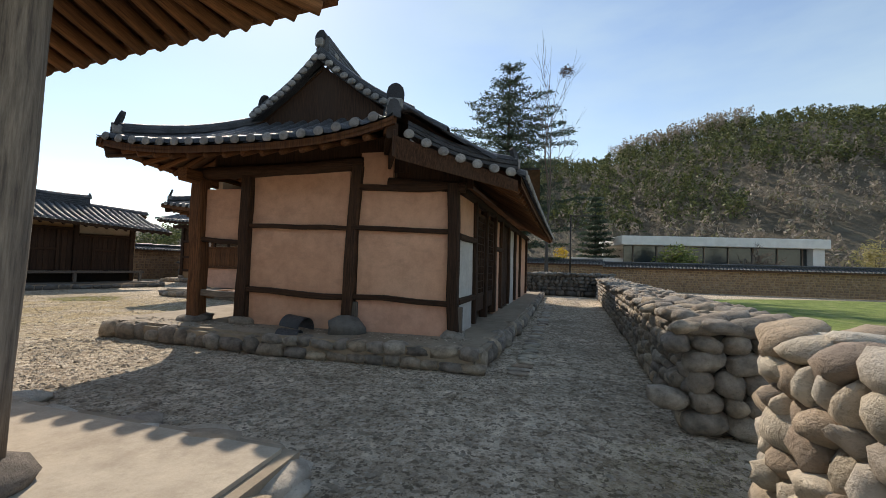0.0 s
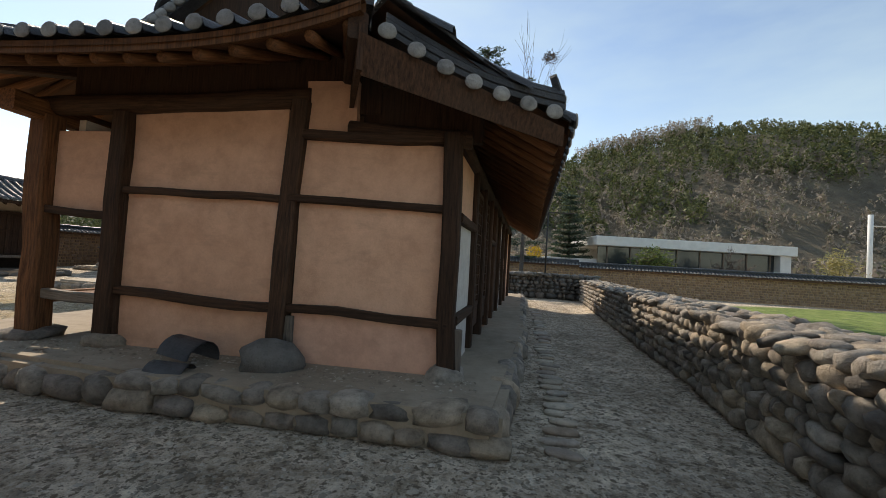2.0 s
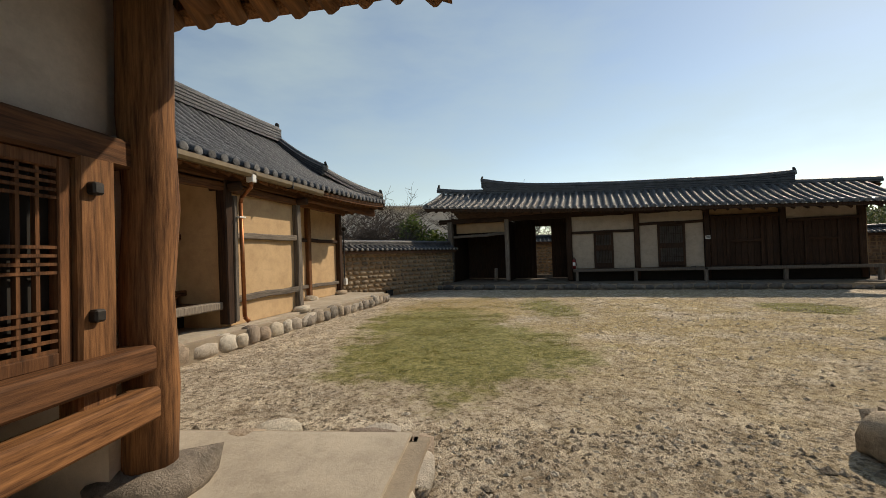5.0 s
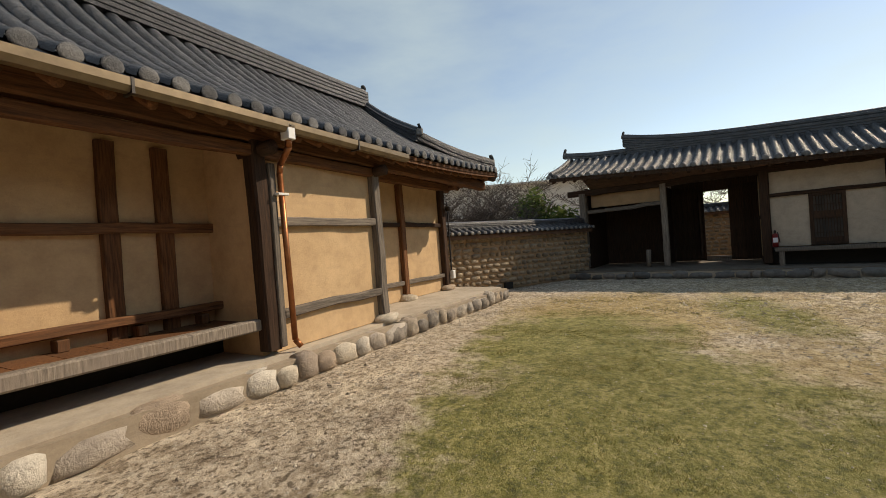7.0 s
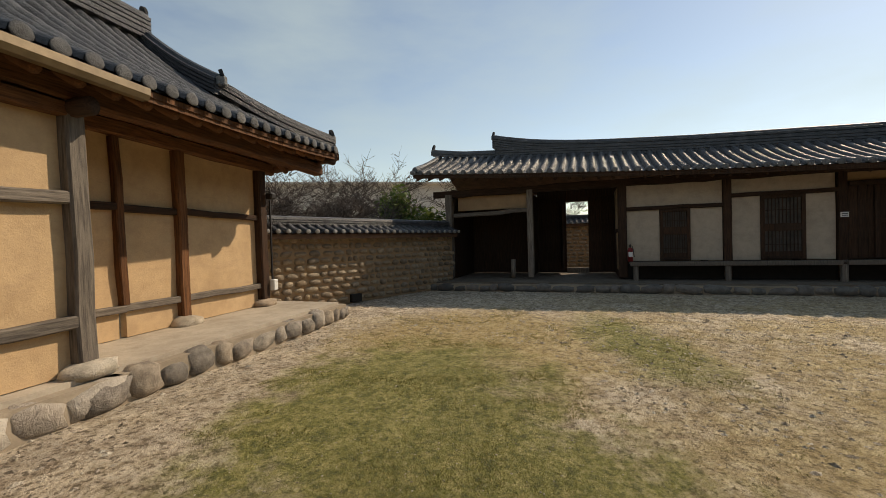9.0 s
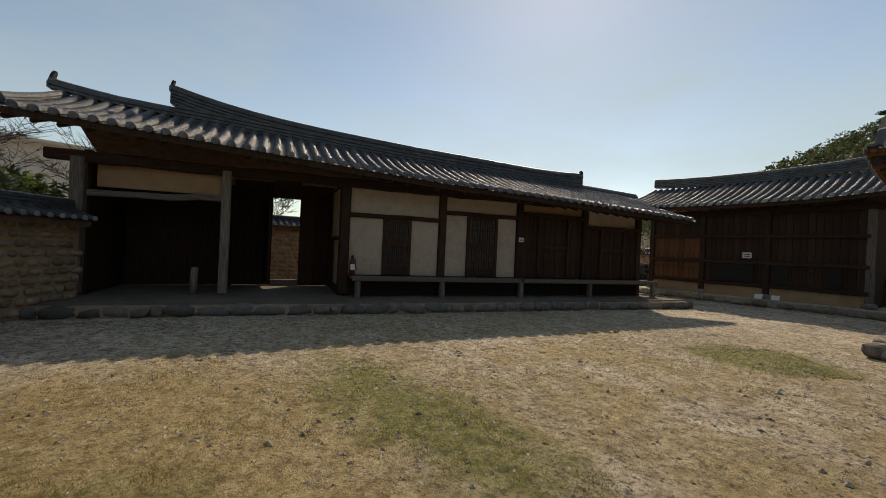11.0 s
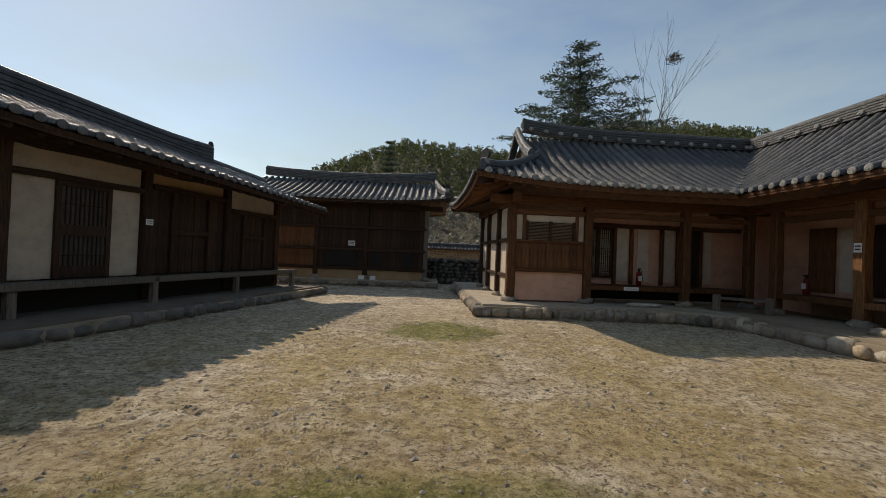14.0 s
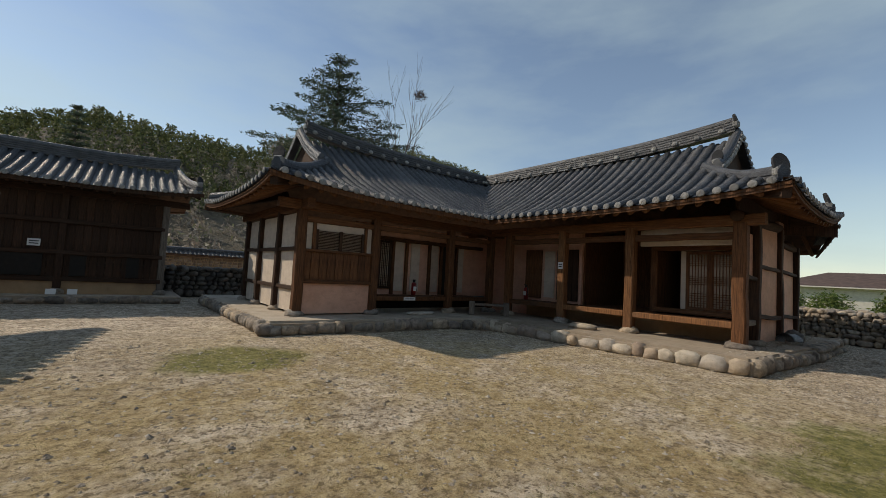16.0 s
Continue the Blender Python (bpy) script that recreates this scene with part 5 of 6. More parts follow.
# plaster bays
for a, b, zt, w0, w1, wz in ((0.12, 2.57, 2.28, 1.0, 1.78, 2.2), (2.80, 5.08, 2.52, 3.45, 4.44, 2.5)):
    wall_panel(Dh, a, w0, 0.78, zt, 0.02, M_CREAM, seed=int(a * 9))
    wall_panel(Dh, w1, b, 0.78, zt, 0.02, M_CREAM, seed=int(b * 9))
    wall_panel(Dh, a, b, zt + 0.1, 3.02, 0.02, M_CREAM, seed=int(b * 7))
    beam("wall_rail", (a - 0.1, -0.02, zt + 0.05), (b + 0.1, -0.02, zt + 0.05), 0.12, 0.11, M_DARKWOOD, Dh, 0.01, int(430 + a * 5))
    lattice(Dh, w0, w1, 0.78, zt, -0.02, M_DARKWOOD, 10, [(0.1, 0.9, 3)], 0.09, "lattice_door", backing=M_DARKBACKING)
    part("door_panel", box(w0 + 0.09, -0.03, 0.80, w1 - 0.09, 0.02, 1.0), M_DARKWOOD, Dh)
    part("door_panel", box(w0 + 0.09, -0.035, 1.55, w1 - 0.09, 0.02, 1.75), M_DARKWOOD, Dh)
# board bays
for a, b, zt in ((5.32, 7.54, 2.75), (7.77, 9.84, 2.50)):
    boards(Dh, a, b, 0.78, zt, 0.02, M_DARKWOOD, 11, seed=int(a))
    for x in (a + 0.55, b - 0.55):
        beam("door_post", (x, -0.05, 0.8), (x, -0.05, zt), 0.1, 0.08, M_DARKWOOD, Dh, 0.005, int(x * 10))
    beam("wall_rail", (a, -0.05, zt - 0.05), (b, -0.05, zt - 0.05), 0.1, 0.12, M_DARKWOOD, Dh, 0.008, int(a * 10))
    beam("wall_rail", (a + 0.6, -0.04, 1.75), (b - 0.6, -0.04, 1.75), 0.08, 0.1, M_DARKWOOD, Dh, 0.008, int(a * 11))
    wall_panel(Dh, a, b, zt + 0.02, 3.02, 0.03, M_CLAY if a < 6 else M_CREAM, seed=51)
part("back_wall", box(0, 2.6, 0.2, 10.1, 2.7, 3.2), M_CLAY, Dh)
part("end_wall", box(10.05, 0.1, 0.2, 10.15, 2.6, 3.2), M_CLAY, Dh)
# veranda bench along the front
for a, b in ((0.15, 4.95), (5.05, 10.3)):
    part("bench_edge", box(a, -0.62, 0.66, b, -0.52, 0.78, 0.01), M_GREYWOOD, Dh)
    n = int((b - a) / 0.3)
    for k in range(n):
        part("bench_board", box(a + (b - a) * k / n + 0.004, -0.51, 0.70, a + (b - a) * (k + 1) / n - 0.004, -0.06, 0.76), M_GREYWOOD, Dh)
for s in (0.3, 2.55, 5.0, 7.5, 10.15):
    beam("bench_leg", (s, -0.52, 0.22), (s, -0.52, 0.68), 0.13, 0.13, M_GREYWOOD, Dh, 0.008, int(s * 10))
# shade below the bench, painted as one near-black sheet
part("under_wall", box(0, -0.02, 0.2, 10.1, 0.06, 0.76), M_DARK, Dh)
D_plinth = thing("plinth", Dm, "low stone-edged platform along the gatehouse, earth and kerb darkened for shade", "platform", "", "structure")
# platform colours already hold the shade it lies in
slab("platform_top", [(-5.9, -1.25), (10.9, -1.3), (10.9, 3.6), (-5.9, 3.6)], 0.0, 0.24, M_SHADEDEARTH, D_plinth)
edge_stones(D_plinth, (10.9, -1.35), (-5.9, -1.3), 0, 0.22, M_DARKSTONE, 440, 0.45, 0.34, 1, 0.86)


# ---- dark board barn in the corner ----
Eh = thing("barn", pose(-23.6, 26.0, 0, 0, 0, -2), "dark weathered board barn with a tiled roof", "barn")
E_roof = new("roof")
E_roof.parent = Eh
slope(Eh, E_roof, (-1.0, -1.1), (1, 0), (0, 1), 9.0, 3.0, 3.72, 4.95, None, lambda b: 9.0 - 0.22 * b, lift=0.22, rafters=(1.2, 0.4, 0.05), wood=M_DARKWOOD)
slope(Eh, E_roof, (8.0, 4.9), (-1, 0), (0, -1), 9.0, 3.0, 3.6, 4.95, rows=False)
ridge(Eh, curve_pts((-1.0, 1.9, 4.92), (7.4, 1.9, 4.92), 0.15, 0.22), 0.28, 0.36)
hip(Eh, (7.85, -1.0, 4.0), (7.3, 1.8, 5.0), 0.14)
ornament(Eh, (7.85, -1.0, 4.15), 20, 0.6)
for i, x in enumerate((0.0, 2.1, 4.3, 7.0)):
    post(Eh, x, 0, 0.3, 3.5, 0.2, M_DARKWOOD if i < 3 else M_GREYWOOD, 450 + i, 0, M_STONE)
beam("wall_plate", (-0.8, 0, 3.5), (7.7, 0, 3.5), 0.22, 0.22, M_DARKWOOD, Eh, 0.02, 455)
boards(Eh, 0.1, 2.0, 0.75, 2.5, 0.0, M_WOOD, 9, seed=20)
boards(Eh, 2.2, 4.2, 0.75, 3.4, 0.02, M_DARKWOOD, 10, seed=21)
boards(Eh, 4.4, 6.9, 0.75, 3.4, 0.02, M_DARKWOOD, 12, seed=22)
boards(Eh, 0.1, 2.0, 2.6, 3.4, 0.02, M_DARKWOOD, 9, seed=23)
for z in (0.7, 1.55, 2.55):
    beam("wall_rail", (0, -0.04, z), (7.0, -0.04, z), 0.12, 0.14, M_DARKWOOD, Eh, 0.012, int(456 + z * 10))
# openings are near-black boxes on the boards, the shade inside painted on
for x0, x1, z0, z1 in ((4.55, 4.95, 0.8, 1.5), (6.0, 6.35, 0.8, 1.5), (2.5, 3.9, 0.8, 1.5)):
    part("dark_opening", box(x0, -0.06, z0, x1, 0.0, z1), M_DARK, Eh)
wall_panel(Eh, 0, 7.0, 0.1, 0.64, -0.02, M_CLAY, seed=52)
part("end_wall", box(6.95, 0.1, 0.2, 7.05, 3.8, 3.6), M_DARKWOOD, Eh)
part("back_wall", box(0, 3.8, 0.2, 7.05, 3.9, 3.6), M_DARKWOOD, Eh)
E_plinth = thing("plinth", pose(-23.6, 26.0, 0, 0, 0, -2), "low stone and earth platform under the barn", "platform", "", "structure")
slab("platform_top", [(-0.6, -0.7), (7.6, -0.7), (7.6, 4.3), (-0.6, 4.3)], 0, 0.22, M_LIMEFLOOR, E_plinth)
edge_stones(E_plinth, (7.6, -0.75), (-0.6, -0.75), 0, 0.22, M_STONE, 460, 0.5, 0.3)


# ---- walls of stone ----
M_COURSES = rock("wall_stone_joined", [(0.27, 0.165, 0.10), (0.36, 0.25, 0.17), (0.23, 0.15, 0.10), (0.31, 0.19, 0.115)], island=True)


def tiled_wall(name, a, b, h, label, seed, pieces=True, row_h=0.17):
    """A clay wall with courses of rounded stones and a small tiled cap."""
    a, b = Vector((*a, 0)), Vector((*b, 0))
    L = (b - a).length
    ang = math.degrees(math.atan2(b.y - a.y, b.x - a.x))
    w = thing(name, pose(a.x, a.y, 0, 0, 0, ang), label, "wall", "", "structure")
    rg = random.Random(seed)
    part("core", box(0, -0.16, 0, L, 0.2, h, 0.0), M_CLAY, w)
    lib = stones(M_WALLSTONE, 0.6)
    z, jv, jf = 0.05, [], []
    while z < h - 0.12:
        x = rg.uniform(0, 0.15)
        while x < L - 0.1:
            sw = rg.uniform(0.14, 0.34)
            if pieces:
                put_stone(lib, w, (x + sw / 2, -0.15, z + row_h * 0.4), (sw * 0.95, 0.16, row_h * rg.uniform(0.66, 0.92)), rg, 0, 4)
            else:
                k, y0 = len(jv), -0.19 - rg.uniform(0, 0.03)
                x1, z1 = x + sw * 0.93, z + row_h * 0.78
                jv += [(x + 0.03, y0, z + 0.02), (x1 - 0.03, y0, z + 0.015), (x1 - 0.02, y0, z1 - 0.02), (x + 0.02, y0, z1 - 0.01), (x, -0.155, z), (x1, -0.155, z), (x1, -0.155, z1), (x, -0.155, z1)]
                jf += [(k, k + 1, k + 2, k + 3), (k + 4, k + 5, k + 1, k), (k + 5, k + 6, k + 2, k + 1), (k + 6, k + 7, k + 3, k + 2), (k + 7, k + 4, k, k + 3)]
            x += sw + rg.uniform(0.02, 0.06)
        z += row_h
    if jv:
        me_ = bpy.data.meshes.new("stone_courses")
        me_.from_pydata(jv, [], jf)
        me_.materials.append(M_COURSES)
        tagged(link("stone_courses", me_, w), "", "", "", "stuff")
    capr = new("cap_roof")
    capr.parent = w
    slope(w, capr, (0, -0.42), (1, 0), (0, 1), L, 0.42, h + 0.02, h + 0.24, lift=0, step=0.24, r=0.065, under=0.06)
    slope(w, capr, (L, 0.44), (-1, 0), (0, -1), L, 0.42, h + 0.02, h + 0.24, lift=0, step=0.24, r=0.065, under=0.06, rows=False)
    ridge(w, [(0, 0.01, h + 0.2), (L, 0.01, h + 0.2)], 0.18, 0.12, "cap_ridge")
    return w


W = tiled_wall("wall_west", (-19.75, 1.95), (-25.35, 6.05), 1.80, "clay wall of rounded stones with tiled cap", 500)
# hole drawn as a near-black box, its inner shade is colour
part("drain_hole", box(2.75, -0.27, 0.02, 3.05, -0.1, 0.22), M_DARK, W)


def rubble_wall(name, a, b, width, h, mat, label, seed, sz=0.2, two=True, near=None, ends=(True, False)):
    """A dry wall: two faces of stacked field stones, a core, and loose stones on top."""
    a, b = Vector((*a, 0)), Vector((*b, 0))
    L = (b - a).length
    ang = math.degrees(math.atan2(b.y - a.y, b.x - a.x))
    w = thing(name, pose(a.x, a.y, 0, 0, 0, ang), label, "wall", "", "structure")
    rg = random.Random(seed)
    part("core", box(0.1, -width / 2 + 0.1, 0, L - 0.1, width / 2 - 0.1, h - 0.08), M_RUBBLE, w)
    lib = stones(mat, 0.3 if mat is M_PALESTONE else 0.62, 18)
    count = 0
    rest = bmesh.new()

    def lay(x, y, z, sx_, sy_, sz_):
        nonlocal count
        if near is None or x < near:
            put_stone(lib, w, (x, y, z), (sx_, sy_, sz_), rg, rg.choice((0, 180)), 20)
            count += 1
        else:
            m = Matrix.LocRotScale((x, y, z), Euler((rg.uniform(-.2, .2), rg.uniform(-.2, .2), rg.uniform(-.2, .2))), (sx_, sy_, sz_))
            vs = bmesh.ops.create_icosphere(rest, subdivisions=1, radius=0.52, matrix=m)["verts"]
            for v in vs:
                v.co += Vector((rg.uniform(-1, 1), rg.uniform(-1, 1), rg.uniform(-1, 1))) * sz * 0.09

    faces = [-width / 2 + 0.08] + ([width / 2 - 0.08] if two else [])
    for y in faces:
        z = 0.0
        while z < h - 0.05:
            rh = sz * rg.uniform(0.7, 1.05) * (1.4 if z == 0 else 1)
            x = rg.uniform(0, 0.1)
            while x < L:
                sw = sz * rg.choice((0.6, 0.9, 1.1, 1.3, 1.7)) * rg.uniform(0.85, 1.2) * (1.35 if z < 0.2 else 1)
                sh = rh * rg.uniform(0.8, 1.3)
                lay(x + sw / 2, y + rg.uniform(-0.03, 0.03), z + rh / 2, sw, sz * rg.uniform(1.3, 1.8), sh * 1.1)
                x += sw * 0.97
            z += rh * 0.93
    for end, xx in zip(ends, (0.08, L - 0.08)):
        if end:
            z = 0.0
            while z < h - 0.05:
                rh = sz * rg.uniform(0.8, 1.1) * (1.5 if z == 0 else 1.15)
                y = -width / 2
                while y < width / 2:
                    sw = sz * rg.uniform(0.9, 2.2)
                    lay(xx, y + sw / 2, z + rh / 2, sz * 1.5, sw, rh * 1.1)
                    y += sw * 0.97
                z += rh * 0.93
    x = 0.0
    while x < L:
        y = -width / 2 + 0.1
        while y < width / 2 - 0.05:
            sw = sz * rg.uniform(0.9, 2.0)
            lay(x + rg.uniform(0, 0.1), y + sw / 2, h - 0.02 + rg.uniform(-0.04, 0.05), sz * rg.uniform(1, 1.8), sw, sz * rg.uniform(0.5, 0.8))
            y += sw * 0.9
        x += sz * 1.25
    if len(rest.verts):
        r_ = part("stone_pile", rest, LIB_ISLAND[mat.name], w, "", None, True)
        tagged(r_, "", "", "", "stuff")
    else:
        rest.free()
    return w


LIB_ISLAND = {
    "field_stone": rock("field_stone_joined", [(0.20, 0.18, 0.16), (0.40, 0.355, 0.30), (0.27, 0.24, 0.21), (0.47, 0.385, 0.29), (0.23, 0.20, 0.18)], island=True),
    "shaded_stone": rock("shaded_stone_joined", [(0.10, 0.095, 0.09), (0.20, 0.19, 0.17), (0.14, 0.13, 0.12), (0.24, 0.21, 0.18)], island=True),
    "river_stone": rock("river_stone_joined", [(0.38, 0.32, 0.25), (0.50, 0.44, 0.36), (0.42, 0.33, 0.24), (0.30, 0.22, 0.17)], island=True),
}
rubble_wall("wall_lane", (0.68, 8.2), (2.3, 27.6), 0.95, 1.02, M_STONE, "dry-stacked field stone wall along the lane", 510, 0.175, True, 4.0)
rubble_wall("wall_pile", (0.62, 6.95), (0.55, 2.5), 0.95, 1.12, M_PALESTONE, "sunlit dry-stacked wall of pale rounded stones", 520, 0.19, True, 3.2)
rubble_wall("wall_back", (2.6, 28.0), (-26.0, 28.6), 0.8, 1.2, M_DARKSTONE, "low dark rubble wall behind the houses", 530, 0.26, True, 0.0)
tiled_wall("wall_estate", (-30.0, 36.5), (3.5, 37.8), 1.9, "long clay and stone boundary wall with tiled cap", 540, False)
tiled_wall("wall_estate_east", (3.5, 37.8), (60.0, 37.0), 1.75, "long clay and stone boundary wall with tiled cap beyond the field", 541, False)
tiled_wall("wall_gap", (-27.6, 19.0), (-27.0, 31.0), 2.0, "clay and stone wall beyond the passage between barn and gatehouse", 543, False)
tiled_wall("wall_outer", (-32.0, 4.0), (-31.0, 14.5), 2.2, "clay and stone wall seen through the gate", 542, True)


# ---- trees and hill ----
def tube(bm, p0, p1, r0, r1, k=5):
    d = (p1 - p0)
    if d.length < 1e-5:
        return
    z = d.normalized()
    x = z.orthogonal().normalized()
    y = z.cross(x)
    a = [bm.verts.new(p0 + (x * math.cos(t) + y * math.sin(t)) * r0) for t in [2 * math.pi * i / k for i in range(k)]]
    b = [bm.verts.new(p1 + (x * math.cos(t) + y * math.sin(t)) * r1) for t in [2 * math.pi * i / k for i in range(k)]]
    for i in range(k):
        bm.faces.new((a[i], a[(i + 1) % k], b[(i + 1) % k], b[i]))


def bare_tree(name, m, h, label, seed, spread=0.6, upright=0.5, r=0.2, levels=5, kids=4):
    t = thing(name, m, label, "tree")
    rg = random.Random(seed)
    trunk, crown = bmesh.new(), bmesh.new()

    def grow(p, d, L, rad, lev):
        q = p
        n = 3
        for i in range(n):
            d = (d + Vector((rg.gauss(0, 0.09), rg.gauss(0, 0.09), rg.gauss(0.02, 0.05)))).normalized()
            e = q + d * (L / n)
            tube(trunk if lev == 0 else crown, q, e, rad * (1 - 0.22 * i), rad * (1 - 0.22 * (i + 1)), 6 if lev < 2 else 3)
            q = e
            if lev < levels and (lev > 0 or i > 0):
                for _ in range(rg.randint(1, kids // 2 + 1)):
                    side = Vector((rg.gauss(0, 1), rg.gauss(0, 1), rg.uniform(-0.2, 0.7))).normalized()
                    nd = (d * upright + side * spread).normalized()
                    grow(q, nd, L * rg.uniform(0.5, 0.75), max(rad * 0.45, 0.011), lev + 1)
        if lev < levels:
            grow(q, d, L * 0.72, max(rad * 0.36, 0.011), lev + 1)

    grow(Vector((0, 0, -0.1)), Vector((0, 0, 1)), h * 0.42, r, 0)
    part("trunk", trunk, M_BARK, t, "", None, True)
    part("crown", crown, M_TWIG, t, "bare leafless twigs")
    return t


def clump(bm, p, s, n, rg, flat=1.0, thin=0.5):
    for _ in range(n):
        c = p + Vector((rg.gauss(0, s * 0.5), rg.gauss(0, s * 0.5), rg.gauss(0, s * 0.5 * flat)))
        u = Vector((rg.gauss(0, 1), rg.gauss(0, 1), rg.gauss(0, 0.6))).normalized() * s * rg.uniform(0.3, 0.6)
        v = Vector((rg.gauss(0, 1), rg.gauss(0, 1), rg.gauss(0, 1))).normalized() * s * rg.uniform(0.2, 0.45) * thin
        bm.faces.new([bm.verts.new(c - u), bm.verts.new(c + v), bm.verts.new(c + u), bm.verts.new(c - v)])


def conifer(m, h, label, seed, width=0.3, mat=None):
    t = thing("conifer", m, label, "tree")
    rg = random.Random(seed)
    trunk, crown = bmesh.new(), bmesh.new()
    tube(trunk, Vector((0, 0, -0.2)), Vector((0, 0, h * 0.97)), h * 0.017, 0.03, 8)
    z = h * 0.10
    while z < h * 0.99:
        reach = min((h - z) * width, 6.0 if h > 18 else 3.2) * rg.uniform(0.8, 1.1) + 0.25
        k = rg.randint(7, 9)
        a0 = rg.uniform(0, 6.28)
        for i in range(k):
            a = a0 + 6.283 * i / k + rg.uniform(-0.3, 0.3)
            L = reach * rg.uniform(0.6, 1.1)
            d = Vector((math.cos(a), math.sin(a), 0))
            side = Vector((-d.y, d.x, 0))
            p = Vector((0, 0, z))
            tip = p + d * L + Vector((0, 0, 0.20 * L - 0.026 * L * L))
            tube(trunk, p, tip, 0.05, 0.012, 3)
            n = max(3, int(L / 0.2))
            for j in range(n):
                f = (j + 1) / n
                q = p.lerp(tip, f)
                w = 0.16 * L * (1.15 - f) + 0.12
                for s in (-1, 1):
                    clump(crown, q + side * s * rg.uniform(0, w) + Vector((0, 0, rg.uniform(-0.16, 0.06))), 0.44, 7, rg, 0.16, 0.32)
        z += h * 0.056 + 0.08
    part("trunk", trunk, M_BARK, t, "", None, True)
    part("crown", crown, mat or M_CEDAR, t, "dark green needle sprays in drooping tiers")
    return t


conifer(pose(-4.1, 40.2, 0), 20.2, "tall dark green cedar with layered branches behind the house", 601, 0.85)
conifer(pose(3.8, 45.0, 0), 8.6, "small dense dark evergreen near the white building", 602, 0.32)
conifer(pose(-22.0, 75.0, 5), 15.0, "dark pointed evergreen on the hill foot", 603, 0.26)
nest_tree = bare_tree("poplar", pose(-0.75, 34.6, 0, 0, 3.6, 0), 16.0, "tall bare poplar with a bird nest in its top", 610, 0.44, 1.0, 0.17, 4, 1)
bm = bmesh.new()
rg_ = random.Random(611)
for _ in range(160):
    a = Vector((rg_.gauss(0, 1), rg_.gauss(0, 1), rg_.gauss(0, 0.7))).normalized() * rg_.uniform(0.2, 0.42)
    b = a + Vector((rg_.gauss(0, 0.2), rg_.gauss(0, 0.2), rg_.gauss(0, 0.1)))
    tube(bm, a, b, 0.02, 0.012, 3)
tagged(part("bird_nest", bm, M_TWIG, None, "", pose(0.42, 34.6, 15.8)), "dark round bird nest of twigs in the bare poplar", "nest")
bare_tree("bare_tree", pose(12.2, 18.6, 0), 6.6, "spreading leafless tree standing in the green field", 612, 0.85, 0.6, 0.24, 4, 4)
for i, (x, y, h) in enumerate(((-28.5, 1.2, 5.0), (-26.8, -0.6, 4.4), (-30.5, 2.2, 5.4), (-33.5, 8.2, 5.0), (-34.5, 10.5, 5.6), (-34.0, 6.4, 5.2), (-22.4, 0.6, 3.6), (-23.4, 1.7, 3.5), (-24.4, 2.5, 3.7), (-25.4, 3.3, 3.5), (-24.2, 0.2, 4.2), (-26.0, 1.6, 4.2), (-33.0, 9.4, 4.8), (-33.2, 11.6, 4.8), (-33.4, 7.4, 4.6), (9.5, 40.5, 3.4), (15.5, 41.5, 3.6))):
    bare_tree("bare_tree", pose(x, y, 0), h, "low leafless shrubby tree behind a wall", 620 + i, 0.9, 0.5, 0.07, 4, 4)


def shrub(name, m, w, h, mat, label, seed, n=260, s=0.16):
    t = thing(name, m, label, "shrub")
    rg = random.Random(seed)
    bm, st = bmesh.new(), bmesh.new()
    for _ in range(n):
        a, e, r = rg.uniform(0, 6.28), rg.uniform(0, 1.5), rg.uniform(0.55, 1.0)
        p = Vector((math.cos(a) * math.cos(e) * w * r, math.sin(a) * math.cos(e) * w * r, 0.1 + math.sin(e) * h * r))
        clump(bm, p, s * 2, 5, rg)
    for _ in range(9):
        a = rg.uniform(0, 6.28)
        tube(st, Vector((0, 0, -0.05)), Vector((math.cos(a) * w * 0.6, math.sin(a) * w * 0.6, h * 0.7)), 0.03, 0.01, 4)
    part("foliage", bm, mat, t)
    part("stem", st, M_BARK, t)


shrub("evergreen_shrub", pose(-27.2, 4.0, 1.2), 1.0, 2.2, M_SHRUB, "bushy yellow-green evergreen shrub rising behind the stone wall", 630, 420, 0.16)
shrub("evergreen_shrub", pose(-28.9, 5.0, 0.6), 1.2, 2.2, M_SHRUB, "dark leafy shrub behind the gatehouse end", 631, 300, 0.16)
shrub("round_bush", pose(9.6, 41.0, 0), 2.0, 3.6, M_SHRUB, "rounded dark green bush before the white building", 632, 420, 0.2)
shrub("forsythia", pose(0.6, 41.5, 0.6), 1.0, 2.6, M_YELLOWBUSH, "bright yellow flowering forsythia bush", 633, 220, 0.14)
shrub("pale_bush", pose(24.6, 44.0, 0), 2.0, 4.4, M_PALEBUSH, "pale yellow budding bush beside the white building", 634, 260, 0.18)


def profile(x):
    xs = [-400, -200, -120, -60, -48, -37, -22, -3, 15, 33, 52, 70, 99, 128, 153, 178, 230, 330, 500]
    hs = [4, 12, 15, 20, 27, 32, 38, 37, 36, 41, 47, 50, 50, 47, 43, 38, 30, 18, 6]
    return float(np.interp(x, xs, hs))


def hill_z(x, y):
    H = profile(x)
    f = min(max((y - 62) / 98.0, 0), 1)
    f = f * f * (3 - 2 * f) if y <= 160 else 1 - min((y - 160) / 120.0, 1) ** 2
    return H * f + 2.2 * noise.noise(Vector((x * 0.03, y * 0.03, 3))) * min(f * 3, 1) - 0.6


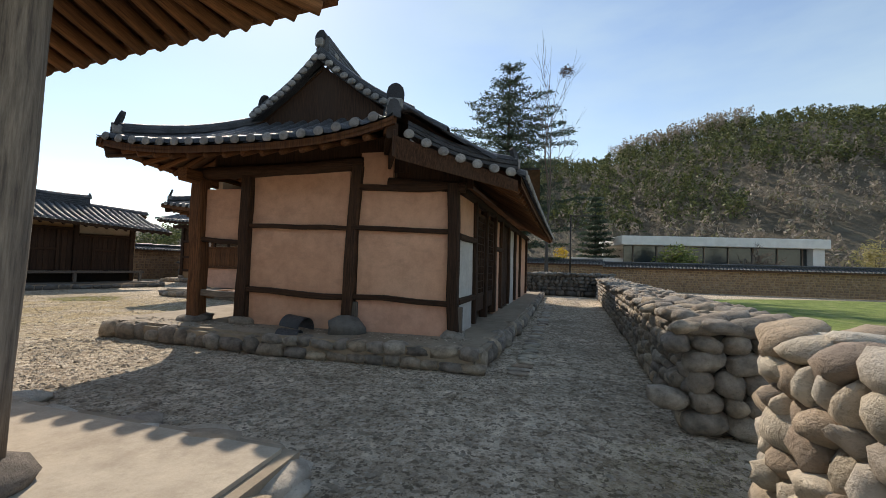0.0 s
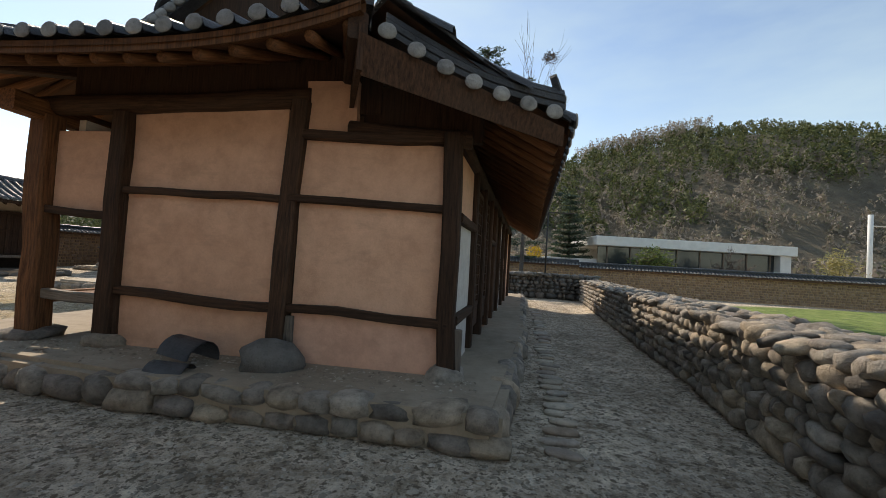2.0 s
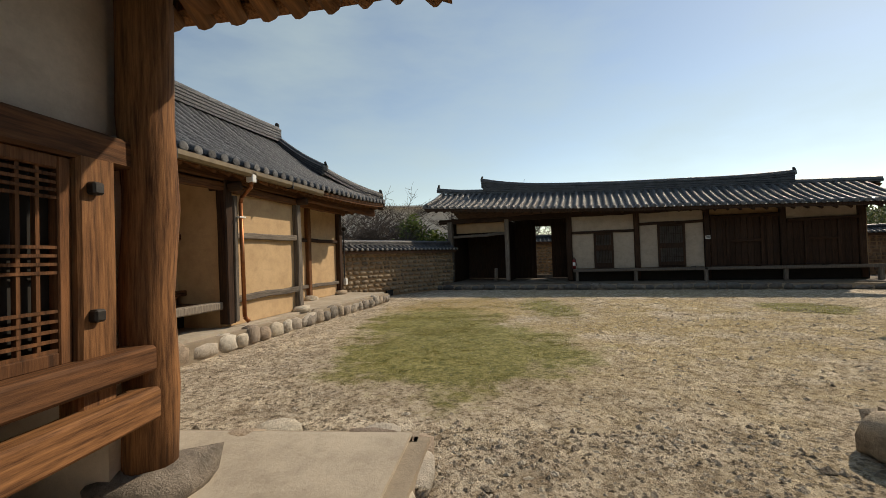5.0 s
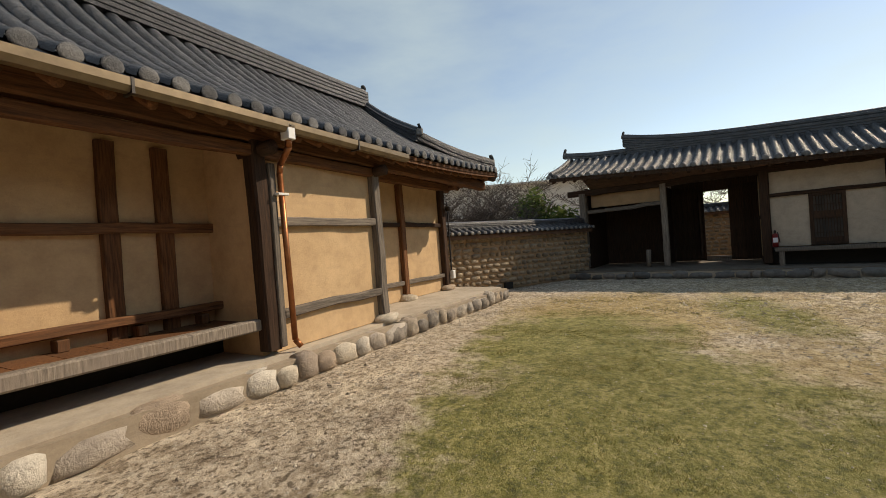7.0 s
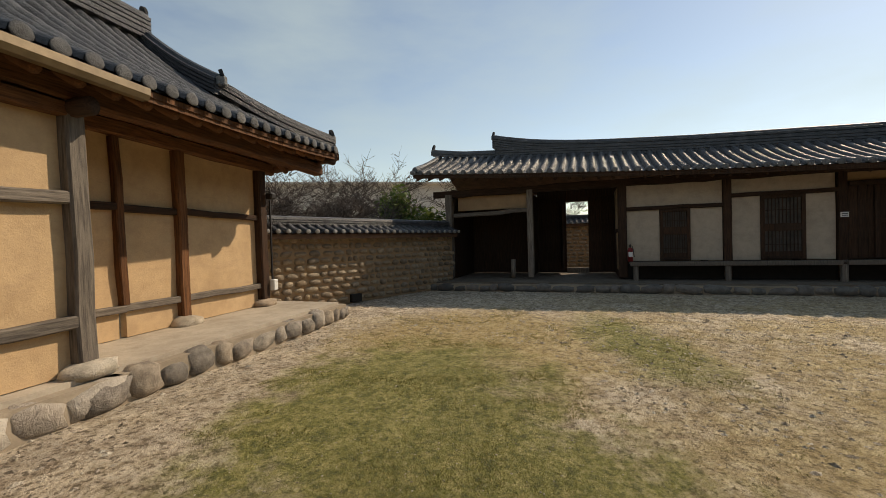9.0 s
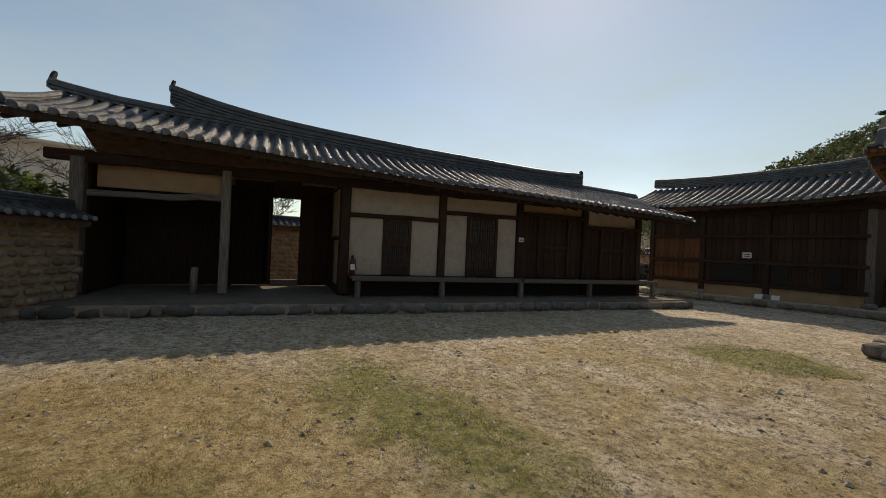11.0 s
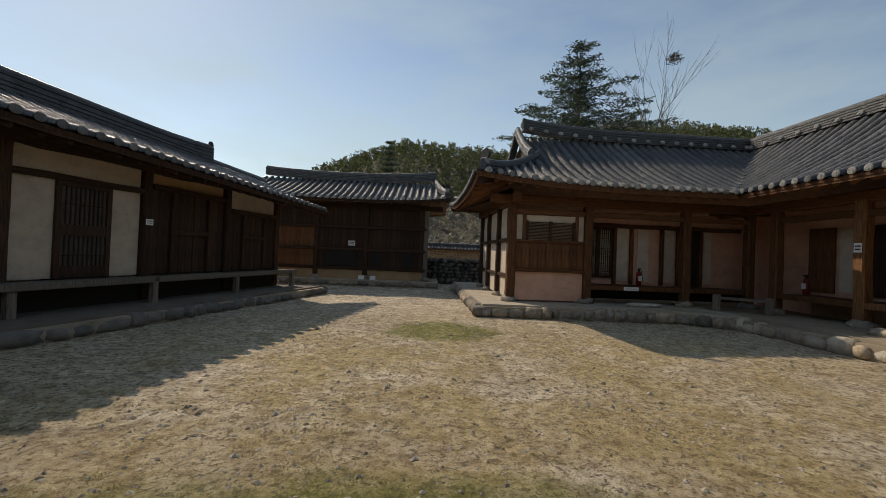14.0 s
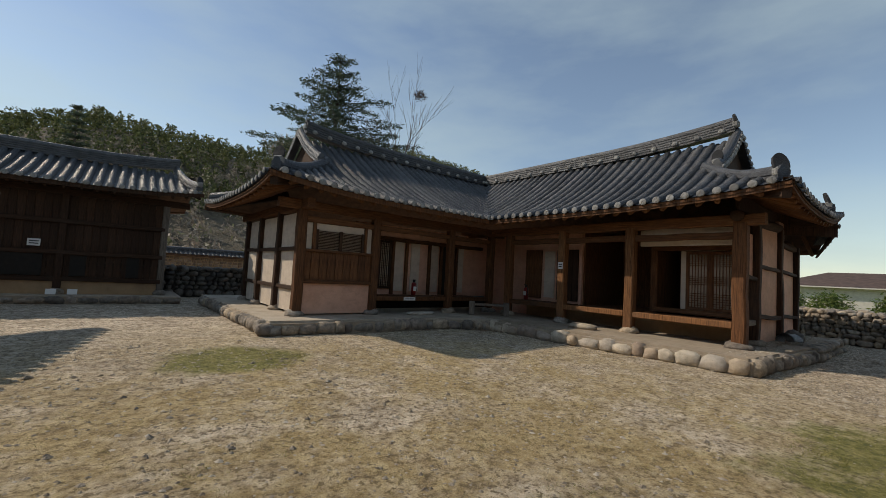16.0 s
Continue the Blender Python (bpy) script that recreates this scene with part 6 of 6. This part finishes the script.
hx, hy = np.linspace(-400, 500, 120), list(np.linspace(58, 160, 34)) + [175, 200, 240, 285]
hv = [(float(x), float(y), hill_z(x, y)) for y in hy for x in hx]
hf = [(j * 120 + i, j * 120 + i + 1, (j + 1) * 120 + i + 1, (j + 1) * 120 + i) for j in range(len(hy) - 1) for i in range(119)]
hm = bpy.data.meshes.new("hill")
hm.from_pydata(hv, [], hf)
m_, nt_, b_, v_ = material("hill_ground", 0.95)
nt_.links.new(ramp(nt_, tex(nt_, v_, 0.09, 7.0, 0.7), [(0.3, (0.06, 0.055, 0.035)), (0.5, (0.12, 0.10, 0.07)), (0.7, (0.19, 0.165, 0.115))]), b_.inputs["Base Color"])
bump(nt_, b_, tex(nt_, v_, 0.6, 6.0, 0.7), 1.0, 1.5)
hm.materials.append(m_)
hm.polygons.foreach_set("use_smooth", [True] * len(hm.polygons))
tagged(new("hill", hm), "brown wooded hillside rising behind the village", "hill", "", "structure")

rg_ = random.Random(700)
green_v, green_f, brush_v, brush_f = [], [], [], []


def leaf_quads(V, F, p, w, h, n, s, rg):
    for _ in range(n):
        e = rg.random() ** 0.7
        rad = w * (1 - 0.75 * e) * rg.uniform(0.4, 1.0)
        a = rg.uniform(0, 6.283)
        c = (p[0] + math.cos(a) * rad, p[1] + math.sin(a) * rad, p[2] + h * e)
        u = Vector((rg.gauss(0, 1), rg.gauss(0, 1), rg.gauss(0, 1.2))).normalized() * s * rg.uniform(0.5, 1.1)
        v = Vector((rg.gauss(0, 1), rg.gauss(0, 1), rg.gauss(0, 1))).normalized() * s * rg.uniform(0.25, 0.6)
        k = len(V)
        c = Vector(c)
        V.extend([tuple(c - u), tuple(c + v), tuple(c + u), tuple(c - v)])
        F.append((k, k + 1, k + 2, k + 3))


for _ in range(4600):
    x, y = rg_.uniform(-130, 230), rg_.uniform(96, 166)
    z = hill_z(x, y)
    if y < 104 + 14 * noise.noise(Vector((x * 0.035, 0, 1))) + (12 if x > 40 else -10):
        continue
    leaf_quads(green_v, green_f, (x, y, z), rg_.uniform(1.3, 2.4), rg_.uniform(2.6, 5.2), 48, 0.48, rg_)
for _ in range(1900):
    x, y = rg_.uniform(-60, 190), rg_.uniform(60, 122)
    leaf_quads(brush_v, brush_f, (x, y, hill_z(x, y)), rg_.uniform(1.2, 2.4), rg_.uniform(2.0, 4.5), 22, 0.55, rg_)
for _ in range(420):
    x, y = rg_.choice((rg_.uniform(130, 240), rg_.uniform(22, 62), rg_.uniform(22, 62))), rg_.uniform(146, 164)
    leaf_quads(brush_v, brush_f, (x, y, hill_z(x, y)), rg_.uniform(1.5, 3.0), rg_.uniform(5, 8), 40, 0.42, rg_)
for nm, V, F, mt, lb in (("bamboo_grove", green_v, green_f, M_FOREST, "dense green bamboo and pine cover on the hill"), ("dry_brush", brush_v, brush_f, M_BRUSH, "grey-brown leafless brush and trees on the hillside")):
    me = bpy.data.meshes.new(nm)
    me.from_pydata(V, [], F)
    me.materials.append(mt)
    tagged(new(nm, me), lb, "woods", "", "stuff")


# ---- buildings beyond ----
mb = thing("modern_building", pose(5.9, 43.2, 0, 0, 0, 8), "low modern white flat-roofed building with dark glazing", "building")
part("roof_fascia", box(-0.3, -0.6, 3.75, 16.6, 6.5, 4.55, 0.04), M_CONCRETE, mb)
part("glazing", box(0.2, 0.4, 0.0, 15.6, 0.5, 3.75), M_GLASS, mb)
part("side_wall", box(15.4, -0.3, 0.0, 16.3, 6.0, 3.75), M_CONCRETE, mb)
part("back_wall", box(0, 6.0, 0.0, 15.5, 6.2, 3.75), M_CONCRETE, mb)
for x in np.arange(1.0, 15.4, 2.0):
    part("mullion", box(float(x) - 0.05, 0.3, 0.0, float(x) + 0.05, 0.42, 3.75), M_GREYWOOD, mb)
gw = thing("garden_wall", pose(0.5, 44.0, 0), "low white rendered wall beside the modern building", "wall")
part("body", box(0, 0, 0, 6.0, 0.3, 2.6, 0.02), M_CONCRETE, gw)
up_ = thing("utility_pole", pose(36.1, 55.8, 0), "grey concrete utility pole with a crossarm", "pole")
beam("shaft", (0, 0, 0), (0, 0, 9.2), 0.45, 0.45, M_CONCRETE, up_, 0, 0, 10)
beam("crossarm", (-0.2, 0, 8.0), (1.6, 0, 8.0), 0.12, 0.12, M_GREYWALL, up_)
lp = thing("lamp_post", pose(1.0, 36.5, 0), "thin dark metal post before the boundary wall", "post")
beam("shaft", (0, 0, 0), (0, 0, 5.6), 0.12, 0.12, M_IRON, lp, 0, 0, 8)
beam("arm", (-0.1, 0, 5.5), (1.8, 0, 5.5), 0.08, 0.08, M_IRON, lp)


def village_house(m, w, d, h, rh, wall, roof_mat, label):
    hs = thing("village_house", m, label, "house")
    part("wall", box(-w / 2, -d / 2, 0, w / 2, d / 2, h, 0.02), wall, hs)
    bm = bmesh.new()
    o = 0.7
    e = [bm.verts.new(p) for p in ((-w / 2 - o, -d / 2 - o, h - 0.1), (w / 2 + o, -d / 2 - o, h - 0.1), (w / 2 + o, d / 2 + o, h - 0.1), (-w / 2 - o, d / 2 + o, h - 0.1))]
    t = [bm.verts.new((-w / 2 + d / 2, 0, h + rh)), bm.verts.new((w / 2 - d / 2, 0, h + rh))]
    for q in ((e[0], e[1], t[1], t[0]), (e[1], e[2], t[1]), (e[2], e[3], t[0], t[1]), (e[3], e[0], t[0]), (e[3], e[2], e[1], e[0])):
        bm.faces.new(q)
    part("roof", bm, roof_mat, hs)
    part("fascia", box(-w / 2 - o - 0.02, -d / 2 - o - 0.02, h - 0.22, w / 2 + o + 0.02, d / 2 + o + 0.02, h - 0.11), wall, hs)
    for k in range(3):
        x = -w / 2 + w * (k + 0.5) / 3
        wd = part("window", box(x - 0.9, -d / 2 - 0.04, 0.9, x + 0.9, -d / 2 + 0.02, 2.2), M_GLASS, hs)
        part("frame", box(x - 0.03, -d / 2 - 0.06, 0.9, x + 0.03, -d / 2 - 0.03, 2.2), M_CONCRETE, wd)
    return hs


M_BROWNROOF = plain("brown_roof", (0.085, 0.055, 0.045), 0.8, 0, 0.3, 3.0)
village_house(pose(36.0, 12.5, 0, 0, 0, 95), 12, 7, 2.5, 1.3, M_GREYWALL, M_BROWNROOF, "single-storey white village house with brown hipped roof")
village_house(pose(-46.0, -4.0, 0, 0, 0, 105), 18, 9, 6.2, 0.5, M_GREYWALL, M_BROWNROOF, "pale rendered house with low brown roof beyond the wall")
shrub("hedge", pose(21.5, 13.0, 0), 1.4, 1.7, M_SHRUB, "clipped green hedge before the village house", 640, 300, 0.16)
shrub("hedge", pose(23.0, 15.6, 0), 1.5, 1.7, M_SHRUB, "clipped green hedge before the village house", 642, 300, 0.16)
shrub("hedge", pose(22.5, 10.0, 0), 1.4, 1.6, M_SHRUB, "clipped green hedge before the village house", 641, 300, 0.16)

# ---- small things ----
def extinguisher(m, label):
    e = thing("fire_extinguisher", m, label, "extinguisher", "fire extinguishers on the verandas")
    bm = bmesh.new()
    bmesh.ops.create_cone(bm, cap_ends=True, segments=16, radius1=0.075, radius2=0.075, depth=0.34, matrix=pose(0, 0, 0.19))
    bmesh.ops.create_uvsphere(bm, u_segments=14, v_segments=8, radius=0.075, matrix=pose(0, 0, 0.36))
    part("cylinder", bm, M_RED, e, "", None, True)
    part("valve", box(-0.03, -0.03, 0.42, 0.03, 0.03, 0.50, 0.008), M_IRON, e)
    part("handle", box(-0.02, -0.10, 0.49, 0.02, 0.03, 0.52, 0.006), M_BLACK, e)
    part("label_plate", box(-0.055, -0.0785, 0.16, 0.055, -0.068, 0.30), M_SIGN, e)
    beam("hose", (0.06, -0.02, 0.46), (0.10, -0.03, 0.15), 0.025, 0.025, M_BLACK, e, 0, 0, 8)
    return e


extinguisher(Dm @ pose(0.18, -0.3, 0.76), "red fire extinguisher standing on the gatehouse bench")
extinguisher(pose(-10.6, 18.6, 0.79), "red fire extinguisher on the short wing veranda")
extinguisher(pose(-7.15, 16.9, 0.82, 0, 0, -90), "red fire extinguisher on the long wing veranda")


def plate(m, w, h, label, lines=2):
    s = thing("sign_plate", m, label, "sign")
    part("plate", box(-w / 2, -0.01, -h / 2, w / 2, 0.0, h / 2), M_SIGN, s)
    for k in range(lines):
        z = h / 2 - h * (k + 1) / (lines + 1)
        part("text_bar", box(-w * 0.36, -0.013, z - h * 0.07, w * 0.36, -0.0101, z + h * 0.07), M_BLACK, s)


plate(Dm @ pose(5.2, -0.12, 1.92), 0.17, 0.13, "small white notice plate on a gatehouse post")
plate(pose(-19.93, 25.82, 1.82, 0, 0, -2), 0.30, 0.22, "white notice plate on the dark barn boards")
plate(pose(-7.78, 15.15, 1.98, 0, 0, -90), 0.16, 0.2, "white notice plate on a veranda post")
plate(pose(-11.1, 18.08, 0.74), 0.42, 0.10, "long white name plate on the veranda edge", 1)
mt_ = thing("meter_box", Cm @ pose(6.56, 0.96, 0), "small white electric meter on the end post", "meter")
part("case", box(-0.07, -0.1, 0.62, 0.07, 0.0, 0.84, 0.015), M_SIGN, mt_)
part("conduit", box(-0.015, -0.03, 0.84, 0.015, 0.0, 2.7), M_BLACK, mt_)
lamp_ = thing("wall_lamp", Cm @ pose(6.5, 0.96, 2.5), "small dark lamp fixed at the end post", "lamp")
part("shade", box(-0.09, -0.16, -0.05, 0.09, 0.0, 0.08, 0.03), M_IRON, lamp_)

# broken black roof tiles lying by the end wall
for i, (x, y, z, rz, s) in enumerate(((-5.0, 10.28, 0.34, 78, 1.0), (-4.95, 10.02, 0.20, 100, 0.85))):
    bm = bmesh.new()
    ra = [(math.cos(t), math.sin(t)) for t in [math.pi * k / 8 for k in range(9)]]
    for r_, flip in ((0.2, False), (0.18, True)):
        a = [bm.verts.new((c * r_ * s, 0, q * r_ * s)) for c, q in ra]
        b = [bm.verts.new((c * r_ * s, 0.42 * s, q * r_ * s)) for c, q in ra]
        for k in range(8):
            f = (a[k], a[k + 1], b[k + 1], b[k])
            bm.faces.new(f[::-1] if flip else f)
    tagged(part("roof_tile", bm, M_TILE, None, "", pose(x, y, z, 4, 8, rz), True), "old black curved roof tile leaning on the plinth", "tile")
# stepping stones, low bench, stake
st_ = stones(M_PALESTONE, 0.75)
ss = link("step_stone", random.Random(5).choice(st_), None, pose(-8.35, 14.0, 0.36, 0, 0, 90) @ Matrix.Diagonal((0.75, 0.34, 0.16, 1)))
tagged(ss, "flat pale stepping stone before the veranda", "stone")
ss = link("step_stone", random.Random(6).choice(st_), None, pose(-10.9, 17.75, 0.34) @ Matrix.Diagonal((0.9, 0.3, 0.12, 1)))
tagged(ss, "long grey stepping stone below the short wing veranda", "stone")
bn = thing("low_bench", pose(-8.6, 17.2, 0.30, 0, 0, -40), "small low wooden bench on the platform corner", "bench")
part("seat", box(-0.5, -0.15, 0.30, 0.5, 0.15, 0.36, 0.01), M_GREYWOOD, bn)
for x in (-0.55, 0.55):
    part("leg", box(x - 0.09, -0.1, 0.0, x + 0.09, 0.1, 0.42, 0.012), M_GREYWOOD, bn)
for i, (x, z) in enumerate(((-19.4, 0.24), (-18.9, 0.24))):
    lb = thing("floor_label", pose(x, 25.35, z, -25, 0, 0), "small white label board standing on the barn platform", "label")
    part("board", box(-0.12, -0.01, 0, 0.12, 0.01, 0.18), M_SIGN, lb)
vase = thing("wooden_post_stub", Dm @ pose(-3.35, 0.2, 0.24), "short grey wooden stump in the open shed bay", "stump")
beam("stump", (0, 0, 0), (0.02, 0, 0.62), 0.16, 0.16, M_GREYWOOD, vase, 0.01, 3, 10)

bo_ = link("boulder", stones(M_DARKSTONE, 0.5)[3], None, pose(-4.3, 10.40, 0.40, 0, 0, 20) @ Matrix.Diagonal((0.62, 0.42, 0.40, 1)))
tagged(bo_, "dark rounded boulder at the foot of the end wall", "stone")

# loose flat stones round the near platform
rg_ = random.Random(800)
lib_ = stones(M_PALESTONE, 0.7)
for i, (x, y) in enumerate(((-2.75, 6.35), (-3.25, 6.75), (-3.9, 6.85), (-4.6, 6.95), (-9.2, 6.5), (-7.6, 7.12), (-6.2, 7.1), (-9.3, 5.6))):
    o_ = link("flat_stone", rg_.choice(lib_), None, pose(x, y, 0.03, 0, 0, rg_.uniform(0, 180)) @ Matrix.Diagonal((rg_.uniform(0.35, 0.6), rg_.uniform(0.25, 0.4), 0.12, 1)))
    tagged(o_, "flat weathered stone set in the earth by the platform", "stone", "flat stones by the platform")

# drip line of small flat stones along the lane side
rg_ = random.Random(810)
for i in range(46):
    y = 9.9 + i * 0.24
    o_ = link("drip_stone", rg_.choice(lib_), None, pose(-1.45 + 0.06 * (y - 9.7) + rg_.uniform(-0.05, 0.05), y, 0.0, 0, 0, rg_.uniform(-15, 15)) @ Matrix.Diagonal((rg_.uniform(0.2, 0.34), rg_.uniform(0.09, 0.15), 0.06, 1)))
    tagged(o_, "small pale flat stone in the drip line of the lane", "stone", "drip line stones")

# ---- pebbles and grass ----
rg_ = random.Random(900)
pv, pf = [], []
ico = [(0, 0, 1), (0.9, 0, 0.2), (0.25, 0.85, 0.25), (-0.75, 0.5, 0.2), (-0.7, -0.55, 0.2), (0.3, -0.85, 0.2)]
icf = [(0, 1, 2), (0, 2, 3), (0, 3, 4), (0, 4, 5), (0, 5, 1)]


def pebble(x, y, s, lift=None):
    k = len(pv)
    a = rg_.uniform(0, 6.28)
    c, q = math.cos(a), math.sin(a)
    fx, fy, fz = s * rg_.uniform(0.7, 1.4), s * rg_.uniform(0.6, 1.0), s * rg_.uniform(0.35, 0.8)
    z = 0.022 * noise.noise(Vector((x * 0.9, y * 0.9, 0))) + 0.014 * noise.noise(Vector((x * 3.1, y * 3.1, 5))) - 0.017
    if lift is not None:
        z = lift
    for X, Y, Z in ico:
        X, Y = X * fx * rg_.uniform(0.8, 1.2), Y * fy * rg_.uniform(0.8, 1.2)
        pv.append((x + X * c - Y * q, y + X * q + Y * c, z + Z * fz))
    pf.extend([tuple(k + i for i in f) for f in icf])


for _ in range(64000):
    u = rg_.random()
    if u < 0.45:
        x, y = rg_.uniform(-9.5, 0.4), rg_.uniform(3.5, 10.0)
    elif u < 0.6:
        x, y = rg_.uniform(-1.6, 0.6), rg_.uniform(9, 24)
    else:
        x, y = rg_.uniform(-24, -8), rg_.uniform(3.2, 17)
    grassy = ((x + 12.7) / 2.9) ** 2 + ((y - 7.0) / 2.4) ** 2 < 1 or ((x + 15.4) / 2.8) ** 2 + ((y - 6.2) / 2.0) ** 2 < 1
    pebble(x, y, abs(rg_.gauss(0, 0.004 if grassy else 0.014)) + 0.004)
for _ in range(1500):
    pebble(rg_.uniform(-8.8, -2.2), 10.65 - abs(rg_.gauss(0, 0.28)), abs(rg_.gauss(0, 0.014)) + 0.004, 0.298)
me = bpy.data.meshes.new("gravel")
me.from_pydata(pv, [], pf)
me.materials.append(rock("gravel", [(0.22, 0.175, 0.125), (0.44, 0.37, 0.29), (0.28, 0.225, 0.165), (0.62, 0.55, 0.45), (0.34, 0.28, 0.21)], island=True))
tagged(new("gravel", me), "small loose gravel and grit scattered on the earth", "gravel", "", "stuff")

tv, tf = [], []


def tuft(x, y, h, n):
    z = 0.022 * noise.noise(Vector((x * 0.9, y * 0.9, 0))) - 0.02
    for _ in range(n):
        k = len(tv)
        a, b = rg_.uniform(0, 6.28), rg_.uniform(0, 6.28)
        px_, py_ = x + rg_.gauss(0, 0.03), y + rg_.gauss(0, 0.03)
        w, l = 0.003, h * rg_.uniform(0.5, 1.2)
        tv.extend([(px_ - w * math.cos(a), py_ - w * math.sin(a), z), (px_ + w * math.cos(a), py_ + w * math.sin(a), z), (px_ + math.cos(b) * l * 0.7, py_ + math.sin(b) * l * 0.7, z + l)])
        tf.append((k, k + 1, k + 2))


for cx, cy, rx, ry, n in ((-12.7, 7.0, 2.8, 2.3, 7000), (-15.4, 6.2, 2.7, 1.9, 6000), (-18.3, 6.7, 2.8, 2.6, 5000), (-17.6, 9.2, 2.6, 0.9, 2500), (-16.5, 15.2, 1.3, 1.1, 1200), (-0.1, 6.2, 0.9, 2.4, 2200), (-17, 10.5, 6, 5, 4000)):
    for _ in range(n):
        a, r_ = rg_.uniform(0, 6.28), math.sqrt(rg_.random())
        x, y = cx + math.cos(a) * r_ * rx, cy + math.sin(a) * r_ * ry
        if noise.noise(Vector((x * 1.1, y * 1.1, 9))) < -0.15 + 0.5 * r_ * r_:
            continue
        tuft(x, y, rg_.uniform(0.012, 0.026), 6)
me = bpy.data.meshes.new("grass")
me.from_pydata(tv, [], tf)
me.materials.append(leaves("short_grass", [(0.15, 0.16, 0.03), (0.25, 0.235, 0.06), (0.42, 0.34, 0.14), (0.12, 0.135, 0.028)]))
tagged(new("grass", me), "short thin grass, green turning to straw", "grass", "", "stuff")
